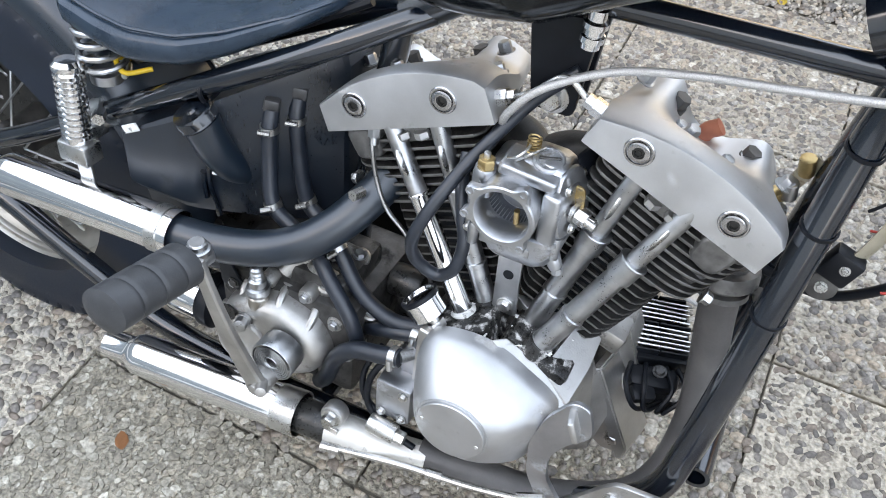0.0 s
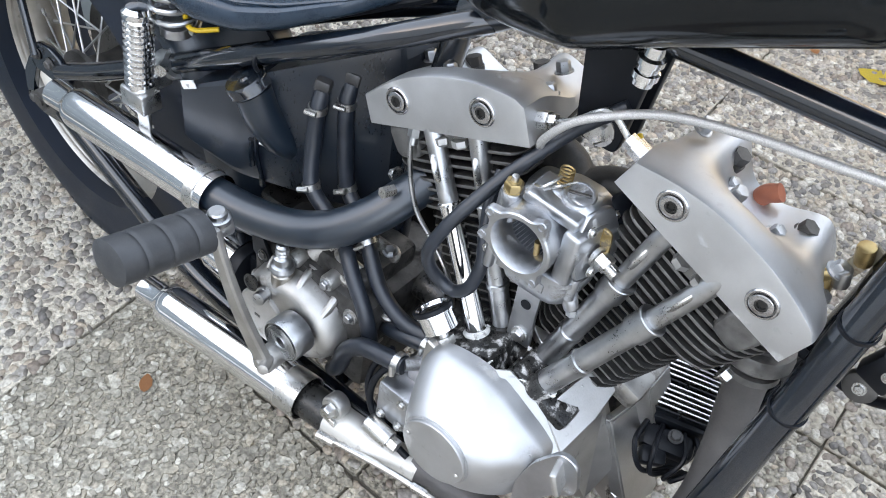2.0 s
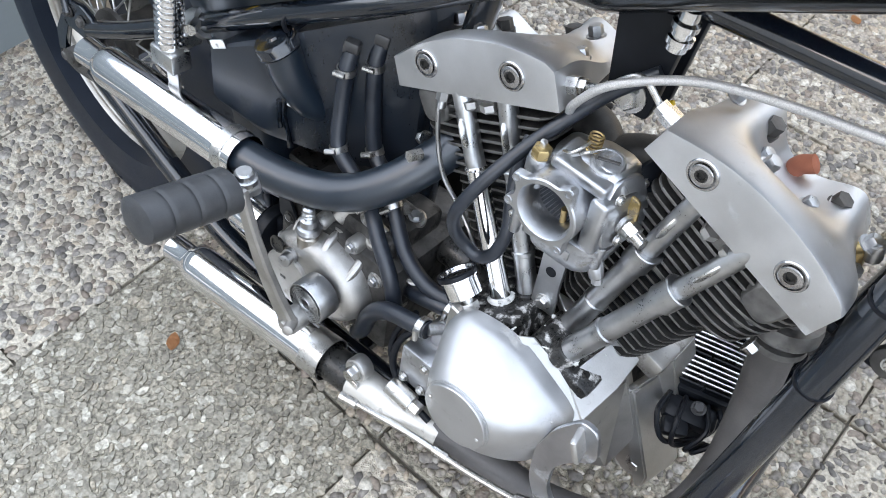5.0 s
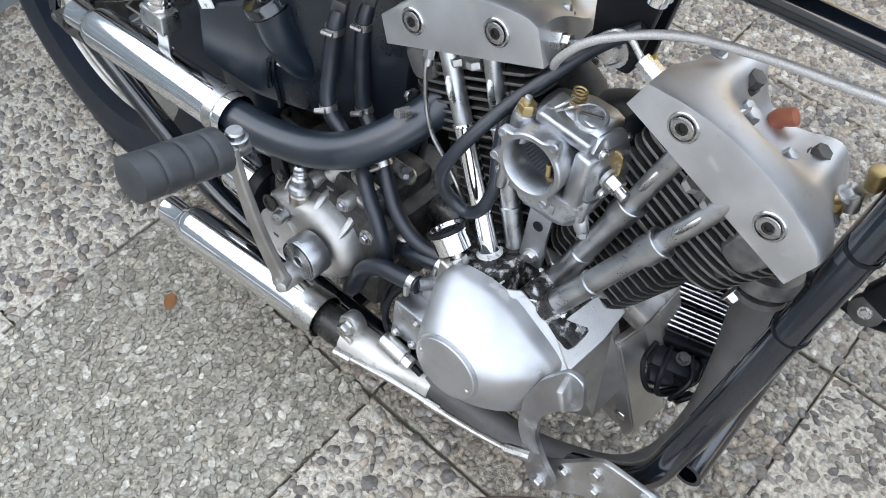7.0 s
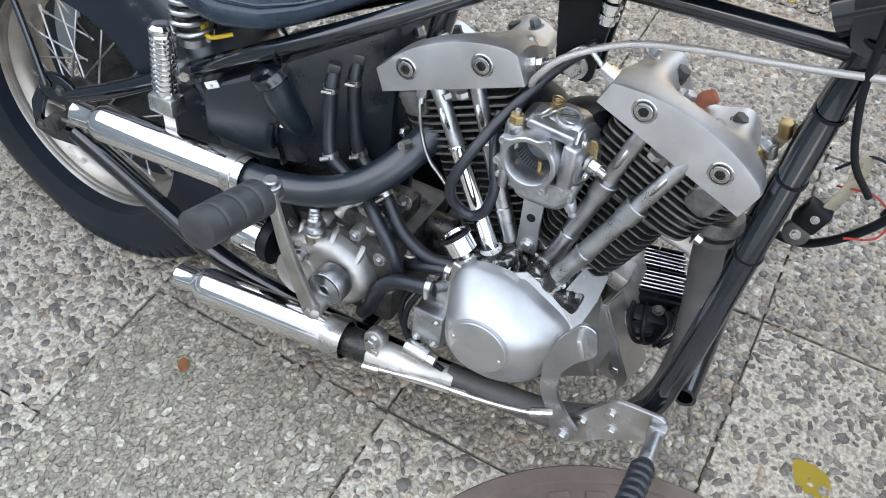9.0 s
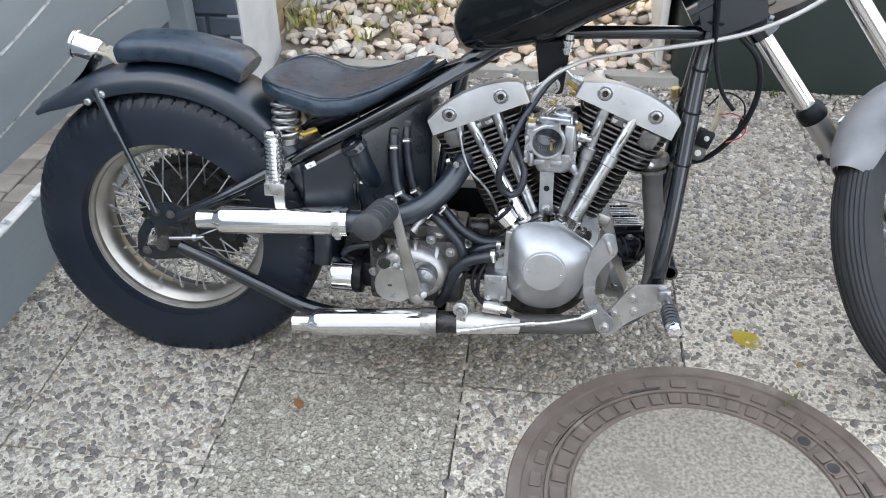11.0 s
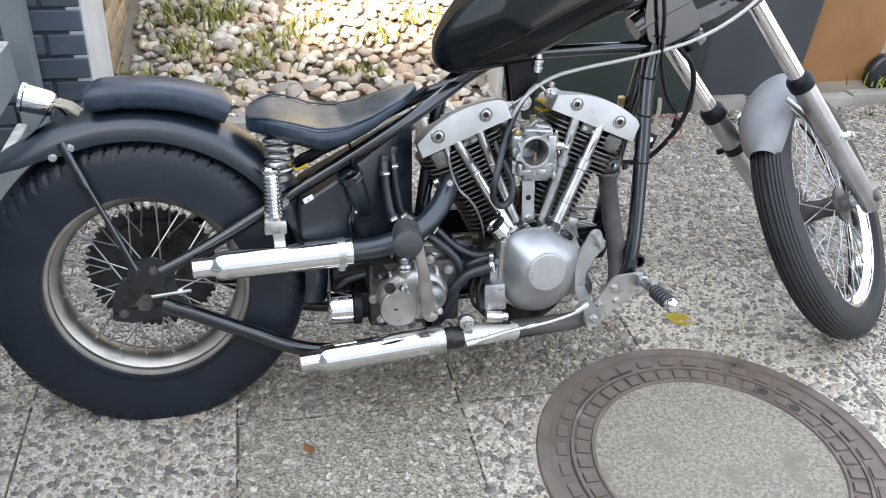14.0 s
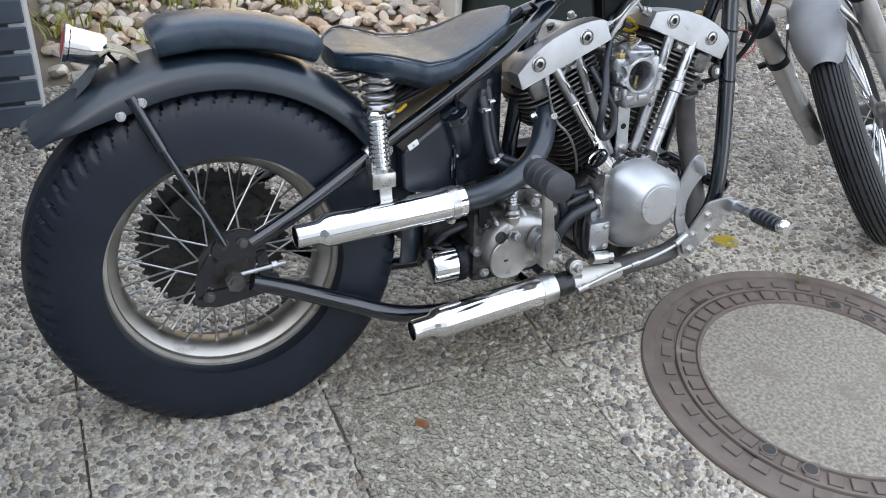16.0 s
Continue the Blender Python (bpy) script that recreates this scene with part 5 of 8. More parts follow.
# tower with brass cap, slotted cap, choke shaft boss
TW = CB + Vector((-0.033, 0.03, 0.012))
tw_ax = Vector((0.02, -0.06, 1)).normalized()
bm = B()
lathe(bm, [(0.0125, -0.012), (0.0122, 0.012), (0.0108, 0.019), (0.0102, 0.02)], TW, tw_ax, 24)
part("idle_tower", bm, "carb", carb)
bm = B()
lathe(bm, [(0.0095, 0.02), (0.0095, 0.0285), (0.008, 0.0305), (0.0052, 0.031)], TW, tw_ax, 6)
part("jet_cap", bm, "brass", carb, "brass hexagon jet cap")
bm = B()
lathe(bm, [(0.0035, 0.03), (0.0035, 0.037), (0.0015, 0.038)], TW, tw_ax, 12)
part("needle", bm, "zinc", carb)
SC = CB + Vector((0.024, 0.05, 0.046))
bm = B()
lathe(bm, [(0.0165, 0), (0.0165, 0.004), (0.0148, 0.0062), (0.0125, 0.0064), (0.0122, 0.0052), (0.0005, 0.0052)], SC, (0.12, -0.28, 1), 30)
scp = part("screw_cap", bm, "carb", carb)
bm = B()
box(bm, (0.021, 0.0028, 0.0022), Matrix.Translation(SC + Vector((0.0008, -0.0018, 0.0062))) @ pose(0, 0, 0, 15, 0, 24), 0.0004, 1)
part("slot", bm, "hub", scp)
bm = B()
prism(bm, rounded([(-0.026, -0.036), (0.024, -0.036), (0.03, 0.0), (0.016, 0.034), (-0.014, 0.034), (-0.03, 0.006)], 0.008), 0.007, frame_at(CB + Vector((0.05, 0.05, 0.012)), (0.3, 1, 0), (-0.25, 0, 1)), 0.0016)
sp_ = part("side_cover", bm, "carb", carb)
for dy, dz in ((0.032, 0.034), (0.036, -0.012), (0.074, 0.03)):
    bolt(sp_, CB + Vector((0.06 - dz * 0.2, dy, dz)), (1, -0.25, 0.2), 0.0042, 0.004, hexa=False)
bm = B()
lathe(bm, [(0.03, 0), (0.034, 0.002), (0.034, 0.006), (0.03, 0.009), (0.012, 0.012), (0.0005, 0.012)], (CB.x + 0.055, -0.03, CB.z + 0.014), (0.9, -0.35, 0.25), 30)
part("accelerator_cover", bm, "black", carb)
bm = B()
cyl(bm, CB + Vector((0.04, 0.05, 0.004)), CB + Vector((0.086, 0.04, -0.004)), 0.006, seg=12)
lathe(bm, [(0.0092, 0), (0.0092, 0.012), (0.006, 0.013), (0.006, 0.02)], CB + Vector((0.064, 0.046, 0.0)), (0.97, -0.2, -0.15), 6)
cyl(bm, CB + Vector((0.06, 0.047, 0.0)), CB + Vector((0.064, 0.046, 0.0)), 0.0115, seg=20)
part("throttle_linkage", bm, "zinc", carb)
bm = B()
plate(bm, rounded([(CB.x + 0.048, CB.z - 0.006), (CB.x + 0.07, CB.z - 0.01), (CB.x + 0.066, CB.z + 0.028), (CB.x + 0.054, CB.z + 0.03)], 0.006), -0.066, 0.004, 0.0008)
part("throttle_lever", bm, "brass", carb)
for pts in ([(-0.012, 0.03, 0.05), (0.0, 0.022, 0.06), (0.006, 0.034, 0.066), (0.002, 0.05, 0.058)], [(-0.005, 0.035, 0.046), (0.01, 0.03, 0.062), (0.018, 0.05, 0.06)]):
    bm = B()
    tube(bm, [CB + Vector(p_) for p_ in pts], 0.0016, seg=8)
    part("spring_wire", bm, "zinc", carb)
bm = B()
pts = [CB + Vector((0.006 + 0.0065 * math.cos(a), 0.05 + 0.0065 * math.sin(a), 0.05 + 0.02 * a / 31.4)) for a in [2 * math.pi * k / 12 for k in range(61)]]
tube(bm, pts, 0.0011, seg=5, smooth=False)
part("idle_spring", bm, "brass", carb)
bm = B()
tube(bm, [(CB.x, -0.03, CB.z), (CB.x + 0.01, 0.0, CB.z + 0.005), (CB.x + 0.035, 0.012, CB.z + 0.012), (CB.x + 0.08, 0.012, CB.z + 0.015)], 0.024, seg=20)
tube(bm, [(CB.x, -0.02, CB.z), (CB.x - 0.03, 0.008, CB.z + 0.01), (CB.x - 0.075, 0.012, CB.z + 0.012)], 0.024, seg=20)
mani = part("intake_manifold", bm, "fin", bike)
bm = B()
lathe(bm, [(0.026, -0.006), (0.029, -0.006), (0.029, 0.006), (0.026, 0.006)], (CB.x + 0.06, 0.012, CB.z + 0.013), (1, 0, 0.1), 28, closed=True)
part("manifold_band", bm, "steel", mani)
bm = B()
plate(bm, rounded([(0.8, 0.5), (0.829, 0.5), (0.83, 0.44), (0.833, 0.392), (0.803, 0.392), (0.802, 0.44)], 0.004), -0.066, 0.005, 0.0008)
cbk = part("carburettor_bracket", bm, "carb", bike, "grey alloy strap under the carburettor")
# black disc on the solid strap paints the dark of a hole
bm = B()
lathe(bm, [(0.0062, 0.0), (0.0062, 0.0006), (0.0003, 0.0006)], (0.816, -0.0712, 0.452), (0, -1, 0), 18)
part("hole", bm, "black", cbk)
bolt(cbk, (0.818, -0.071, 0.406), (0, -1, 0), 0.0072, 0.007)

# oil lines between the covers
p0 = CRANK + VR * 0.104 + UR * 0.378 + YV * -0.045
p1 = KF - VF * 0.104 + UF * 0.385 + YV * -0.045
for p_, d_ in ((p0, VR), (p1, -VF)):
    bm = B()
    cyl(bm, p_, p_ + d_ * 0.012, 0.0095, seg=6)
    cyl(bm, p_ + d_ * 0.012, p_ + d_ * 0.02, 0.0075, seg=6)
    part("line_nut", bm, "zinc", bike)
bm = B()
tube(bm, [p0 + VR * 0.018, p0 + VR * 0.04 + Vector((0, -0.004, 0.006)), p1 - VF * 0.045 + Vector((0, -0.004, 0.008)), p1 - VF * 0.018], 0.0032, seg=10)
part("oil_line", bm, "zinc", bike, "bright steel oil line joining the rocker covers")
bm = B()
tube(bm, [(0.634, -0.058, 0.572), (0.636, -0.065, 0.55), (0.645, -0.068, 0.51), (0.66, -0.07, 0.478), (0.682, -0.07, 0.456), (0.7, -0.066, 0.43), (0.715, -0.06, 0.395), (0.722, -0.056, 0.36)], 0.0028, seg=8)
cyl(bm, (0.633, -0.056, 0.583), (0.635, -0.06, 0.562), 0.0075, seg=6)
cyl(bm, (0.6345, -0.059, 0.564), (0.636, -0.062, 0.553), 0.0052, seg=12)
part("oil_line", bm, "steel", bike, "thin bent steel oil feed line")

# braided line and other cables
hose([(0.772, -0.045, 0.615), (0.782, -0.06, 0.645), (0.812, -0.058, 0.682), (0.87, -0.035, 0.708), (0.94, -0.028, 0.724), (1.02, -0.03, 0.738), (1.1, -0.036, 0.755), (1.18, -0.05, 0.781), (1.26, -0.06, 0.825), (1.33, -0.06, 0.885), (1.36, -0.06, 0.96)], 0.0043, "braid", "grey braided hose looping to the handlebars", "braided_hose")
hose([(1.16, -0.02, 0.765), (1.2, -0.02, 0.72), (1.215, -0.005, 0.65), (1.195, 0.01, 0.57), (1.14, 0.033, 0.497), (1.08, 0.05, 0.485), (1.0, 0.06, 0.49)], 0.0058, "black", "black control cable in a wide loop", "cable")
hose([(1.09, -0.045, 0.93), (1.105, -0.05, 0.84), (1.112, -0.04, 0.77), (1.12, -0.035, 0.72), (1.14, -0.03, 0.66), (1.17, -0.02, 0.62)], 0.0042, "black", name="cable")
for z_ in (0.62, 0.7, 0.79, 0.52):
    bm = B()
    x_ = float(np.interp(z_, [0.33, 0.5, 0.69, 0.8], [1.062, 1.078, 1.095, 1.112]))
    y_ = float(np.interp(z_, [0.33, 0.5, 0.69], [-0.098, -0.066, -0.02]))
    lathe(bm, [(0.017, -0.002), (0.0186, -0.002), (0.0186, 0.002), (0.017, 0.002)], (x_, y_, z_), (0.1, -0.15, 1), 18, closed=True)
    part("cable_tie", bm, "black", chassis)
bm = B()
tube(bm, [(0.43, -0.078, 0.574), (0.428, -0.094, 0.565), (0.43, -0.088, 0.548), (0.432, -0.06, 0.555), (0.43, -0.065, 0.575), (0.426, -0.072, 0.592)], 0.0028, seg=6)
part("cable_tie", bm, "black", chassis)
# horn relay parts and wires ahead of the downtube
bm = B()
tube(bm, [(1.128, 0.03, 0.515), (1.14, 0.03, 0.545), (1.155, 0.03, 0.6), (1.156, 0.03, 0.64)], 0.012, seg=10, flat=0.3)
eb = part("electrics_bracket", bm, "rustsheet", bike, "rusty sheet metal electrics bracket")
bm = B()
cyl(bm, (1.122, 0.03, 0.512), (1.122, 0.018, 0.514), 0.0165, seg=24, bevel=0.002)
part("horn_button", bm, "hub", eb)
bolt(eb, (1.122, 0.018, 0.514), (0, -1, 0.2), 0.005, 0.004)
bm = B()
box(bm, (0.034, 0.022, 0.036), pose(1.13, 0.022, 0.545, 0, 20, 0), 0.004)
part("switch_box", bm, "black", eb)
bolt(eb, (1.134, 0.011, 0.548), (0, -1, 0.2), 0.004, 0.003)
for (bx, bz), mt_ in (((1.058, 0.6), "steel"), ((1.047, 0.585), "brass"), ((1.035, 0.568), "steel"), ((1.064, 0.632), "brass")):
    bm = B()
    cyl(bm, (bx, 0.035, bz - 0.006), (bx - 0.004, 0.03, bz + 0.014), 0.0085, seg=10, bevel=0.001)
    part("terminal", bm, mt_, eb)
bm = B()
plate(bm, rounded([(1.03, 0.56), (1.045, 0.556), (1.078, 0.64), (1.064, 0.648)], 0.004), 0.042, 0.004, 0.0008)
part("terminal_plate", bm, "rustsheet", eb)
hose([(1.14, 0.03, 0.59), (1.18, 0.02, 0.6), (1.205, 0.01, 0.585), (1.2, 0.0, 0.56), (1.17, 0.0, 0.545)], 0.0014, "red", name="wire")
hose([(1.13, 0.03, 0.61), (1.16, 0.03, 0.64), (1.2, 0.04, 0.62), (1.21, 0.04, 0.58)], 0.0018, "black", name="wire")
bm = B()
cyl(bm, (1.205, 0.04, 0.565), (1.212, 0.04, 0.59), 0.009, seg=14, bevel=0.002)
part("connector", bm, "black", bike)
hose([(0.845, 0.0, 0.655), (0.86, -0.012, 0.648), (0.872, -0.008, 0.634), (0.868, 0.01, 0.625), (0.85, 0.015, 0.632)], 0.0035, "yellow", name="wire")

# regulator and horn low ahead of the engine
bm = B()
rm = pose(0.98, 0.066, 0.322, 10, 4, 20)
box(bm, (0.082, 0.096, 0.02), rm, 0.003)
box(bm, (0.062, 0.03, 0.026), rm @ pose(0, -0.062, -0.014, 12, 0, 0), 0.008)
box(bm, (0.03, 0.022, 0.02), rm @ pose(-0.012, -0.082, -0.018, 12, 0, 14), 0.005)
reg = part("regulator", bm, "black", bike, "black finned voltage regulator")
for k in range(13):
    for sx in (-1, 1):
        bm = B()
        w_ = 0.0395 if k % 4 else 0.035
        box(bm, (w_, 0.0024, 0.011), rm @ pose(sx * w_ * 0.5 * (1 if k % 6 else 1.06), -0.041 + 0.0069 * k, 0.0145), 0.0006, 1)
        part("fin", bm, "zinc" if k % 6 else "black", reg)
bolt(reg, rm @ Vector((0.004, -0.06, 0.003)), (0, -0.3, 1), 0.0065, 0.006, "greysteel")
for dx_ in (-0.03, -0.012, 0.014, 0.028):
    bm = B()
    tube(bm, [rm @ Vector((dx_, -0.05, 0.0)), rm @ Vector((dx_ * 1.3, -0.085, 0.004)), rm @ Vector((dx_ * 0.6, -0.1, -0.025)), rm @ Vector((dx_ * 0.3 + 0.03, -0.07, -0.05))], 0.0032, seg=8)
    part("wire", bm, "black", reg)
bm = B()
tube(bm, [(0.965, 0.0, 0.3), (0.972, -0.012, 0.288), (0.99, -0.014, 0.29), (1.0, -0.005, 0.3)], 0.0025, seg=8)
part("wire", bm, "braid", reg)
bm = B()
lathe(bm, [(0.02, -0.02), (0.034, -0.015), (0.039, 0), (0.039, 0.006), (0.036, 0.008), (0.022, 0.005), (0.006, 0.007), (0.0005, 0.007)], (0.992, 0.05, 0.262), (-0.1, -0.75, 0.6), 36)
hn = part("horn", bm, "black", bike, "round black horn")
bolt(hn, (0.9915, 0.0455, 0.2665), (-0.1, -0.75, 0.6), 0.006, 0.006)
bm = B()
box(bm, (0.14, 0.075, 0.006), pose(0.985, 0.135, 0.35, -24, 4, -8), 0.002)
part("mount_plate", bm, "polished", bike, "bare alloy mounting plate")

# exhausts
def muffler(a, b, label):
    a, b = Vector(a), Vector(b)
    L = (b - a).length
    bm = B()
    lathe(bm, [(0.0175, 0.03), (0.0175, 0.0), (0.0185, -0.001), (0.0198, 0.0005), (0.0198, 0.034), (0.0215, 0.04), (0.0265, 0.046), (0.0288, 0.053), (0.0294, 0.06), (0.0294, L - 0.045), (0.0298, L - 0.04), (0.0298, L)], a, b - a, 44, cap=False)
    m_ = part("muffler", bm, "chrome", bike, label)
    bm = B()
    lathe(bm, [(0.0299, L - 0.03), (0.0312, L - 0.03), (0.0312, L - 0.014), (0.0299, L - 0.014)], a, b - a, 44, closed=True)
    d = (b - a).normalized()
    at = a + d * (L - 0.022) + Vector((0, 0.0, -0.032))
    box(bm, (0.014, 0.012, 0.014), Matrix.Translation(at), 0.002)
    part("muffler_clamp", bm, "zinc", m_)
    bolt(m_, at + Vector((0, -0.006, 0)), (0, -1, 0), 0.005, 0.006)
    bm = B()
    lathe(bm, [(0.0172, 0.028), (0.0004, 0.028)], a, b - a, 24, cap=False)
    part("baffle", bm, "greasy", m_)
    return m_


muffler((0.101, -0.161, 0.376), (0.416, -0.147, 0.384), "chrome slash-free muffler with smaller tip")
muffler((0.298, -0.190, 0.160), (0.602, -0.172, 0.176), "chrome muffler with smaller tip and tinted collar")
bm = B()
tube(bm, [(0.403, -0.147, 0.384), (0.465, -0.138, 0.385), (0.525, -0.128, 0.397), (0.575, -0.114, 0.42), (0.61, -0.092, 0.448), (0.632, -0.066, 0.474), (0.648, -0.036, 0.497)], 0.0226, seg=28, n=10)
xp = part("exhaust_pipe", bm, "pipe", bike, "satin black bent rear exhaust pipe")
bm = B()
cyl(bm, (0.636, -0.085, 0.502), (0.632, -0.1, 0.504), 0.007, seg=6)
part("exhaust_stud", bm, "zinc", xp)
bm = B()
tube(bm, [(1.03, 0.012, 0.512), (1.037, 0.008, 0.44), (1.05, 0.0, 0.36), (1.058, -0.022, 0.29), (1.05, -0.055, 0.225), (1.015, -0.085, 0.182), (0.93, -0.118, 0.166), (0.84, -0.136, 0.17), (0.765, -0.147, 0.173)], 0.024, seg=28, n=10, radii=[0.0215, 0.0215, 0.0215, 0.0215, 0.0215, 0.021, 0.02, 0.0195])
part("exhaust_pipe", bm, "burnt", bike, "burnt grey front exhaust pipe")
bm = B()
lathe(bm, [(0.026, -0.012), (0.033, -0.011), (0.0345, -0.004), (0.0345, 0.006), (0.03, 0.011), (0.026, 0.014)], (1.031, 0.011, 0.496), (0.12, -0.08, -1), 30)
lathe(bm, [(0.0225, 0.018), (0.0275, 0.019), (0.028, 0.026), (0.0225, 0.028)], (1.031, 0.011, 0.496), (0.12, -0.08, -1), 30)
xf = part("exhaust_flange", bm, "fin_edge", bike, "stacked clamp rings of the exhaust flange")
for sx in (-1, 1):
    bolt(xf, (1.031 + 0.038 * sx, -0.002, 0.496), (0.12, -0.08, -1), 0.007, 0.012, "hub")
bm = B()
tube(bm, [(0.775, -0.148, 0.17), (0.74, -0.156, 0.172), (0.7, -0.164, 0.175), (0.645, -0.17, 0.177)], 0.022, seg=28, radii=[0.0205, 0.021, 0.0225, 0.0235])
part("exhaust_pipe", bm, "bronze", bike, "pale flaking exhaust link pipe")
bm = B()
cyl(bm, (0.6, -0.172, 0.176), (0.648, -0.17, 0.177), 0.0242, seg=28, bevel=0.002)
jn = part("exhaust_joint", bm, "greasy", bike)
bm = B()
lathe(bm, [(0.0299, -0.009), (0.0314, -0.009), (0.0314, 0.009), (0.0299, 0.009)], (0.596, -0.1723, 0.1758), (1, 0.06, 0.05), 30, closed=True)
part("muffler_clamp", bm, "zinc", jn)
bm = B()
cyl(bm, (0.655, -0.162, 0.211), (0.655, -0.182, 0.214), 0.0165, seg=24, bevel=0.003)
ec = part("exhaust_bracket", bm, "cast", bike, "round exhaust bracket with bolt")
bolt(ec, (0.655, -0.182, 0.214), (0, -1, 0.1), 0.0095, 0.012)
bm = B()
plate(bm, rounded([(0.645, 0.2), (0.668, 0.2), (0.662, 0.165), (0.64, 0.165)], 0.005), -0.183, 0.004, 0.0006)
part("bracket_tab", bm, "zinc", ec)
bm = B()
tube(bm, [(0.655, -0.196, 0.172), (0.69, -0.19, 0.176), (0.76, -0.182, 0.187), (0.84, -0.175, 0.195), (0.9, -0.17, 0.208), (0.925, -0.168, 0.222)], 0.0042, seg=10)
rodp = part("brake_rod", bm, "zinc", bike, "bright brake rod")
for a_, b_, r_ in (((0.905, -0.171, 0.212), (0.935, -0.166, 0.226), 0.0072), ((0.65, -0.197, 0.171), (0.675, -0.193, 0.174), 0.007), ((0.79, -0.179, 0.19), (0.81, -0.177, 0.192), 0.0062)):
    bm = B()
    cyl(bm, a_, b_, r_, seg=10)
    part("rod_end", bm, "zinc", rodp)

# transmission and kick starter
bm = B()
box(bm, (0.2, 0.17, 0.15), pose(0.552, -0.04, 0.268), 0.012)
box(bm, (0.12, 0.1, 0.05), pose(0.57, -0.06, 0.345), 0.01)
gear = part("gearbox", bm, "grimy", bike, "dirty cast alloy gearbox")
bm = B()
kout = rounded([(0.452, 0.25), (0.458, 0.3), (0.495, 0.335), (0.56, 0.345), (0.615, 0.325), (0.64, 0.28), (0.628, 0.235), (0.585, 0.205), (0.52, 0.2), (0.475, 0.215)], 0.02, 5)
cc = Vector((0.545, 0.27))
def gear_loops(steps):
    return [[Vector((cc.x + (p[0] - cc.x) * k + sh, yy, cc.y + (p[1] - cc.y) * k)) for p in kout] for yy, k, sh in steps]
rings(bm, gear_loops(((-0.03, 0.9, 0), (-0.118, 0.87, 0), (-0.138, 0.84, 0), (-0.148, 0.8, 0.0), (-0.155, 0.73, 0.0), (-0.158, 0.62, 0.0), (-0.159, 0.4, 0.0))))
part("kick_cover", bm, "kickcast", gear, "oil tinted cast alloy kick starter cover", angle=60)
bm = B()
rings(bm, gear_loops(((-0.082, 0.97, 0), (-0.083, 1.01, 0), (-0.098, 1.01, 0), (-0.1, 1.0, 0), (-0.1005, 0.97, 0), (-0.103, 0.96, 0), (-0.105, 0.97, 0), (-0.107, 0.99, 0), (-0.116, 0.99, 0), (-0.12, 0.96, 0), (-0.122, 0.9, 0))))
part("cover_flange", bm, "kickcast", gear, angle=40)
for bx, bz in ((0.462, 0.262), (0.478, 0.318), (0.528, 0.342), (0.585, 0.345), (0.626, 0.318), (0.642, 0.27), (0.612, 0.22), (0.545, 0.196), (0.478, 0.214)):
    bm = B()
    lathe(bm, [(0.0105, 0.0), (0.0112, 0.012), (0.0112, 0.034), (0.0098, 0.038), (0.006, 0.038)], (bx, -0.09, bz), (0, -1, 0), 20)
    bs_ = part("boss", bm, "kickcast", gear)
    bolt(bs_, (bx, -0.128, bz), (0, -1, 0), 0.0062, 0.006, "steel")
# round side plate with a dark port, seen on the outer face
bm = B()
plate(bm, rounded([(0.47, 0.255), (0.476, 0.278), (0.499, 0.296), (0.53, 0.294), (0.55, 0.27), (0.548, 0.225), (0.528, 0.212), (0.494, 0.213), (0.474, 0.23)], 0.012, 5), -0.156, 0.0085, 0.0022)
plate_ = part("side_plate", bm, "kickcast", gear, "flat rounded alloy plate on the kick cover")
bm = B()
box(bm, (0.009, 0.001, 0.004), pose(0.504, -0.1648, 0.252), 0.0003, 1)
part("plate_mark", bm, "greasy", plate_)
bm = B()
lathe(bm, [(0.012, 0.0), (0.012, 0.0018), (0.009, 0.002), (0.0085, -0.004), (0.0003, -0.005)], (0.492, -0.1625, 0.302), (0, -1, 0.1), 20)
part("port", bm, "greasy", gear)
for pts in ([(0.548, -0.1, 0.336), (0.553, -0.13, 0.333), (0.556, -0.15, 0.318)], [(0.59, -0.1, 0.335), (0.598, -0.128, 0.322), (0.596, -0.148, 0.305)], [(0.498, -0.1, 0.332), (0.497, -0.128, 0.322), (0.503, -0.146, 0.305)]):
    bm = B()
    tube(bm, pts, 0.0058, seg=10)
    part("rib", bm, "kickcast", gear)
BR = Vector((0.527, -0.143, 0.305))
bm = B()
lathe(bm, [(0.0165, 0.0), (0.0155, 0.003), (0.0142, 0.005), (0.014, 0.027), (0.0125, 0.029)], BR, (-0.03, 0.02, 1), 28)
part("breather_boss", bm, "bronzecast", gear)
bm = B()
lathe(bm, [(0.0095, 0.028), (0.0142, 0.031), (0.016, 0.036), (0.0142, 0.041), (0.0095, 0.043), (0.0108, 0.044), (0.0108, 0.053), (0.009, 0.054), (0.0075, 0.0555), (0.0088, 0.058), (0.0075, 0.0605), (0.0086, 0.063), (0.0072, 0.0655), (0.0078, 0.07), (0.005, 0.0725)], BR, (-0.03, 0.02, 1), 24)
part("breather", bm, "steel", gear, "ribbed steel gearbox breather")
bm = B()
cyl(bm, (0.513, -0.15, 0.298), (0.521, -0.178, 0.304), 0.0085, seg=16, bevel=0.0015)
cyl(bm, (0.516, -0.162, 0.3), (0.5165, -0.166, 0.3005), 0.0105, seg=16)
part("spring_anchor", bm, "steel", gear)
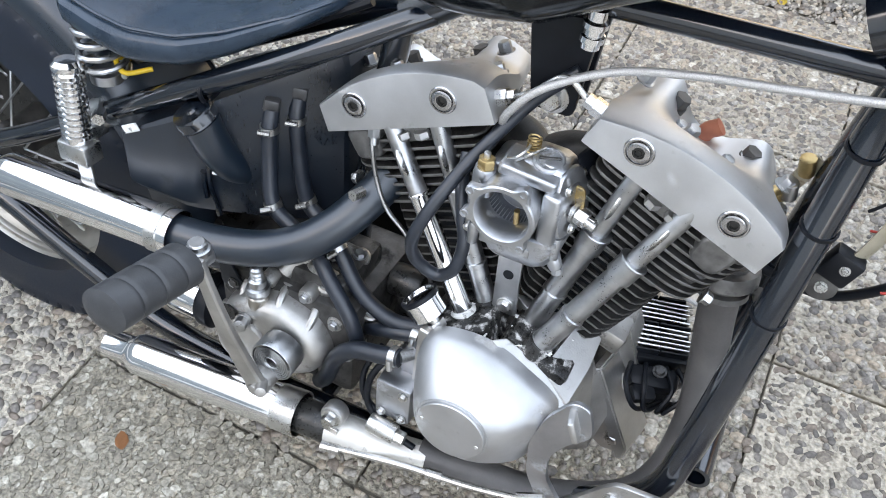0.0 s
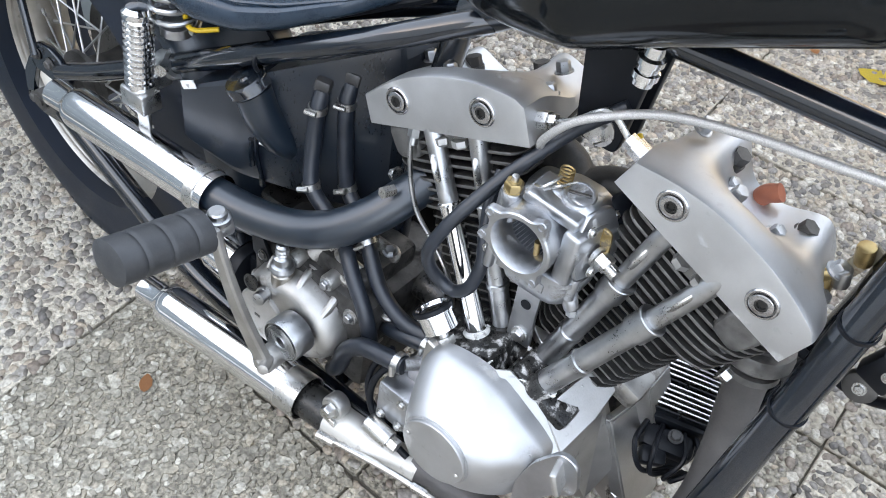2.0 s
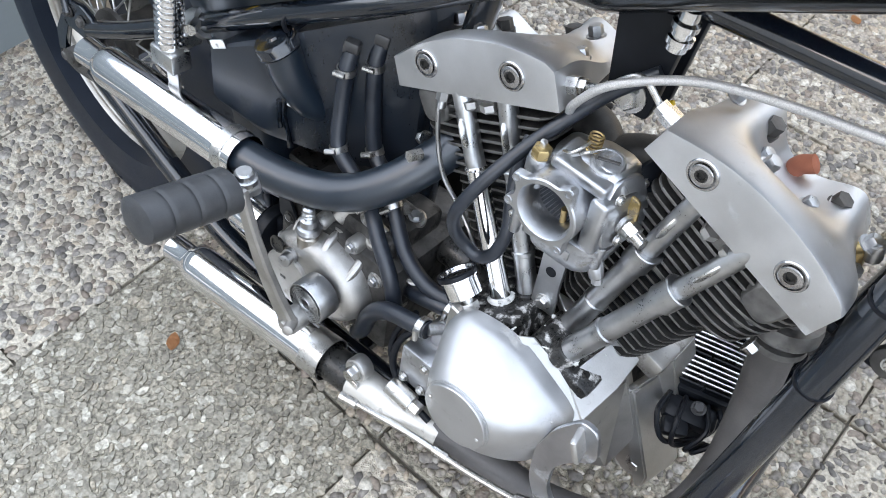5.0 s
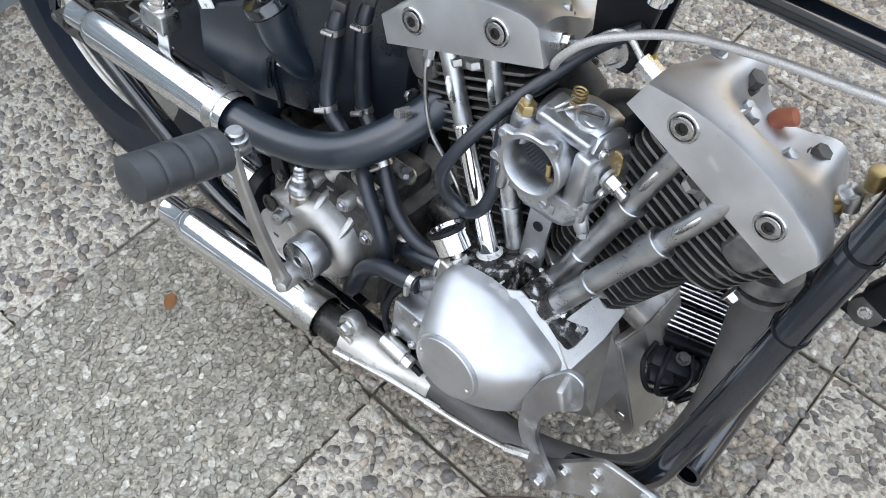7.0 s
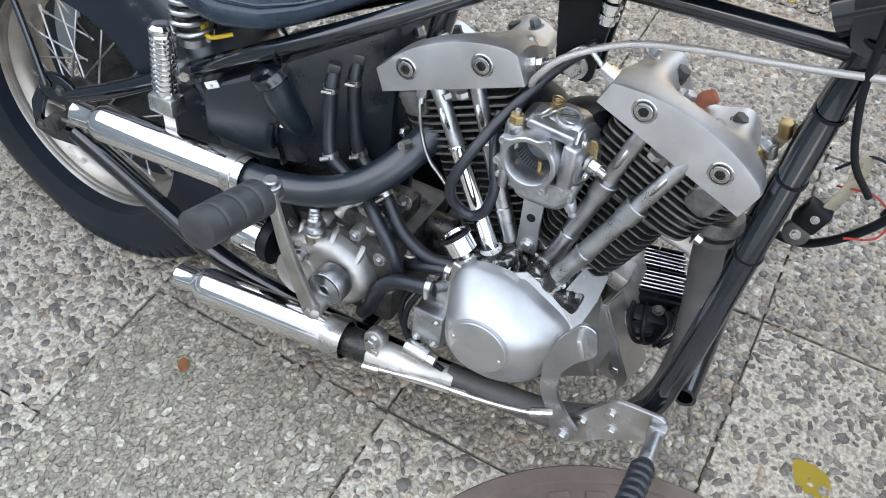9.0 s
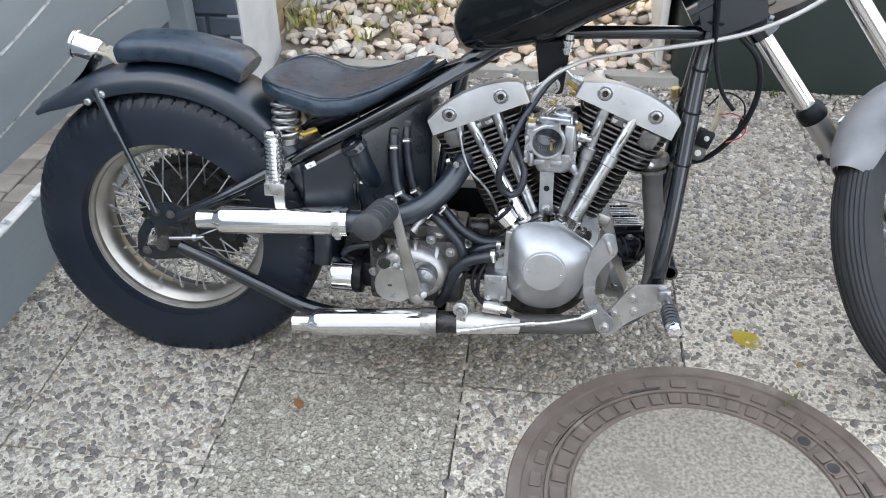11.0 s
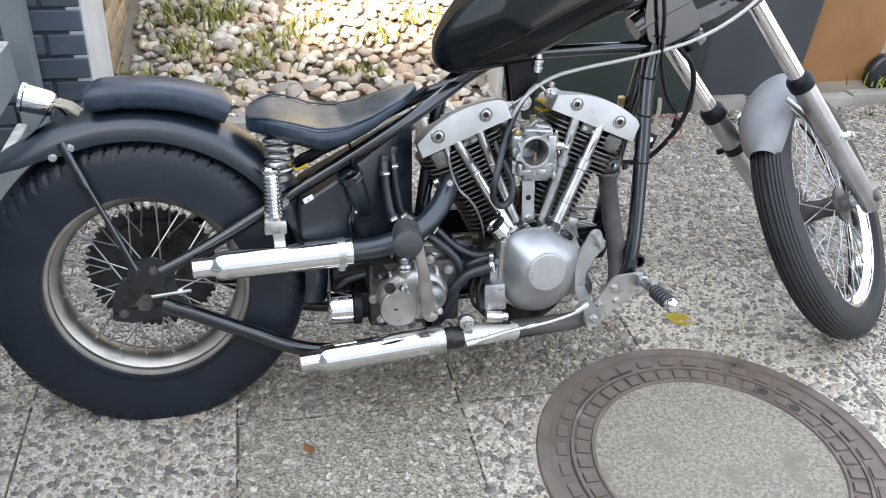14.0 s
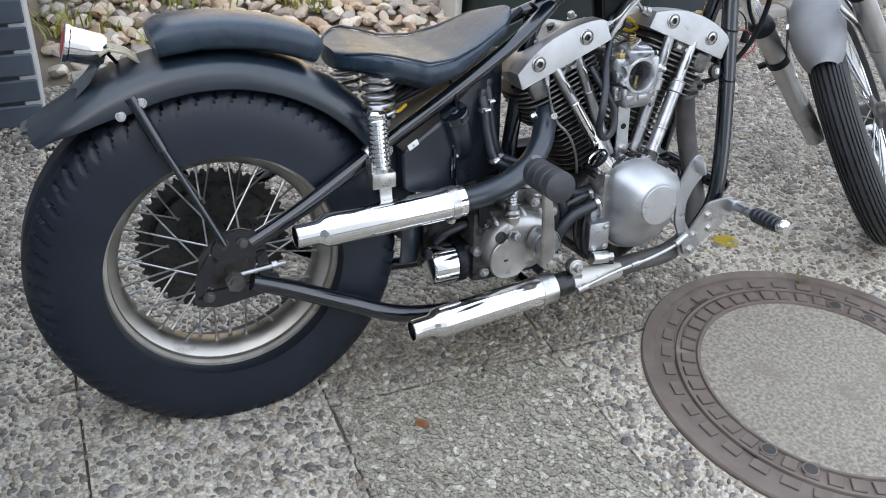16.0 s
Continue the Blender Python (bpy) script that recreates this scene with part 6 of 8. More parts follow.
for pts, r_ in (([(0.552, -0.09, 0.352), (0.585, -0.1, 0.372), (0.612, -0.096, 0.362), (0.63, -0.085, 0.345)], 0.0085), ([(0.545, -0.11, 0.352), (0.572, -0.085, 0.385), (0.6, -0.06, 0.4)], 0.0115), ([(0.5, -0.1, 0.348), (0.56, -0.06, 0.375), (0.62, -0.05, 0.37)], 0.009)):
    bm = B()
    tube(bm, pts, r_, seg=12, flat=0.6)
    part("linkage", bm, "dirtycast", gear)
for k, (bx, by, bz) in enumerate(((0.59, -0.07, 0.362), (0.616, -0.05, 0.366), (0.6, -0.1, 0.35), (0.55, -0.06, 0.362), (0.654, -0.085, 0.318))):
    bm = B()
    lathe(bm, [(0.0135, 0), (0.0135, 0.008), (0.011, 0.01), (0.0085, 0.01)], (bx, by, bz - 0.004), (0.15, -0.25, 1), 18)
    cs = part("cover_lug", bm, "dirtycast", gear)
    bolt(cs, (bx + 0.001, by - 0.002, bz + 0.006), (0.15, -0.25, 1), 0.0068, 0.007, "steel")
bm = B()
plate(bm, rounded([(0.458, 0.375), (0.47, 0.37), (0.494, 0.322), (0.484, 0.308), (0.462, 0.315)], 0.005), -0.128, 0.004, 0.0008)
tb_ = part("cable_tab", bm, "black", gear)
bolt(tb_, (0.481, -0.132, 0.322), (0, -1, 0), 0.006, 0.004, "greasy")
KP = Vector((0.567, -0.186, 0.28))
bm = B()
lathe(bm, [(0.0255, 0.022), (0.028, 0.022), (0.0288, 0.018), (0.0288, -0.006), (0.028, -0.0075), (0.0268, -0.0075), (0.0262, -0.003), (0.0003, -0.002)], KP + Vector((0.01, 0, 0.005)), (0, 1, 0), 44)
ks = part("kick_spring_cup", bm, "steel", bike)
bm = B()
pts = [KP + Vector((0.01 + r * math.cos(a), -0.005, 0.005 + r * math.sin(a))) for a, r in ((2 * math.pi * k / 24, 0.007 + 0.018 * k / 168) for k in range(169))]
tube(bm, [p_ + Vector((0, -0.002, 0)) for p_ in pts], 0.0011, seg=6, smooth=False)
part("clock_spring", bm, "steel", ks)
bm = B()
loops = []
for t in (0, 0.02, 0.06, 0.15, 0.3, 0.5, 0.7, 0.85, 0.94, 0.98, 1.0):
    c_ = Vector((0.568, -0.21, 0.254)).lerp(Vector((0.53, -0.243, 0.47)), t) + Vector((0, -0.006 * math.sin(math.pi * t), 0))
    w_ = (0.0155 - 0.0075 * min(1, t * 1.15)) * (0.75 if t in (0, 1.0) else 1)
    h_ = 0.0058 - 0.0012 * t
    loops.append([c_ + Vector((x_ * w_, y_ * h_, x_ * w_ * 0.17)) for x_, y_ in ((-0.8, -1), (-0.4, -1.15), (0.4, -1.15), (0.8, -1), (1, -0.5), (1, 0.5), (0.8, 1), (-0.8, 1), (-1, 0.5), (-1, -0.5))])
rings(bm, loops)
kick = part("kick_lever", bm, "kickcast", bike, "worn flat steel kick start lever", angle=30)
bm = B()
cyl(bm, (0.569, -0.185, 0.258), (0.569, -0.2185, 0.258), 0.0158, seg=24, bevel=0.003)
cyl(bm, (0.569, -0.218, 0.258), (0.569, -0.223, 0.258), 0.0085, seg=6, bevel=0.001)
cyl(bm, (0.572, -0.205, 0.264), (0.586, -0.23, 0.272), 0.0072, seg=14, bevel=0.001)
part("lever_boss", bm, "kickcast", kick)
bm = B()
cyl(bm, (0.514, -0.243, 0.456), (0.519, -0.214, 0.456), 0.0135, seg=20, bevel=0.002)
lathe(bm, [(0.014, 0), (0.014, 0.006), (0.012, 0.007), (0.0105, 0.007), (0.0105, 0.013), (0.0085, 0.015)], (0.5195, -0.228, 0.466), (-0.06, -0.05, 1), 20)
part("pedal_hinge", bm, "steel", kick)
bm = B()
loops = []
pa, pb = Vector((0.513, -0.24, 0.458)), Vector((0.498, -0.352, 0.47))
pd = (pb - pa).normalized()
px_ = Vector((1, 0, 0.1)).normalized()
pz_ = px_.cross(pd).normalized()
for i in range(41):
    t = i / 40
    groove = 0.0016 if i % 10 == 9 else 0.0
    k = min(1, (min(t, 1 - t) * 40 + 0.6) / 2.4) ** 0.5
    loops.append([pa.lerp(pb, t) + (px_ * math.cos(a) * (0.0275 - groove) + pz_ * math.sin(a) * (0.0258 - groove)) * k for a in (2 * math.pi * q / 28 for q in range(28))])
rings(bm, loops)
pedal = part("kick_pedal", bm, "pedal_rubber", kick, "grooved black rubber kick pedal")
# oil filter
bm = B()
lathe(bm, [(0.03, 0), (0.034, 0.001), (0.0365, 0.004), (0.037, 0.008), (0.037, 0.05), (0.034, 0.052)], (0.366, -0.108, 0.241), (1, 0, 0), 44)
flt = part("oil_filter", bm, "chrome", bike, "chrome oil filter can on a black mount")
bm = B()
cyl(bm, (0.418, -0.108, 0.241), (0.436, -0.108, 0.241), 0.0385, seg=36, bevel=0.002)
box(bm, (0.035, 0.06, 0.055), pose(0.447, -0.085, 0.247), 0.005)
part("filter_mount", bm, "black", flt)
hose([(0.39, -0.09, 0.28), (0.405, -0.1, 0.3), (0.44, -0.1, 0.31), (0.48, -0.09, 0.315), (0.52, -0.07, 0.34)], 0.0085)
bm = B()
box(bm, (0.14, 0.1, 0.12), pose(0.45, 0.0, 0.26), 0.01)
box(bm, (0.1, 0.03, 0.012), pose(0.43, -0.07, 0.205), 0.003)
part("gearbox_mount", bm, "greasy", bike)
# added block filling the black gap, its shade given by the near-black colour
bm = B()
box(bm, (0.075, 0.09, 0.09), pose(0.7, 0.0, 0.295), 0.012)
cyl(bm, (0.655, -0.03, 0.335), (0.7, -0.03, 0.335), 0.022, seg=24, bevel=0.004)
bmx = part("shade_block", bm, "greasy", bike)
for bx, by, bz in ((0.68, -0.045, 0.32), (0.715, -0.045, 0.3)):
    bolt(bmx, (bx, by, bz), (0, -1, 0.2), 0.007, 0.007, "grimy")

# rear foot peg standing on the frame rail
bm = B()
prof = [(0.0135, 0)]
for k in range(11):
    h = 0.008 + k * 0.0085
    prof += [(0.014, h), (0.0184, h + 0.0012), (0.0184, h + 0.0056), (0.014, h + 0.0068)]
prof += [(0.0185, 0.103), (0.0192, 0.106), (0.0192, 0.111), (0.014, 0.116), (0.0005, 0.117)]
lathe(bm, [(r, h * 0.93) for r, h in prof], (0.266, -0.137, 0.458), (-0.03, 0.12, 1), 32)
peg = part("passenger_peg", bm, "chrome", bike, "chrome ribbed folding foot peg", angle=30)
bm = B()
box(bm, (0.044, 0.03, 0.028), pose(0.266, -0.137, 0.447, 0, 0, 0), 0.003)
box(bm, (0.012, 0.03, 0.034), pose(0.252, -0.128, 0.462), 0.002)
part("peg_clevis", bm, "zinc", peg)
bm = B()
lathe(bm, [(0.0137, -0.013), (0.02, -0.013), (0.02, 0.013), (0.0137, 0.013)], (0.27, -0.09, 0.478), (0.86, 0.06, 0.5), 26, closed=True)
cyl(bm, (0.278, -0.104, 0.488), (0.29, -0.122, 0.49), 0.008, seg=6)
box(bm, (0.02, 0.04, 0.02), pose(0.268, -0.116, 0.464), 0.003)
part("peg_clamp", bm, "zinc", peg)
bm = B()
plate(bm, rounded([(0.258, 0.45), (0.282, 0.445), (0.284, 0.405), (0.262, 0.402)], 0.004), -0.138, 0.004, 0.0006)
part("muffler_hanger", bm, "zinc", bike)

# forward brake pedal, plate and peg
bm = B()
plate(bm, rounded([(0.936, 0.19), (0.94, 0.168), (0.962, 0.152), (0.982, 0.17), (1.0, 0.19), (1.078, 0.243), (1.082, 0.27), (1.068, 0.285), (1.008, 0.28), (0.995, 0.268), (0.965, 0.222)], 0.01), -0.138, 0.007, 0.0012)
bp_ = part("control_plate", bm, "cast", bike, "alloy forward control plate")
for bx, bz in ((0.972, 0.212), (1.005, 0.252), (1.012, 0.22)):
    bolt(bp_, (bx, -0.145, bz), (0, -1, 0), 0.007, 0.007)
bm = B()
cyl(bm, (1.067, -0.13, 0.266), (1.069, -0.21, 0.268), 0.0105, seg=16, bevel=0.002)
box(bm, (0.024, 0.02, 0.026), pose(1.067, -0.15, 0.266), 0.003)
prof = [(0.011, 0)]
for k in range(5):
    h = 0.008 + k * 0.013
    prof += [(0.0155, h), (0.0165, h + 0.003), (0.0165, h + 0.008), (0.0135, h + 0.0105)]
part("peg_stem", bm, "steel", bp_)
bm = B()
lathe(bm, prof + [(0.0155, 0.076), (0.012, 0.078)], (1.069, -0.208, 0.268), (0.0, -1, 0.05), 24)
part("peg_rubber", bm, "hose", bp_, "ribbed black rubber peg")
bm = B()
lathe(bm, [(0.0145, 0), (0.0165, 0.004), (0.0165, 0.012), (0.012, 0.02), (0.0005, 0.022)], (1.069, -0.286, 0.272), (0.0, -1, 0.05), 24)
part("peg_end", bm, "chrome", bp_)
bm = B()
plate(bm, rounded([(0.94, 0.172), (0.965, 0.172), (0.975, 0.2), (0.95, 0.225), (0.928, 0.26), (0.926, 0.3), (0.94, 0.33), (0.966, 0.36), (0.955, 0.4), (0.935, 0.402), (0.912, 0.36), (0.9, 0.31), (0.905, 0.255), (0.925, 0.215)], 0.012), -0.155, 0.007, 0.001)
bp2 = part("brake_pedal", bm, "carb", bike, "flat alloy brake pedal arm")
bm = B()
box(bm, (0.008, 0.026, 0.032), pose(0.944, -0.17, 0.378, 0, -20, 12), 0.003)
part("pedal_pad", bm, "cast", bp2)
bolt(bp2, (0.953, -0.162, 0.187), (0, -1, 0), 0.008, 0.009)

# ---- front end, steered to the left ----
FC = Vector((1.682, 0.09, 0.317))
TURN = Matrix.Rotation(STEER, 3, AX)


def fk(s, lat=0.0, fwd=0.0):
    """A point of the fork: s up along the legs from the axle, lat to the right, fwd ahead."""
    return FC + TURN @ (AX * s + Vector((0, -lat, 0)) + Vector((math.cos(RAKE), 0, math.sin(RAKE))) * fwd)


RIGHT = TURN @ Vector((0, -1, 0))
front_wheel = new("front_wheel")
front_wheel.parent = bike
bm = B()
prof = []
for i in range(61):
    a = math.pi * i / 60
    ca, sa = math.cos(a), math.sin(a)
    r = 0.272 + 0.074 * max(sa, 0) ** 0.62
    w = 0.043 * abs(ca) ** 0.8 * (1 if ca > 0 else -1)
    if 12 <= i <= 48 and i % 4 == 0:
        r -= 0.0055
    prof.append((r, w))
prof += [(0.268, -0.03), (0.268, 0.03)]
lathe(bm, prof, FC, RIGHT, 128, closed=True)
part("tyre", bm, "rubber_dusty", front_wheel, "dusty ribbed narrow front tyre", angle=60)
bm = B()
fr = [(r + 0.064, h * 0.64) for r, h in rim]
lathe(bm, fr, FC, RIGHT, 96, closed=True)
part("rim", bm, "chrome", front_wheel, "bright narrow front rim")
bm = B()
lathe(bm, [(0.015, -0.075), (0.03, -0.07), (0.06, -0.06), (0.072, -0.056), (0.072, -0.05), (0.03, -0.045), (0.024, 0), (0.028, 0.04), (0.045, 0.045), (0.045, 0.052), (0.024, 0.058), (0.02, 0.075)], FC, RIGHT, 36)
part("hub", bm, "hub", front_wheel)
wheel_spokes(front_wheel, FC, TURN, 0.036, 0.045, 0.246, 40, 0.0018)
bm = B()
cyl(bm, FC - RIGHT * 0.125, FC + RIGHT * 0.14, 0.009, seg=14)
cyl(bm, FC + RIGHT * 0.05, FC + RIGHT * 0.1, 0.014, seg=16)
part("axle", bm, "steel", front_wheel)
bm = B()
lathe(bm, [(0.1, -0.068), (0.1, -0.073), (0.05, -0.073), (0.05, -0.068)], FC, RIGHT, 40, closed=True)
part("brake_disc", bm, "steel", front_wheel)
for lat in (0.112, -0.112):
    bm = B()
    lathe(bm, [(0.02, -0.035), (0.0235, -0.03), (0.0245, 0.0), (0.025, 0.03), (0.0262, 0.06), (0.0262, 0.375), (0.022, 0.38)], fk(0, lat), TURN @ AX, 30)
    leg_ = part("fork_slider", bm, "fork", bike, "scuffed alloy fork slider")
    bm = B()
    lathe(bm, [(0.024, 0), (0.029, 0.001), (0.0305, 0.006), (0.0305, 0.026), (0.027, 0.034), (0.0225, 0.038)], fk(0.37, lat), TURN @ AX, 30)
    part("dust_seal", bm, "black", leg_)
    bm = B()
    cyl(bm, fk(0.36, lat), fk(0.80, lat), 0.0198, seg=26)
    part("fork_tube", bm, "chrome", leg_, "chrome fork stanchion")
    bm = B()
    cyl(bm, fk(0.0, lat, 0.0) + RIGHT * -0.02, fk(0.0, lat, 0.0) + RIGHT * 0.03, 0.016, seg=20, bevel=0.002)
    box(bm, (0.03, 0.04, 0.03), Matrix.Translation(fk(-0.02, lat)) @ (TURN @ Euler((0, -RAKE, 0)).to_matrix()).to_4x4(), 0.004)
    part("axle_clamp", bm, "hub", leg_)
    bm = B()
    lathe(bm, [(0.0265, -0.01), (0.0288, -0.01), (0.0288, 0.01), (0.0265, 0.01)], fk(0.27 if lat < 0 else 0.2, lat), TURN @ AX, 26, closed=True)
    cyl(bm, fk(0.27 if lat < 0 else 0.2, lat) - RIGHT * 0.028 * (1 if lat < 0 else -1), fk(0.27 if lat < 0 else 0.2, lat, -0.0) - RIGHT * 0.048 * (1 if lat < 0 else -1), 0.008, seg=12)
    part("fork_band", bm, "black" if lat < 0 else "fork", leg_)
for s_, nm, mt in ((0.63, "lower_yoke", "greysteel"), (0.79, "upper_yoke", "polished")):
    bm = B()
    mt4 = Matrix.Translation(fk(s_)) @ (TURN @ Euler((0, -RAKE, 0)).to_matrix()).to_4x4()
    prism(bm, rounded([(-0.055, -0.05), (-0.055, 0.05), (-0.022, 0.142), (0.028, 0.142), (0.028, -0.142), (-0.022, -0.142)], 0.018), 0.022, mt4, 0.003)
    for lat in (0.112, -0.112):
        lathe(bm, [(0.0205, 0), (0.031, 0), (0.031, 0.03), (0.0205, 0.03)], fk(s_ - 0.003, lat), TURN @ AX, 26, closed=True)
    yk = part(nm, bm, mt, bike, "drilled steel fork yoke")
    # solid black plugs paint the dark of the drilled holes
    for q in (0.05, 0.075, -0.05, -0.075):
        bm = B()
        lathe(bm, [(0.0085, -0.001), (0.0085, 0.0255), (0.007, 0.026), (0.0005, 0.026)], fk(s_ - 0.002, q, 0.0), TURN @ AX, 16)
        part("bore", bm, "black", yk)
    bolt(yk, fk(s_ + 0.01, 0.145), RIGHT, 0.008, 0.012, "chrome")
    bolt(yk, fk(s_ + 0.012, 0.06, 0.035), TURN @ Vector((math.cos(RAKE), 0, math.sin(RAKE))), 0.008, 0.012, "chrome")
# front fender over the rear upper part of the wheel
bm = B()
loops = []
for i in range(29):
    t = i / 28
    a = radians(153 - 57 * t)
    k = math.sin(math.pi * min(1, (t * 0.93 + 0.035))) ** 0.35
    lp = []
    for side, off in ((1, 0.0), (-1, -0.003)):
        for q in (range(15) if side == 1 else range(14, -1, -1)):
            b = math.pi * q / 14
            w = 0.067 * k * math.cos(b)
            d = 0.052 * math.sin(b) ** 0.8 - 0.045 + off
            lp.append(FC + TURN @ (Matrix.Rotation(RAKE - radians(39), 3, "Y") @ Vector((math.cos(a) * (0.365 + d), -w, math.sin(a) * (0.365 + d)))))
    loops.append(lp)
rings(bm, loops)
ff = part("front_fender", bm, "greyfend", bike, "bare grey stubby front fender")
for sgn in (1, -1):
    for ang in (128, 112):
        bm = B()
        a = radians(ang)
        pf = FC + TURN @ Vector((math.cos(a) * 0.352, -sgn * 0.06, math.sin(a) * 0.352))
        q_ = fk(0.205, sgn * 0.09)
        tube(bm, [pf, pf.lerp(q_, 0.5) + RIGHT * sgn * 0.008, q_], 0.0125, seg=12, flat=0.3)
        part("fender_stay", bm, "fork", ff)
    bm = B()
    cyl(bm, fk(0.205, sgn * 0.085, 0.0), fk(0.2, sgn * 0.155, -0.0), 0.011, seg=16, bevel=0.002)
    part("stay_bolt", bm, "chrome", ff)
# handlebar
bm = B()
tube(bm, [(0.735, 0.372, 0.775), (0.82, 0.37, 0.835), (0.92, 0.35, 0.92), (1.0, 0.27, 1.01), (1.07, 0.13, 1.04), (1.12, 0.03, 1.0), (1.2, -0.05, 0.99), (1.31, -0.13, 1.05), (1.36, -0.26, 1.07), (1.3, -0.38, 1.03), (1.2, -0.46, 0.98)], 0.0125, seg=18)
hb = part("handlebar", bm, "chrome", bike, "chrome handlebar turned to the left")
bm = B()
cyl(bm, (0.728, 0.372, 0.77), (0.815, 0.37, 0.832), 0.0175, seg=24, bevel=0.003)
part("grip", bm, "hose", hb, "black rubber grip")
bm = B()
cyl(bm, (1.195, -0.463, 0.978), (1.29, -0.39, 1.025), 0.0175, seg=24, bevel=0.003)
part("grip", bm, "hose", hb, "black rubber grip")
bm = B()
tube(bm, [(0.52, 0.1, 0.15), (0.54, 0.2, 0.06), (0.56, 0.27, -0.03)], 0.011, seg=12)
box(bm, (0.06, 0.05, 0.008), pose(0.56, 0.275, -0.046, LEAN_DEG, 0, 0), 0.002)
part("side_stand", bm, "paint", bike)

# ---- surroundings ----
rng = np.random.default_rng(7)


def flat_thing(name, label, category, bm, material, kind="", smooth=True):
    ob = new(name, mesh_of(name, bm, material, smooth))
    return tagged(ob, label, category, kind=kind)


def blob_mesh(name, seed, material, sq=(1, 0.7, 0.5), sub=2):
    """A rounded irregular stone of unit size."""
    bm = B()
    bmesh.ops.create_icosphere(bm, subdivisions=sub, radius=0.5)
    off = Vector((seed * 3.7, seed * 1.3, seed * 7.1))
    cuts = [(Vector(np.random.default_rng(seed * 10 + k).normal(size=3)).normalized(), 0.25 + 0.14 * ((seed + k) % 3) / 2) for k in range(9)]
    for v in bm.verts:
        p = v.co.copy()
        for nrm, d in cuts:
            e = p.dot(nrm) - d
            if e > 0:
                p -= nrm * e * 0.85
        p *= 1 + 0.16 * noise.noise(p * 2.5 + off)
        v.co = Vector((p.x * sq[0], p.y * sq[1], p.z * sq[2]))
    return mesh_of(name, bm, material, angle=32)


bm = B()
vs = [bm.verts.new(p) for p in ((-400, -400, -0.009), (400, -400, -0.009), (400, 400, -0.009), (-400, 400, -0.009))]
bm.faces.new(vs)
flat_thing("ground", "dark soil under the paving reaching to the horizon", "ground", bm, "soil", "structure")

# manhole, round iron frame with concrete lid
MH = Vector((1.058, -0.315, 0))
cover = thing("manhole_cover", "round rusty iron manhole frame with concrete filled lid", "manhole cover", Matrix.Translation(MH))
bm = B()
lathe(bm, [(0.393, -0.05), (0.393, 0.006), (0.39, 0.0095), (0.366, 0.0095), (0.364, 0.0042), (0.325, 0.0042), (0.322, 0.0055), (0.322, -0.05)], (0, 0, 0), (0, 0, 1), 128, closed=True)
part("outer_ring", bm, "iron", cover, "rusty cast iron ring")
bm = B()
lathe(bm, [(0.3195, -0.05), (0.3195, 0.0055), (0.3175, 0.0095), (0.311, 0.0095), (0.31, 0.004), (0.274, 0.004), (0.272, 0.0095), (0.267, 0.0095), (0.264, 0.004), (0.264, -0.05)], (0, 0, 0), (0, 0, 1), 128, closed=True)
lid = part("lid_ring", bm, "iron", cover, "ribbed cast iron lid rim")
bm = B()
lathe(bm, [(0.2645, -0.05), (0.2645, 0.0045), (0.25, 0.0055), (0.1, 0.0065), (0.0005, 0.0065)], (0, 0, 0), (0, 0, 1), 96)
part("lid_infill", bm, "infill", cover, "worn grey concrete infill")
for deg, rr_ in ((106, 0.322), (112, 0.321), (14, 0.322), (4, 0.322), (-60, 0.322), (200, 0.321)):
    bm = B()
    a = radians(deg)
    box(bm, (0.006, 0.034, 0.004), pose(rr_ * math.cos(a), rr_ * math.sin(a), 0.0098, 0, 0, deg), 0.0012, 1)
    part("slot", bm, "iron_dark", cover)
tooth = None
for k in range(44):
    a = 2 * math.pi * k / 44
    if tooth is None:
        bm = B()
        box(bm, (0.03, 0.027, 0.012), None, 0.0015, 1)
        tooth = mesh_of("rib", bm, "iron", angle=30)
    ob = new("rib", tooth)
    ob.parent = cover
    ob.matrix_basis = pose(0.292 * math.cos(a), 0.292 * math.sin(a), 0.0035, 0, 0, math.degrees(a))
for k in range(36):
    a = 2 * math.pi * (k + 0.5) / 36
    ob = new("rib", tooth)
    ob.parent = cover
    ob.matrix_basis = pose(0.338 * math.cos(a), 0.338 * math.sin(a), 0.0045, 0, 0, math.degrees(a)) @ Matrix.Diagonal((0.75, 1.3, 0.7, 1))
for deg in (42, 26, 204, 220):
    a = radians(deg)
    at = (0.287 * math.cos(a), 0.287 * math.sin(a), 0.0085)
    bm = B()
    lathe(bm, [(0.0165, 0), (0.0165, 0.0024), (0.013, 0.003), (0.0125, 0.0015)], at, (0, 0, 1), 20)
    rim_ = part("lifting_eye", bm, "iron", cover)
    bm = B()
    lathe(bm, [(0.0132, 0), (0.0132, 0.0034), (0.006, 0.0036), (0.0005, 0.0036)], at, (0, 0, 1), 20)
    part("eye_plug", bm, "iron_dark", rim_, "dark oily plug")

# painted brick wall with a rendered corner and a tan flank
def brick_mesh(name, size, material, k):
    bm = B()
    box(bm, size, None, 0.004, 1)
    for v in bm.verts:
        v.co += Vector(noise.noise_vector(v.co * 40 + Vector((k * 5, 0, 0)))) * 0.0012
    return mesh_of(name, bm, material, angle=30)


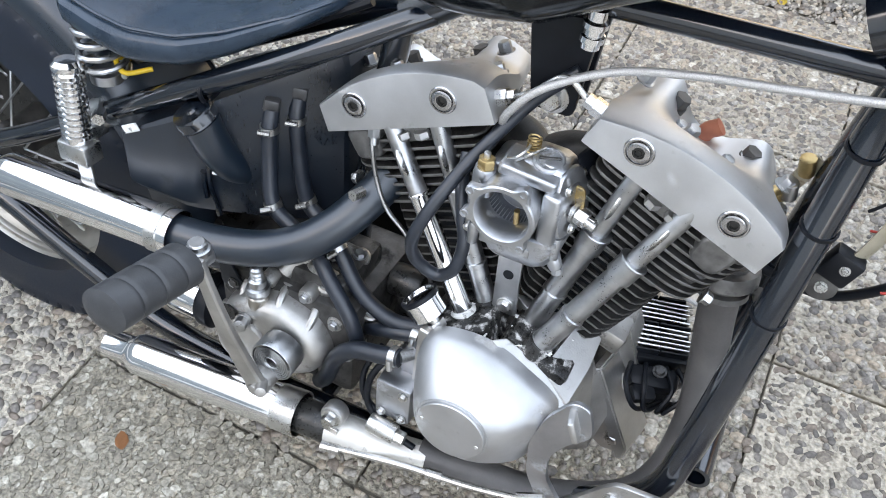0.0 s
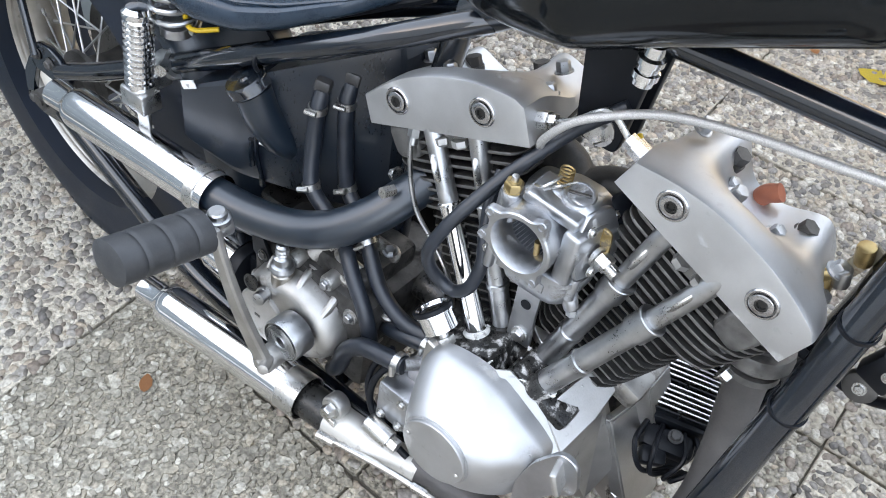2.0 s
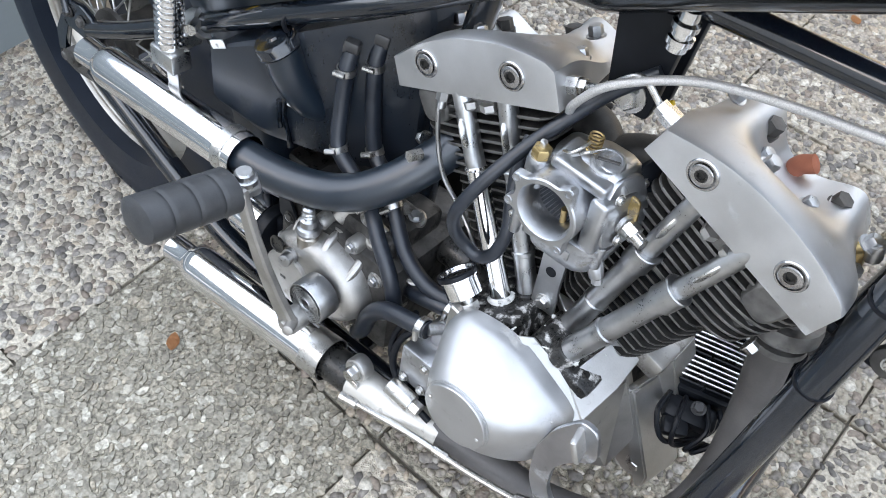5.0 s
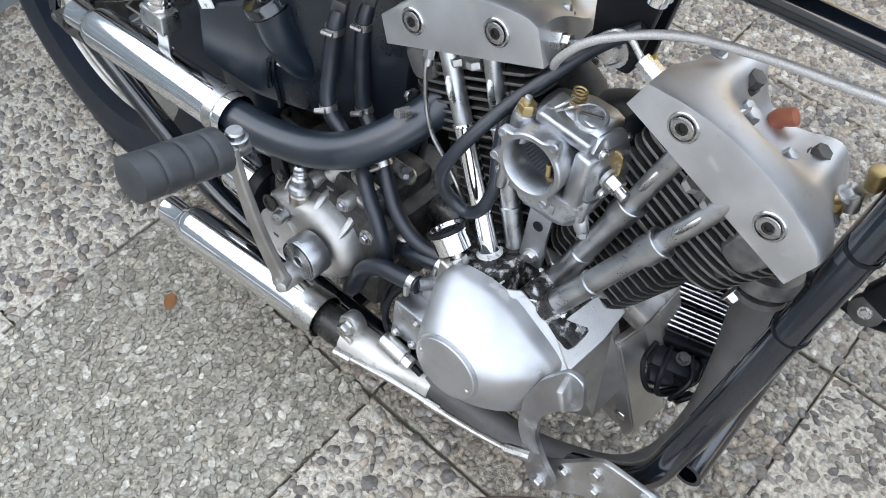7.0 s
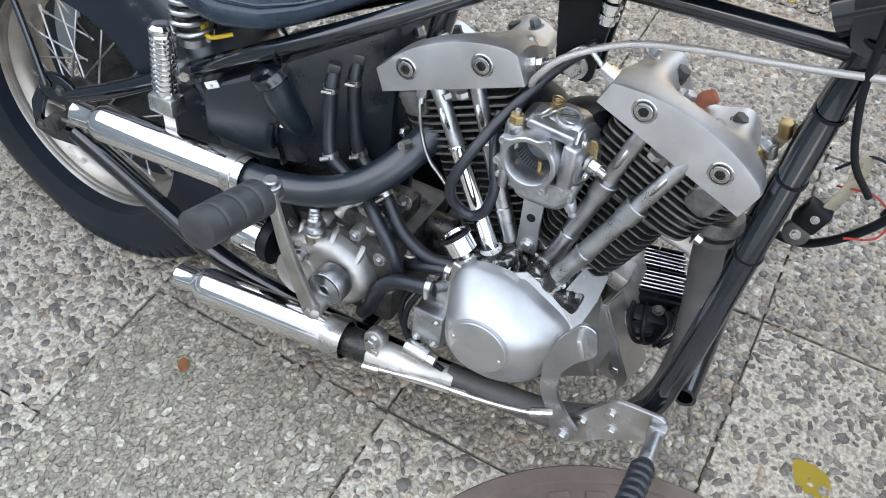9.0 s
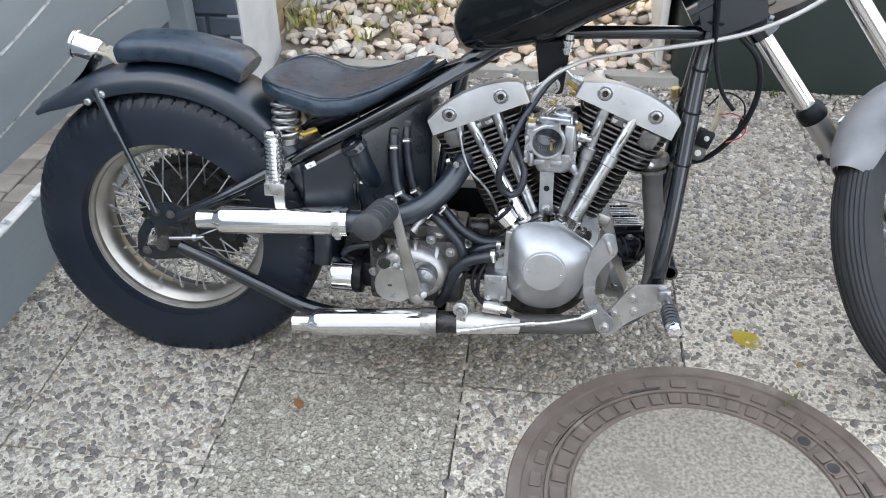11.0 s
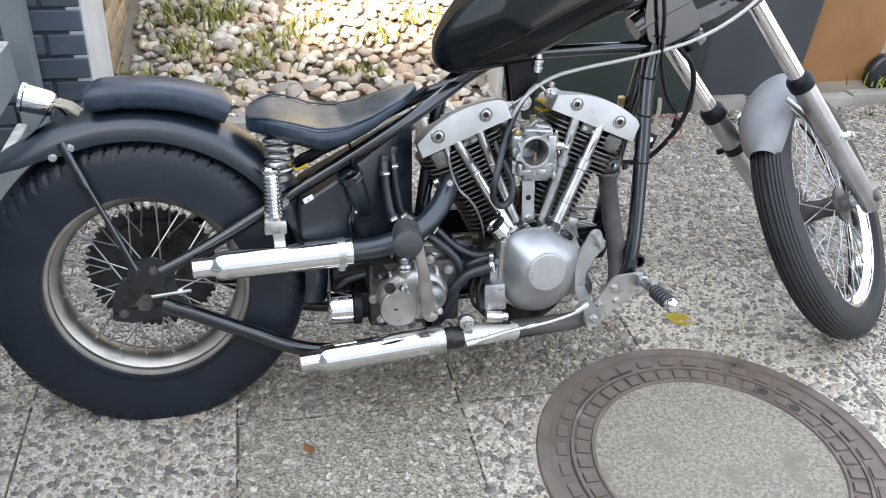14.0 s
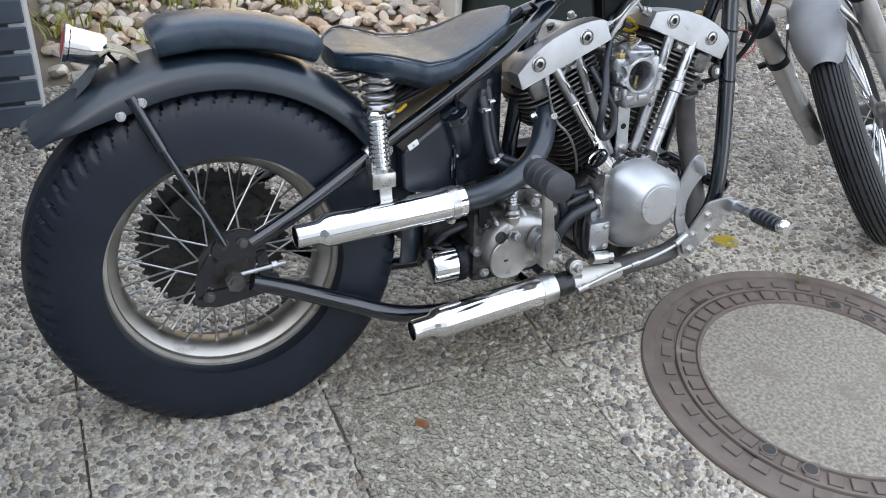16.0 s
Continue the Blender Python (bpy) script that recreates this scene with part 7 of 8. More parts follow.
WX, WY = -0.39, 1.335
bm = B()
box(bm, (4.6, 0.35, 2.6), pose(WX - 2.3 - 0.006, WY + 0.185, 1.3), 0)
wall = flat_thing("wall_south", "blue-grey painted brick house wall", "wall", bm, "mortar", "structure", False)
bm = B()
box(bm, (0.05, 0.392, 2.6), pose(WX - 0.02, WY + 0.2, 1.3), 0.004)
flat_thing("trim_corner", "pale grey rendered wall reveal", "trim", bm, "trim", "structure", False)
bm = B()
box(bm, (0.2, 5.6, 2.6), pose(WX - 0.115, WY + 3.198, 1.3), 0)
flank = flat_thing("wall_east", "tan brick house flank", "wall", bm, "tanbrick", "structure", False)
bm = B()
prism(bm, rounded([(-0.035, -0.035), (0.035, -0.035), (0.035, 0.035), (-0.035, 0.035)], 0.004), 1.6, pose(-0.568, 1.27, -0.01), 0.003)
post = flat_thing("gate_post", "grey-green painted wooden gate post against the wall", "post", bm, "plank")

# gate of horizontal grey boards running from the post towards the viewer
gate = thing("board_gate", "weathered grey painted board gate with worn pale edges", "gate", Matrix.Translation((-0.594, 0, 0)))


def sag(y, k):
    """Drop of a warped board's edge towards its free end."""
    return -k * (1 - math.exp(-max(0.0, 0.75 - y) / 0.9))


for z0, k0, z1, k1, y1a, y1b, dx in ((0.02, 0, 0.228, 0, 1.2, 1.2, 0.0), (0.335, -0.03, 0.492, 0.14, 1.215, 1.195, 0.0), (0.498, 0.14, 0.676, 0.2, 0.95, 1.19, 0.0075), (0.681, 0.2, 0.86, 0.16, 1.19, 1.2, 0.0115), (0.866, 0.16, 1.0, 0.1, 1.2, 1.2, 0.0)):
    bm, loops, top = B(), [], []
    for q in range(41):
        t = q / 40
        lo, hi = -2.4 + (y1a + 2.4) * t, -2.4 + (y1b + 2.4) * t
        za, zb = z0 + sag(lo, k0), z1 + sag(hi, k1) - (0.012 * max(0, (hi - 0.7) / 0.5) if z1 < 0.5 else 0)
        x0_, x1_ = dx - 0.014, dx + 0.014
        loops.append([Vector((x1_, lo, za + 0.003)), Vector((x1_, hi, zb - 0.004)), Vector((x1_ - 0.004, hi, zb)), Vector((x0_, hi, zb)), Vector((x0_, lo, za)), Vector((x1_ - 0.003, lo, za))])
        c_ = 0.5 + 0.5 * noise.noise(Vector((hi * 9.0, z1 * 20, 1.3)))
        w_ = (0.0006 + 0.014 * max(0.0, c_ - 0.42)) * (0.12 if 0.3 < z1 < 0.6 else 1)
        top.append([Vector((x1_ + 0.0008, hi, zb - 0.004 - w_)), Vector((x1_ + 0.0008, hi, zb - 0.003)), Vector((x1_ - 0.004, hi, zb + 0.0008)), Vector((x0_ + 0.002, hi, zb + 0.0008)), Vector((x0_ + 0.002, hi, zb - 0.002)), Vector((x1_ - 0.002, hi, zb - 0.005 - w_))])
    rings(bm, loops)
    pk = part("board", bm, "plank", gate, angle=30)
    bm = B()
    rings(bm, top)
    part("worn_edge", bm, "wornedge", pk)
for yy in (-1.6, 0.72):
    bm = B()
    box(bm, (0.03, 0.09, 0.94), pose(-0.0305, yy, 0.48), 0.003)
    part("batten", bm, "plank", gate)
bm = B()
box(bm, (0.026, 1.5, 0.1), pose(-0.0305, -0.55, 0.45, 28, 0, 0), 0.003)
part("brace", bm, "plank", gate)

# bed of stones behind the yard: a bank of soil, stones, kerb, plants
bm = B()
nx, ny = 24, 16
grid = [[bm.verts.new((-0.4 + 5.2 * i / nx, 1.62 + 6.0 * j / ny, -0.01 + 0.13 * (1 - math.exp(-j * 0.9)) + 0.055 * j + 0.02 * noise.noise(Vector((i * 0.7, j * 0.9, 3))))) for i in range(nx + 1)] for j in range(ny + 1)]
for j in range(ny):
    for i in range(nx):
        bm.faces.new((grid[j][i], grid[j][i + 1], grid[j + 1][i + 1], grid[j + 1][i]))
flat_thing("bank", "earth bank rising behind the yard", "bank", bm, "gravel", "structure")


def bank_z(px, py):
    j = max(0.0, (py - 1.62) / 6.0 * ny)
    return -0.01 + 0.13 * (1 - math.exp(-j * 0.9)) + 0.055 * j


bed = thing("stone_bed", "bed of tan and grey river stones on the bank", "stones")
protos = [blob_mesh("stone", k + 1, "stone") for k in range(7)]
placed = []
for j in range(40):
    for i in range(41):
        px = -0.33 + 0.043 * i + rng.uniform(-0.02, 0.02)
        py = 1.64 + 0.04 * j + rng.uniform(-0.018, 0.018)
        if px > 1.4 or py > 2.75:
            continue
        placed.append((px, py))
near = placed[:300]
for px, py in near:
    s = rng.uniform(0.048, 0.105)
    ob = new("stone", protos[int(rng.integers(7))])
    ob.parent = bed
    ob.matrix_basis = pose(px, py, bank_z(px, py) + 0.012 + rng.uniform(0, 0.02), rng.uniform(-25, 25), rng.uniform(-25, 25), rng.uniform(0, 360)) @ Matrix.Diagonal((s, s, s, 1))


def scatter_mesh(name, proto, mats, material):
    """One mesh of many transformed copies of a small mesh."""
    me0 = proto
    nv = len(me0.vertices)
    co = np.empty(nv * 3)
    me0.vertices.foreach_get("co", co)
    co = np.c_[co.reshape(-1, 3), np.ones(nv)]
    faces = [tuple(p.vertices) for p in me0.polygons]
    allv = np.concatenate([co @ np.array(m).T[:, :3] for m in mats])
    allf = [tuple(v + k * nv for v in f) for k in range(len(mats)) for f in faces]
    me = bpy.data.meshes.new(name)
    me.from_pydata(allv.tolist(), [], allf)
    me.polygons.foreach_set("use_smooth", [True] * len(allf))
    me.materials.append(M[material])
    return me


rest = []
for px, py in placed[300:]:
    s = rng.uniform(0.048, 0.105)
    rest.append(pose(px, py, bank_z(px, py) + 0.012 + rng.uniform(0, 0.02), rng.uniform(-25, 25), rng.uniform(-25, 25), rng.uniform(0, 360)) @ Matrix.Diagonal((s, s, s, 1)))
for j in range(54):
    for i in range(53):
        px = -0.33 + 0.062 * i + rng.uniform(-0.03, 0.03)
        py = 2.72 + 0.064 * j + rng.uniform(-0.03, 0.03)
        s = rng.uniform(0.07, 0.14)
        rest.append(pose(px, py, bank_z(px, py) + 0.012 + rng.uniform(0, 0.02), rng.uniform(-25, 25), rng.uniform(-25, 25), rng.uniform(0, 360)) @ Matrix.Diagonal((s, s, s, 1)))
thirds = [rest[k::3] for k in range(3)]
lowp = [blob_mesh("far_stone", k + 21, "stones", sub=1) for k in range(3)]
for k in range(3):
    ob = new("stones", scatter_mesh("stones", lowp[k], thirds[k], "stones"))
    ob.parent = bed
    tagged(ob, kind="stuff")


def blades(name, label, category, spots, h, w, material, per, spread):
    """Many thin curved leaves in clumps."""
    verts, faces = [], []
    for sx, sy, sz, k in spots:
        for q in range(int(per * k)):
            bx, by = sx + rng.normal(0, spread), sy + rng.normal(0, spread)
            a, le = rng.uniform(0, 2 * math.pi), h * rng.uniform(0.45, 1.2) * k
            lean = rng.uniform(0.2, 0.9) * le
            d = np.array([math.cos(a), math.sin(a)])
            sd = np.array([-d[1], d[0]]) * w * rng.uniform(0.6, 1.3)
            base = len(verts)
            for t in (0.0, 0.5, 1.0):
                c = np.array([bx, by]) + d * lean * t * t
                zz = sz + le * t * (1 - 0.25 * t)
                ww = sd * (1 - t) if t else sd * 0.7
                if t == 1.0:
                    verts.append((c[0], c[1], zz))
                else:
                    verts += [(c[0] - ww[0], c[1] - ww[1], zz), (c[0] + ww[0], c[1] + ww[1], zz)]
            faces += [(base, base + 1, base + 3, base + 2), (base + 2, base + 3, base + 4)]
    me = bpy.data.meshes.new(name)
    me.from_pydata(verts, [], faces)
    me.materials.append(M[material])
    return tagged(new(name, me), label, category, kind="stuff")


spots = [(x_, y_, bank_z(x_, y_) + 0.02, k) for x_, y_, k in ((-0.15, 2.05, 1), (0.0, 2.3, 1.2), (0.12, 1.95, 0.8), (0.35, 2.25, 0.7), (0.55, 1.9, 0.6), (0.85, 2.3, 0.8), (-0.1, 2.6, 1.3), (0.3, 2.75, 1), (0.7, 2.8, 1.1), (1.0, 2.6, 1), (-0.22, 3.1, 1.4), (0.5, 3.2, 1.4), (-0.28, 1.85, 0.9), (-0.2, 2.3, 1.1), (0.2, 2.1, 0.9), (0.45, 2.5, 1.0), (0.65, 2.15, 0.7), (0.95, 2.05, 0.6), (-0.05, 1.8, 0.6))]
spots += [(rng.uniform(-0.25, 3.0), rng.uniform(2.9, 5.6), 0, rng.uniform(0.8, 1.9)) for k in range(90)]
spots = [(a, b, bank_z(a, b) + 0.02, k) for a, b, c, k in spots]
blades("weeds", "yellow-green weeds growing between the stones", "weeds", spots, 0.1, 0.008, "weed", 70, 0.06)
lawn = [(rng.uniform(2.75, 6.3), rng.uniform(1.68, 4.4), 0.03, rng.uniform(0.8, 1.3)) for k in range(1500)]
blades("grass", "sunlit rough grass beyond the kerb", "grass", [(a, b, bank_z(min(a, 4.8), b) * 0.55 + 0.02, k) for a, b, c, k in lawn], 0.075, 0.006, "grass", 16, 0.05)
joint_tufts = [(1.274, 0.0, 0.0, 0.55), (0.53, 0.14, -0.01, 0.28), (1.5, 1.56, 0.0, 0.7), (1.75, 1.58, 0.0, 0.6), (2.05, 1.55, 0, 0.8), (2.7, 1.5, 0, 0.7), (2.9, 1.58, 0, 0.9), (3.3, 1.6, 0, 0.9), (1.05, 1.05, -0.01, 0.3), (1.6, 0.46, -0.01, 0.3)]
blades("joint_weeds", "small green tufts in the paving joints", "weeds", joint_tufts, 0.035, 0.005, "bush", 34, 0.012)


def bush(name, label, at, size, n):
    """A shrub: stems and a ragged crown of small leaves."""
    root = thing(name, label, "bush", Matrix.Translation(at))
    bm = B()
    for k in range(9):
        a = rng.uniform(0, 6.28)
        tip = Vector((math.cos(a) * size[0] * 0.6, math.sin(a) * size[1] * 0.6, size[2] * rng.uniform(0.6, 0.95)))
        tube(bm, [(0, 0, 0), tip * 0.5 + Vector((0, 0, 0.08)), tip], 0.012, seg=6, n=4, radii=[0.014, 0.008, 0.003])
    part("stems", bm, "soil", root)
    verts, faces = [], []
    for k in range(n):
        d = rng.normal(size=3)
        d /= np.linalg.norm(d)
        rr = rng.uniform(0.45, 1.0) ** 0.5 * (1 + 0.25 * noise.noise(Vector(d) * 2.2))
        c = np.array([d[0] * size[0], d[1] * size[1], abs(d[2]) * size[2]]) * rr
        u = rng.normal(size=3)
        u /= np.linalg.norm(u)
        w = np.cross(u, rng.normal(size=3))
        w /= np.linalg.norm(w)
        le = rng.uniform(0.025, 0.05)
        b0 = len(verts)
        verts += [tuple(c), tuple(c + u * le * 0.5 + w * le * 0.28), tuple(c + u * le), tuple(c + u * le * 0.5 - w * le * 0.28)]
        faces.append((b0, b0 + 1, b0 + 2, b0 + 3))
    me = bpy.data.meshes.new("crown")
    me.from_pydata(verts, [], faces)
    me.materials.append(M["bush"])
    ob = new("crown", me)
    ob.parent = root
    return root


for k, (bx, by, s) in enumerate(((-0.1, 5.2, 0.8), (1.2, 5.9, 0.95), (2.6, 6.2, 0.9), (4.2, 6.6, 1.0), (5.8, 6.4, 1.0), (7.5, 6.0, 1.1))):
    bush("bush", "leafy green shrub behind the stone bed", (bx, by, bank_z(bx, by) - 0.02), (s, s * 0.8, s * 1.1), 2600)

# weathered white board standing behind the seat, bins
bm = B()
box(bm, (0.03, 0.66, 1.25), pose(1.085, 2.01, 0.62, 0, 0, 1), 0.006)
flat_thing("white_board", "weathered white board standing beside the stone bank", "board", bm, "whiteboard")


def wheelie_bin(name, label, m, material, w, d, h, wheels=True, foot=0.84):
    root = thing(name, label, "wheeled bin", m, "bins beside the yard")
    bm = B()
    loops = []
    for zz, k in ((0.0, foot), (0.02, foot + 0.01), (h * 0.86, 1.0), (h * 0.87, 1.05), (h * 0.9, 1.05)):
        loops.append([Vector((p[0] * k, p[1] * k, zz)) for p in rounded([(-w / 2, -d / 2), (w / 2, -d / 2), (w / 2, d / 2), (-w / 2, d / 2)], 0.05)])
    rings(bm, loops)
    part("body", bm, material, root)
    bm = B()
    prism(bm, rounded([(-w * 0.54, -d * 0.54), (w * 0.54, -d * 0.54), (w * 0.54, d * 0.56), (-w * 0.54, d * 0.56)], 0.05), h * 0.07, pose(0, 0, h * 0.905), 0.012)
    part("lid", bm, material, root)
    if wheels:
        for s in (-1, 1):
            bm = B()
            lathe(bm, [(0.03, -0.025), (0.09, -0.025), (0.1, -0.015), (0.1, 0.015), (0.09, 0.025), (0.03, 0.025)], (s * (w / 2 - 0.01), d * 0.46, 0.085), (1, 0, 0), 32)
            part("wheel", bm, "hose", root)
        bm = B()
        cyl(bm, (-w / 2, d * 0.46, 0.085), (w / 2, d * 0.46, 0.085), 0.012, seg=12)
        part("wheel_axle", bm, "black", root)
    bm = B()
    cyl(bm, (-w * 0.35, d * 0.6, h * 0.87), (w * 0.35, d * 0.6, h * 0.87), 0.014, seg=12)
    part("bin_handle", bm, material, root)
    return root


wheelie_bin("wheeled_bin", "large dark green waste container at the yard edge", pose(1.53, 1.95, 0.0, 0, 0, 0.5), "darkbin", 0.82, 0.76, 1.2, False, 0.95)
wheelie_bin("wheeled_bin", "slate grey wheeled bin at the yard edge", pose(2.19, 2.0, 0.0, 0, 0, 2), "greybin", 0.6, 0.74, 1.15)
wheelie_bin("wheeled_bin", "orange-brown wheeled bin with black wheels", pose(2.62, 2.03, 0.0, 0, 0, -88), "brownbin", 0.58, 0.66, 1.1)

# leaves lying on the paving
def leaf(m, size, material="leaf", label="yellow fallen leaf on the paving"):
    bm = B()
    pts = [(0, -0.6), (0.25, -0.45), (0.42, -0.15), (0.36, 0.2), (0.16, 0.5), (0, 0.62), (-0.2, 0.48), (-0.4, 0.15), (-0.38, -0.2), (-0.22, -0.45)]
    top = [bm.verts.new((x_, y_, 0.18 * x_ * x_ + 0.08 * y_ * y_ + 0.04 * math.sin(7 * x_ + 3 * y_))) for x_, y_ in pts]
    ctr = bm.verts.new((0, 0.03, 0))
    for i in range(len(top)):
        bm.faces.new((top[i], top[(i + 1) % len(top)], ctr))
    bmesh.ops.solidify(bm, geom=bm.faces[:], thickness=0.01)
    ob = new("fallen_leaf", mesh_of("fallen_leaf", bm, material))
    ob.matrix_world = m @ Matrix.Diagonal((size, size, size, 1))
    return tagged(ob, label, "leaf", "fallen leaves")


leaf(pose(1.204, 0.194, 0.0035, 3, -4, 60), 0.062)
leaf(pose(0.764, 1.354, 0.0035, 0, 6, 100), 0.07)
leaf(pose(2.9, 1.3, 0.0035, 0, 6, 30), 0.09)
leaf(pose(1.31, 0.12, 0.0035, 0, 0, 10), 0.018)
leaf(pose(0.83, 1.5, 0.0035, 0, 0, 10), 0.03)
leaf(pose(0.62, 1.35, 0.0035, 0, 0, 50), 0.025, "orangechip", "brown fallen leaf scrap on the paving")
leaf(pose(0.194, -0.14, 0.004, 2, 0, 40), 0.026, "orangechip", "orange-brown leaf scrap on the paving")

# drain grate
dg = thing("drain_grate", "galvanised drain grate in the paving", "grate", pose(3.2, 1.29, 0, 0, 0, 4))
bm = B()
prism(bm, [(-0.26, -0.11), (0.26, -0.11), (0.26, 0.11), (-0.26, 0.11)], 0.006, pose(0, 0, 0.001), 0.001)
part("grate_frame", bm, "grate", dg)
for k in range(14):
    bm = B()
    box(bm, (0.02, 0.19, 0.005), pose(-0.234 + 0.036 * k, 0, 0.0095), 0.001, 1)
    part("grate_bar", bm, "hub" if False else "grate", dg)

# unseen house added behind the viewer, shading the yard; roof steps admit sun
house = thing("house", "unseen tall pale house added to shade the yard", "house", Matrix.Translation((-2.94, -16.06, 0)))
for x0, x1, hh in ((-9.0, -3.75, 13.44), (-3.75, -2.3, 12.59), (-2.3, -0.4, 13.44), (-0.4, 9.0, 12.29)):
    bm = B()
    box(bm, (x1 - x0, 4.0, hh), pose((x0 + x1) / 2, -2.0, hh / 2), 0.0)
    part("wall", bm, "house", house, smooth=False)
    bm = B()
    box(bm, (x1 - x0 + 0.02, 4.1, 0.1), pose((x0 + x1) / 2, -2.0, hh + 0.05), 0.01)
    part("roof", bm, "kerb", house, smooth=False)

# unseen walls added to cut low sky light, pale to brighten reflections
for nm, lb, size, at in (("wall_north", "unseen plain wall added to cut low sky light", (0.3, 14.0, 2.6), (9.2, 0.2, 1.3)), ("wall_west", "unseen plain wall added beyond the gate to cut low sky light", (0.3, 8.0, 2.6), (-4.8, -2.6, 1.3))):
    bm = B()
    box(bm, size, pose(*at), 0.01)
    flat_thing(nm, lb, "wall", bm, "house", "structure", False)
# board fence added behind the bank: closes off low sky, grey for neutral reflections
fence = thing("added_fence", "added grey board fence closing off low sky behind the bank", "fence")
fbm = B()
box(fbm, (0.138, 0.022, 2.3), None, 0.003, 1)
fme = mesh_of("board", fbm, "fencewood", angle=30)
for k in range(62):
    ob = new("board", fme)
    ob.parent = fence
    ob.matrix_basis = pose(-0.2 + 0.148 * k, 4.62 + 0.012 * (k % 2), 1.5 + rng.uniform(-0.015, 0.015), 0, rng.uniform(-0.4, 0.4), 0)
for zz in (0.9, 2.2):
    bm = B()
    box(bm, (9.3, 0.05, 0.09), pose(4.35, 4.67, zz), 0.004)
    part("rail", bm, "fencewood", fence)

# kerb along the yard's far edge
kerb = thing("kerb", "weathered concrete edging stones", "kerb", kind="structure")
bm = B()
box(bm, (0.496, 0.07, 0.12), None, 0.008, 2)
km = mesh_of("kerbstone", bm, "kerb", angle=40)
for k in range(9):
    ob = new("kerbstone", km)
    ob.parent = kerb
    ob.matrix_basis = pose(-0.05 + 0.5 * k, 1.6 + 0.01 * math.sin(k * 2.1) + 0.012 * k, -0.02 + 0.004 * math.sin(k * 3.3), 0, 0, 1.4 + 0.6 * math.sin(k))

# brick courses of the wall
bms = [brick_mesh("brick", (0.236, 0.012, 0.066), "brick", k) for k in range(4)]
half = brick_mesh("brick", (0.112, 0.012, 0.066), "brick", 9)
for j in range(19):
    for i in range(6):
        cx = WX - 0.119 - i * 0.248 - (0.124 if j % 2 else 0)
        ob = new("brick", bms[(i * 3 + j) % 4])
        ob.parent = wall
        ob.matrix_basis = pose(cx, WY + 0.0045 + rng.uniform(-0.0015, 0.0015), 0.036 + j * 0.077)
for j in range(1, 19, 2):
    ob = new("brick", half)
    ob.parent = wall
    ob.matrix_basis = pose(WX - 0.057, WY + 0.0045, 0.036 + j * 0.077)
tms = [brick_mesh("brick", (0.012, 0.236, 0.062), "tanbrick", k) for k in range(3)]
for j in range(14):
    for i in range(8):
        cy = WY + 0.52 + i * 0.25 + (0.125 if j % 2 else 0)
        ob = new("brick", tms[(i + j) % 3])
        ob.parent = flank
        ob.matrix_basis = pose(WX - 0.014 + rng.uniform(-0.003, 0.004), cy, 0.036 + j * 0.075)
# brick pavers behind the gate
pv = thing("paved_path", "worn brick pavers behind the gate", "paving", kind="structure")
bm = B()
box(bm, (0.196, 0.096, 0.05), None, 0.004, 1)
pm = mesh_of("paver", bm, "paver", angle=40)
for i in range(7):
    for j in range(18):
        ob = new("paver", pm)
        ob.parent = pv
        ob.matrix_basis = pose(-0.83 - 0.2 * i, -0.38 + 0.1 * j + (0.05 if i % 2 else 0), -0.026 + rng.uniform(-0.001, 0.001), 0, 0, rng.uniform(-0.4, 0.4))

# washed concrete slabs
pavement = thing("pavement", "washed concrete paving slabs with exposed pebbles", "paving", kind="structure")
PITCH = 0.502
X0, Y0 = 0.045, -0.037
def slab_mesh(w, d, k):
    bm = B()
    box(bm, (w - 0.005, d - 0.005, 0.045), pose(0, 0, -0.0225), 0.0018, 1)
    return mesh_of("slab", bm, "slab", angle=40)
full = slab_mesh(PITCH, PITCH, 0)
slim = slab_mesh(0.445, PITCH, 1)
# dark slab: one truly worn, two standing in for the motorcycle's shade
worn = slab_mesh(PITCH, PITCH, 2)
worn.materials[0] = M["slab_old_shaded"]
outer = slab_mesh(PITCH, PITCH, 3)
outer_slim = slab_mesh(0.445, PITCH, 4)
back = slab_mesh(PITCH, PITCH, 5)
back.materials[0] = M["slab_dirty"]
for m_ in (outer, outer_slim):
    m_.materials[0] = M["slab_outer"]
for i in range(-5, 11):
    for j in range(-6, 4):
        left = i < 0
        yy = (-0.33 if left else Y0) + PITCH * (j + 0.5)
        xx = X0 + PITCH * (i + 0.5) if not left else X0 - 0.2225 - 0.445 * (-i - 1)
        if yy + PITCH / 2 > 1.64 or (xx < -0.75 and yy > -0.6):
            continue
        far = xx < -0.9 or xx > 3.5 or yy < -2.55
        # (0, 0) and (1, 0) are darkened as shade under the motorcycle
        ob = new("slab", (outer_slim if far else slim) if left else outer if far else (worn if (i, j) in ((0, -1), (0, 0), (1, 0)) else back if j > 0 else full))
        ob.parent = pavement
        ob.matrix_basis = pose(xx, yy, rng.uniform(-0.0012, 0.0012), rng.uniform(-0.15, 0.15), rng.uniform(-0.15, 0.15), rng.uniform(-0.3, 0.3))

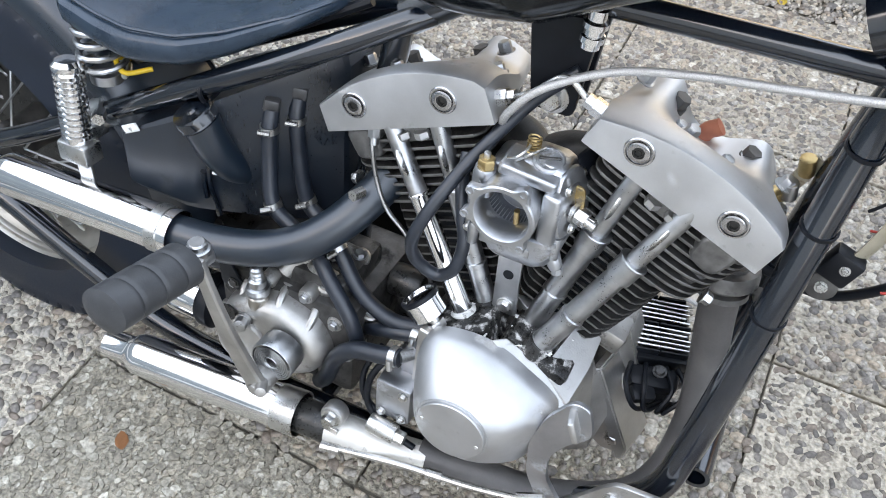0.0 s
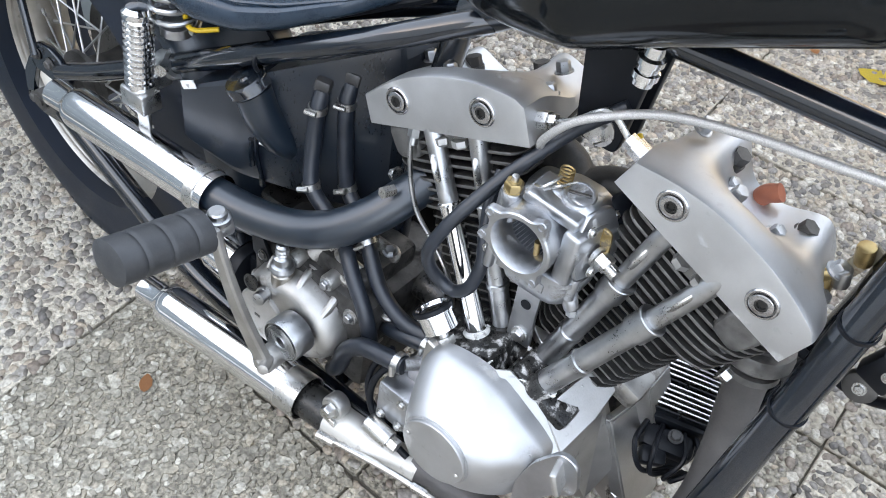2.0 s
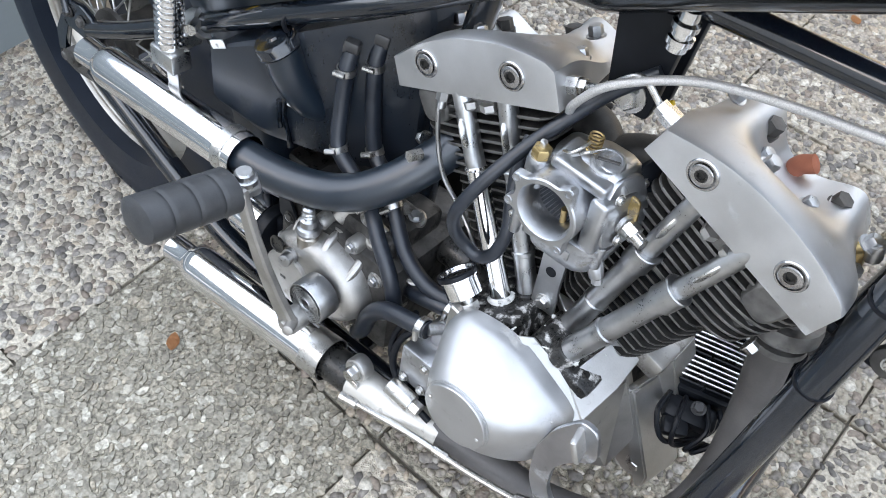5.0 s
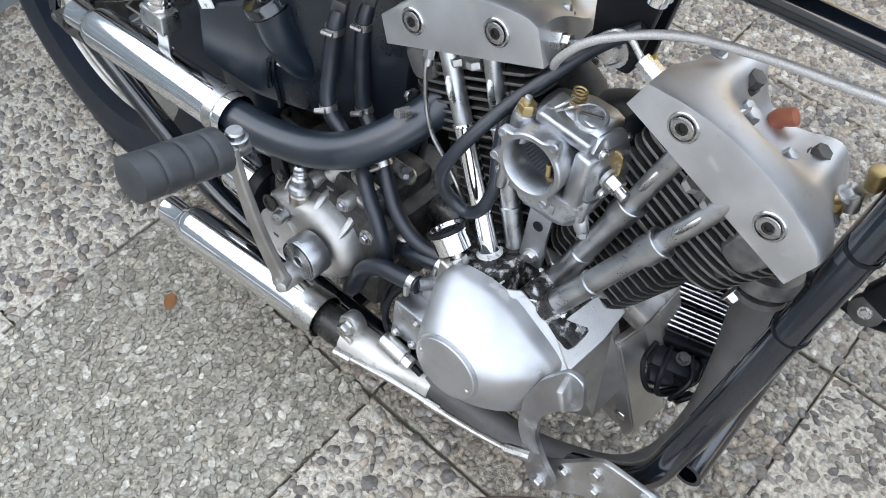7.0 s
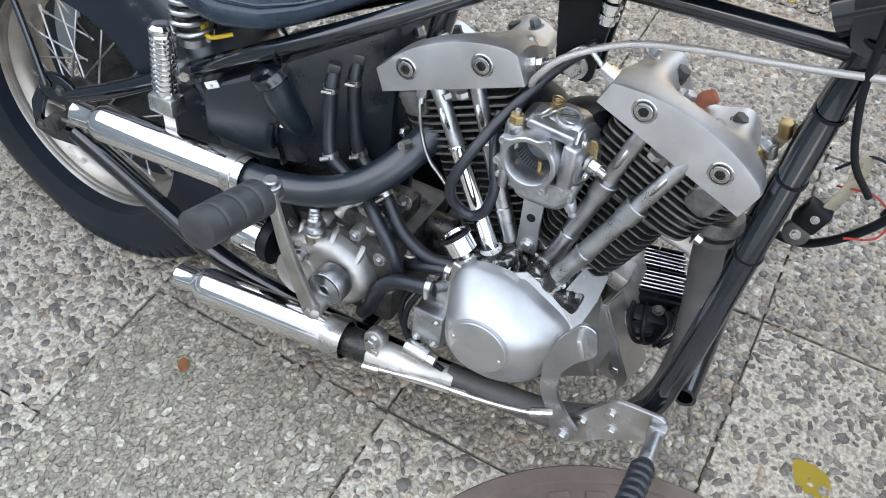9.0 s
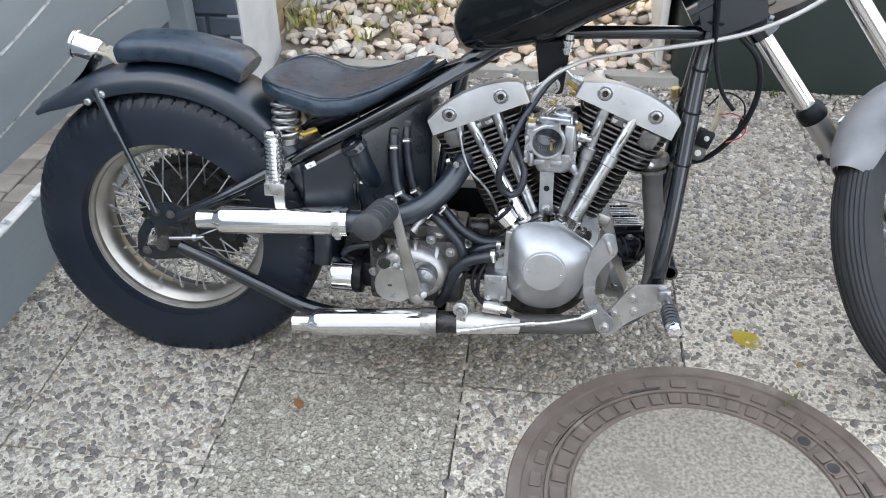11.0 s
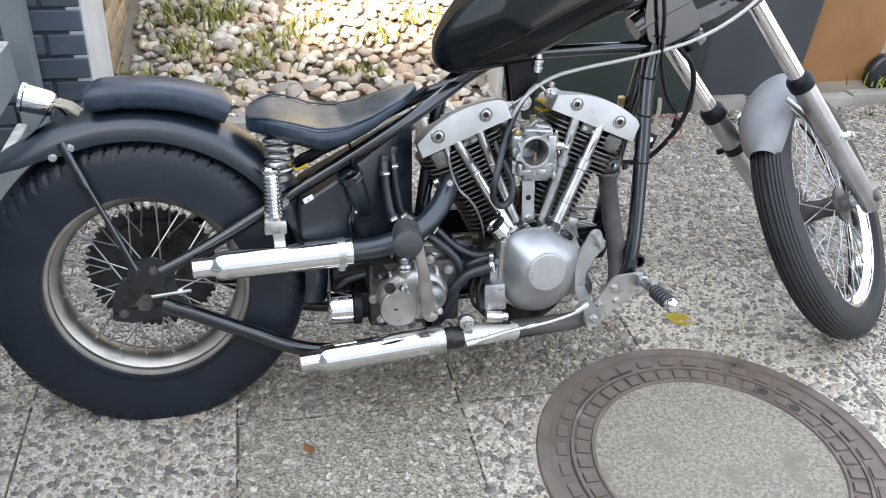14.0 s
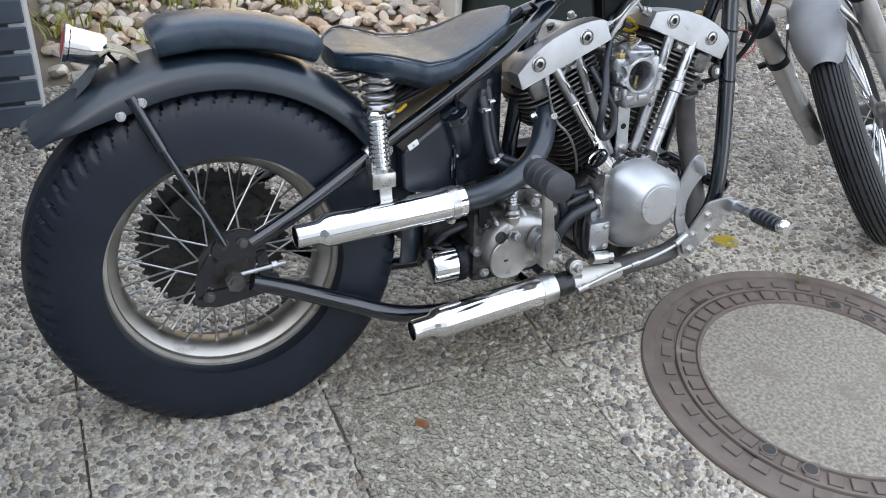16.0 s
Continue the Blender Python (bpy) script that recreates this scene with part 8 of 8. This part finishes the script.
# pebbles set in the slabs, denser near the viewer
def pebbles(x0, x1, y0, y1, step, smin, smax, keep, material="pebble"):
    xs, ys = np.meshgrid(np.arange(x0, x1, step), np.arange(y0, y1, step * 0.87))
    xs[1::2] += step / 2
    c = np.c_[xs.ravel(), ys.ravel()]
    c += rng.normal(0, step * 0.2, c.shape)
    c = c[rng.random(len(c)) < keep]
    gx = np.where(c[:, 0] < X0, (X0 - c[:, 0]) % 0.445, (c[:, 0] - X0) % PITCH)
    px_ = np.where(c[:, 0] < X0, 0.445, PITCH)
    gy = (c[:, 1] - np.where(c[:, 0] < X0, -0.33, Y0)) % PITCH
    ok = (np.minimum(gx, px_ - gx) > 0.0034) & (np.minimum(gy, PITCH - gy) > 0.0034)
    ok &= np.hypot(c[:, 0] - MH.x, c[:, 1] - MH.y) > 0.402
    ok &= ~((c[:, 0] < -0.78) & (c[:, 1] > -0.36))
    old = (c[:, 0] > X0) & (c[:, 0] < X0 + PITCH) & (c[:, 1] > Y0 - PITCH) & (c[:, 1] < Y0)
    ok &= old if material == "pebble_old" else ~old
    c = c[ok]
    n, K = len(c), 7
    s = rng.uniform(smin, smax, n) * rng.choice([0.5, 0.75, 1.0, 1.25], n)
    el = rng.uniform(0.42, 0.92, n)
    th = rng.uniform(0, 2 * np.pi, n)
    a = 2 * np.pi * np.arange(K) / K
    wob = 1 + rng.uniform(-0.3, 0.26, (n, K))
    ox, oy = np.cos(a) * wob, np.sin(a) * wob * el[:, None]
    ux = ox * np.cos(th)[:, None] - oy * np.sin(th)[:, None]
    uy = ox * np.sin(th)[:, None] + oy * np.cos(th)[:, None]
    worn_flat = material == "pebble_old"
    hgt = rng.uniform(0.0008, 0.0036, n) if worn_flat else rng.uniform(0.002, 0.0062, n)
    rim = 0.93 if worn_flat else 0.84
    r0 = np.stack([c[:, :1] + ux * s[:, None], c[:, 1:] + uy * s[:, None], np.full((n, K), -0.0015)], -1)
    r1 = np.stack([c[:, :1] + ux * s[:, None] * rim, c[:, 1:] + uy * s[:, None] * rim, np.repeat(hgt[:, None] * (0.9 if worn_flat else 0.72), K, 1)], -1)
    r2 = np.stack([c[:, 0], c[:, 1], hgt], -1)[:, None, :]
    v = np.concatenate([r0, r1, r2], 1).reshape(-1, 3)
    k = np.arange(K)
    kn = (k + 1) % K
    quad = np.stack([k, kn, kn + K, k + K], -1)
    tri = np.stack([k + K, kn + K, np.full(K, 2 * K)], -1)
    base = (np.arange(n) * (2 * K + 1))[:, None, None]
    q = (quad[None] + base).reshape(-1, 4)
    t3 = (tri[None] + base).reshape(-1, 3)
    me = bpy.data.meshes.new("pebbles")
    me.vertices.add(len(v))
    me.vertices.foreach_set("co", v.ravel())
    loops_ = np.concatenate([q.ravel(), t3.ravel()])
    me.loops.add(len(loops_))
    me.loops.foreach_set("vertex_index", loops_)
    starts = np.concatenate([np.arange(len(q)) * 4, len(q) * 4 + np.arange(len(t3)) * 3])
    me.polygons.add(len(starts))
    me.polygons.foreach_set("loop_start", starts)
    me.polygons.foreach_set("use_smooth", np.full(len(starts), not worn_flat))
    me.update(calc_edges=True)
    me.validate()
    me.materials.append(M[material])
    ob = new("pebbles", me)
    ob.parent = pavement
    return tagged(ob, "exposed rounded pebbles in the slab faces", kind="stuff")


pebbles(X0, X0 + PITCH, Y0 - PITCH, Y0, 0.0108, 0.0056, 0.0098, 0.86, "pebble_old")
pebbles(-0.9, 1.05, -1.1, 0.35, 0.0144, 0.0072, 0.0116, 0.95)
pebbles(1.05, 1.62, -1.1, 0.35, 0.0182, 0.0078, 0.0128, 0.95)
pebbles(-0.9, 1.62, 0.35, 0.75, 0.0132, 0.0072, 0.0112, 0.97)
pebbles(-0.78, 3.6, 0.75, 1.6, 0.0132, 0.0078, 0.0122, 0.97)
pebbles(1.62, 3.6, -0.6, 0.75, 0.0138, 0.0072, 0.0112, 0.97)
pebbles(-0.9, 3.6, -2.6, -1.1, 0.019, 0.0088, 0.0142, 0.96)
pebbles(1.62, 3.6, -1.1, -0.6, 0.017, 0.0080, 0.0128, 0.96)
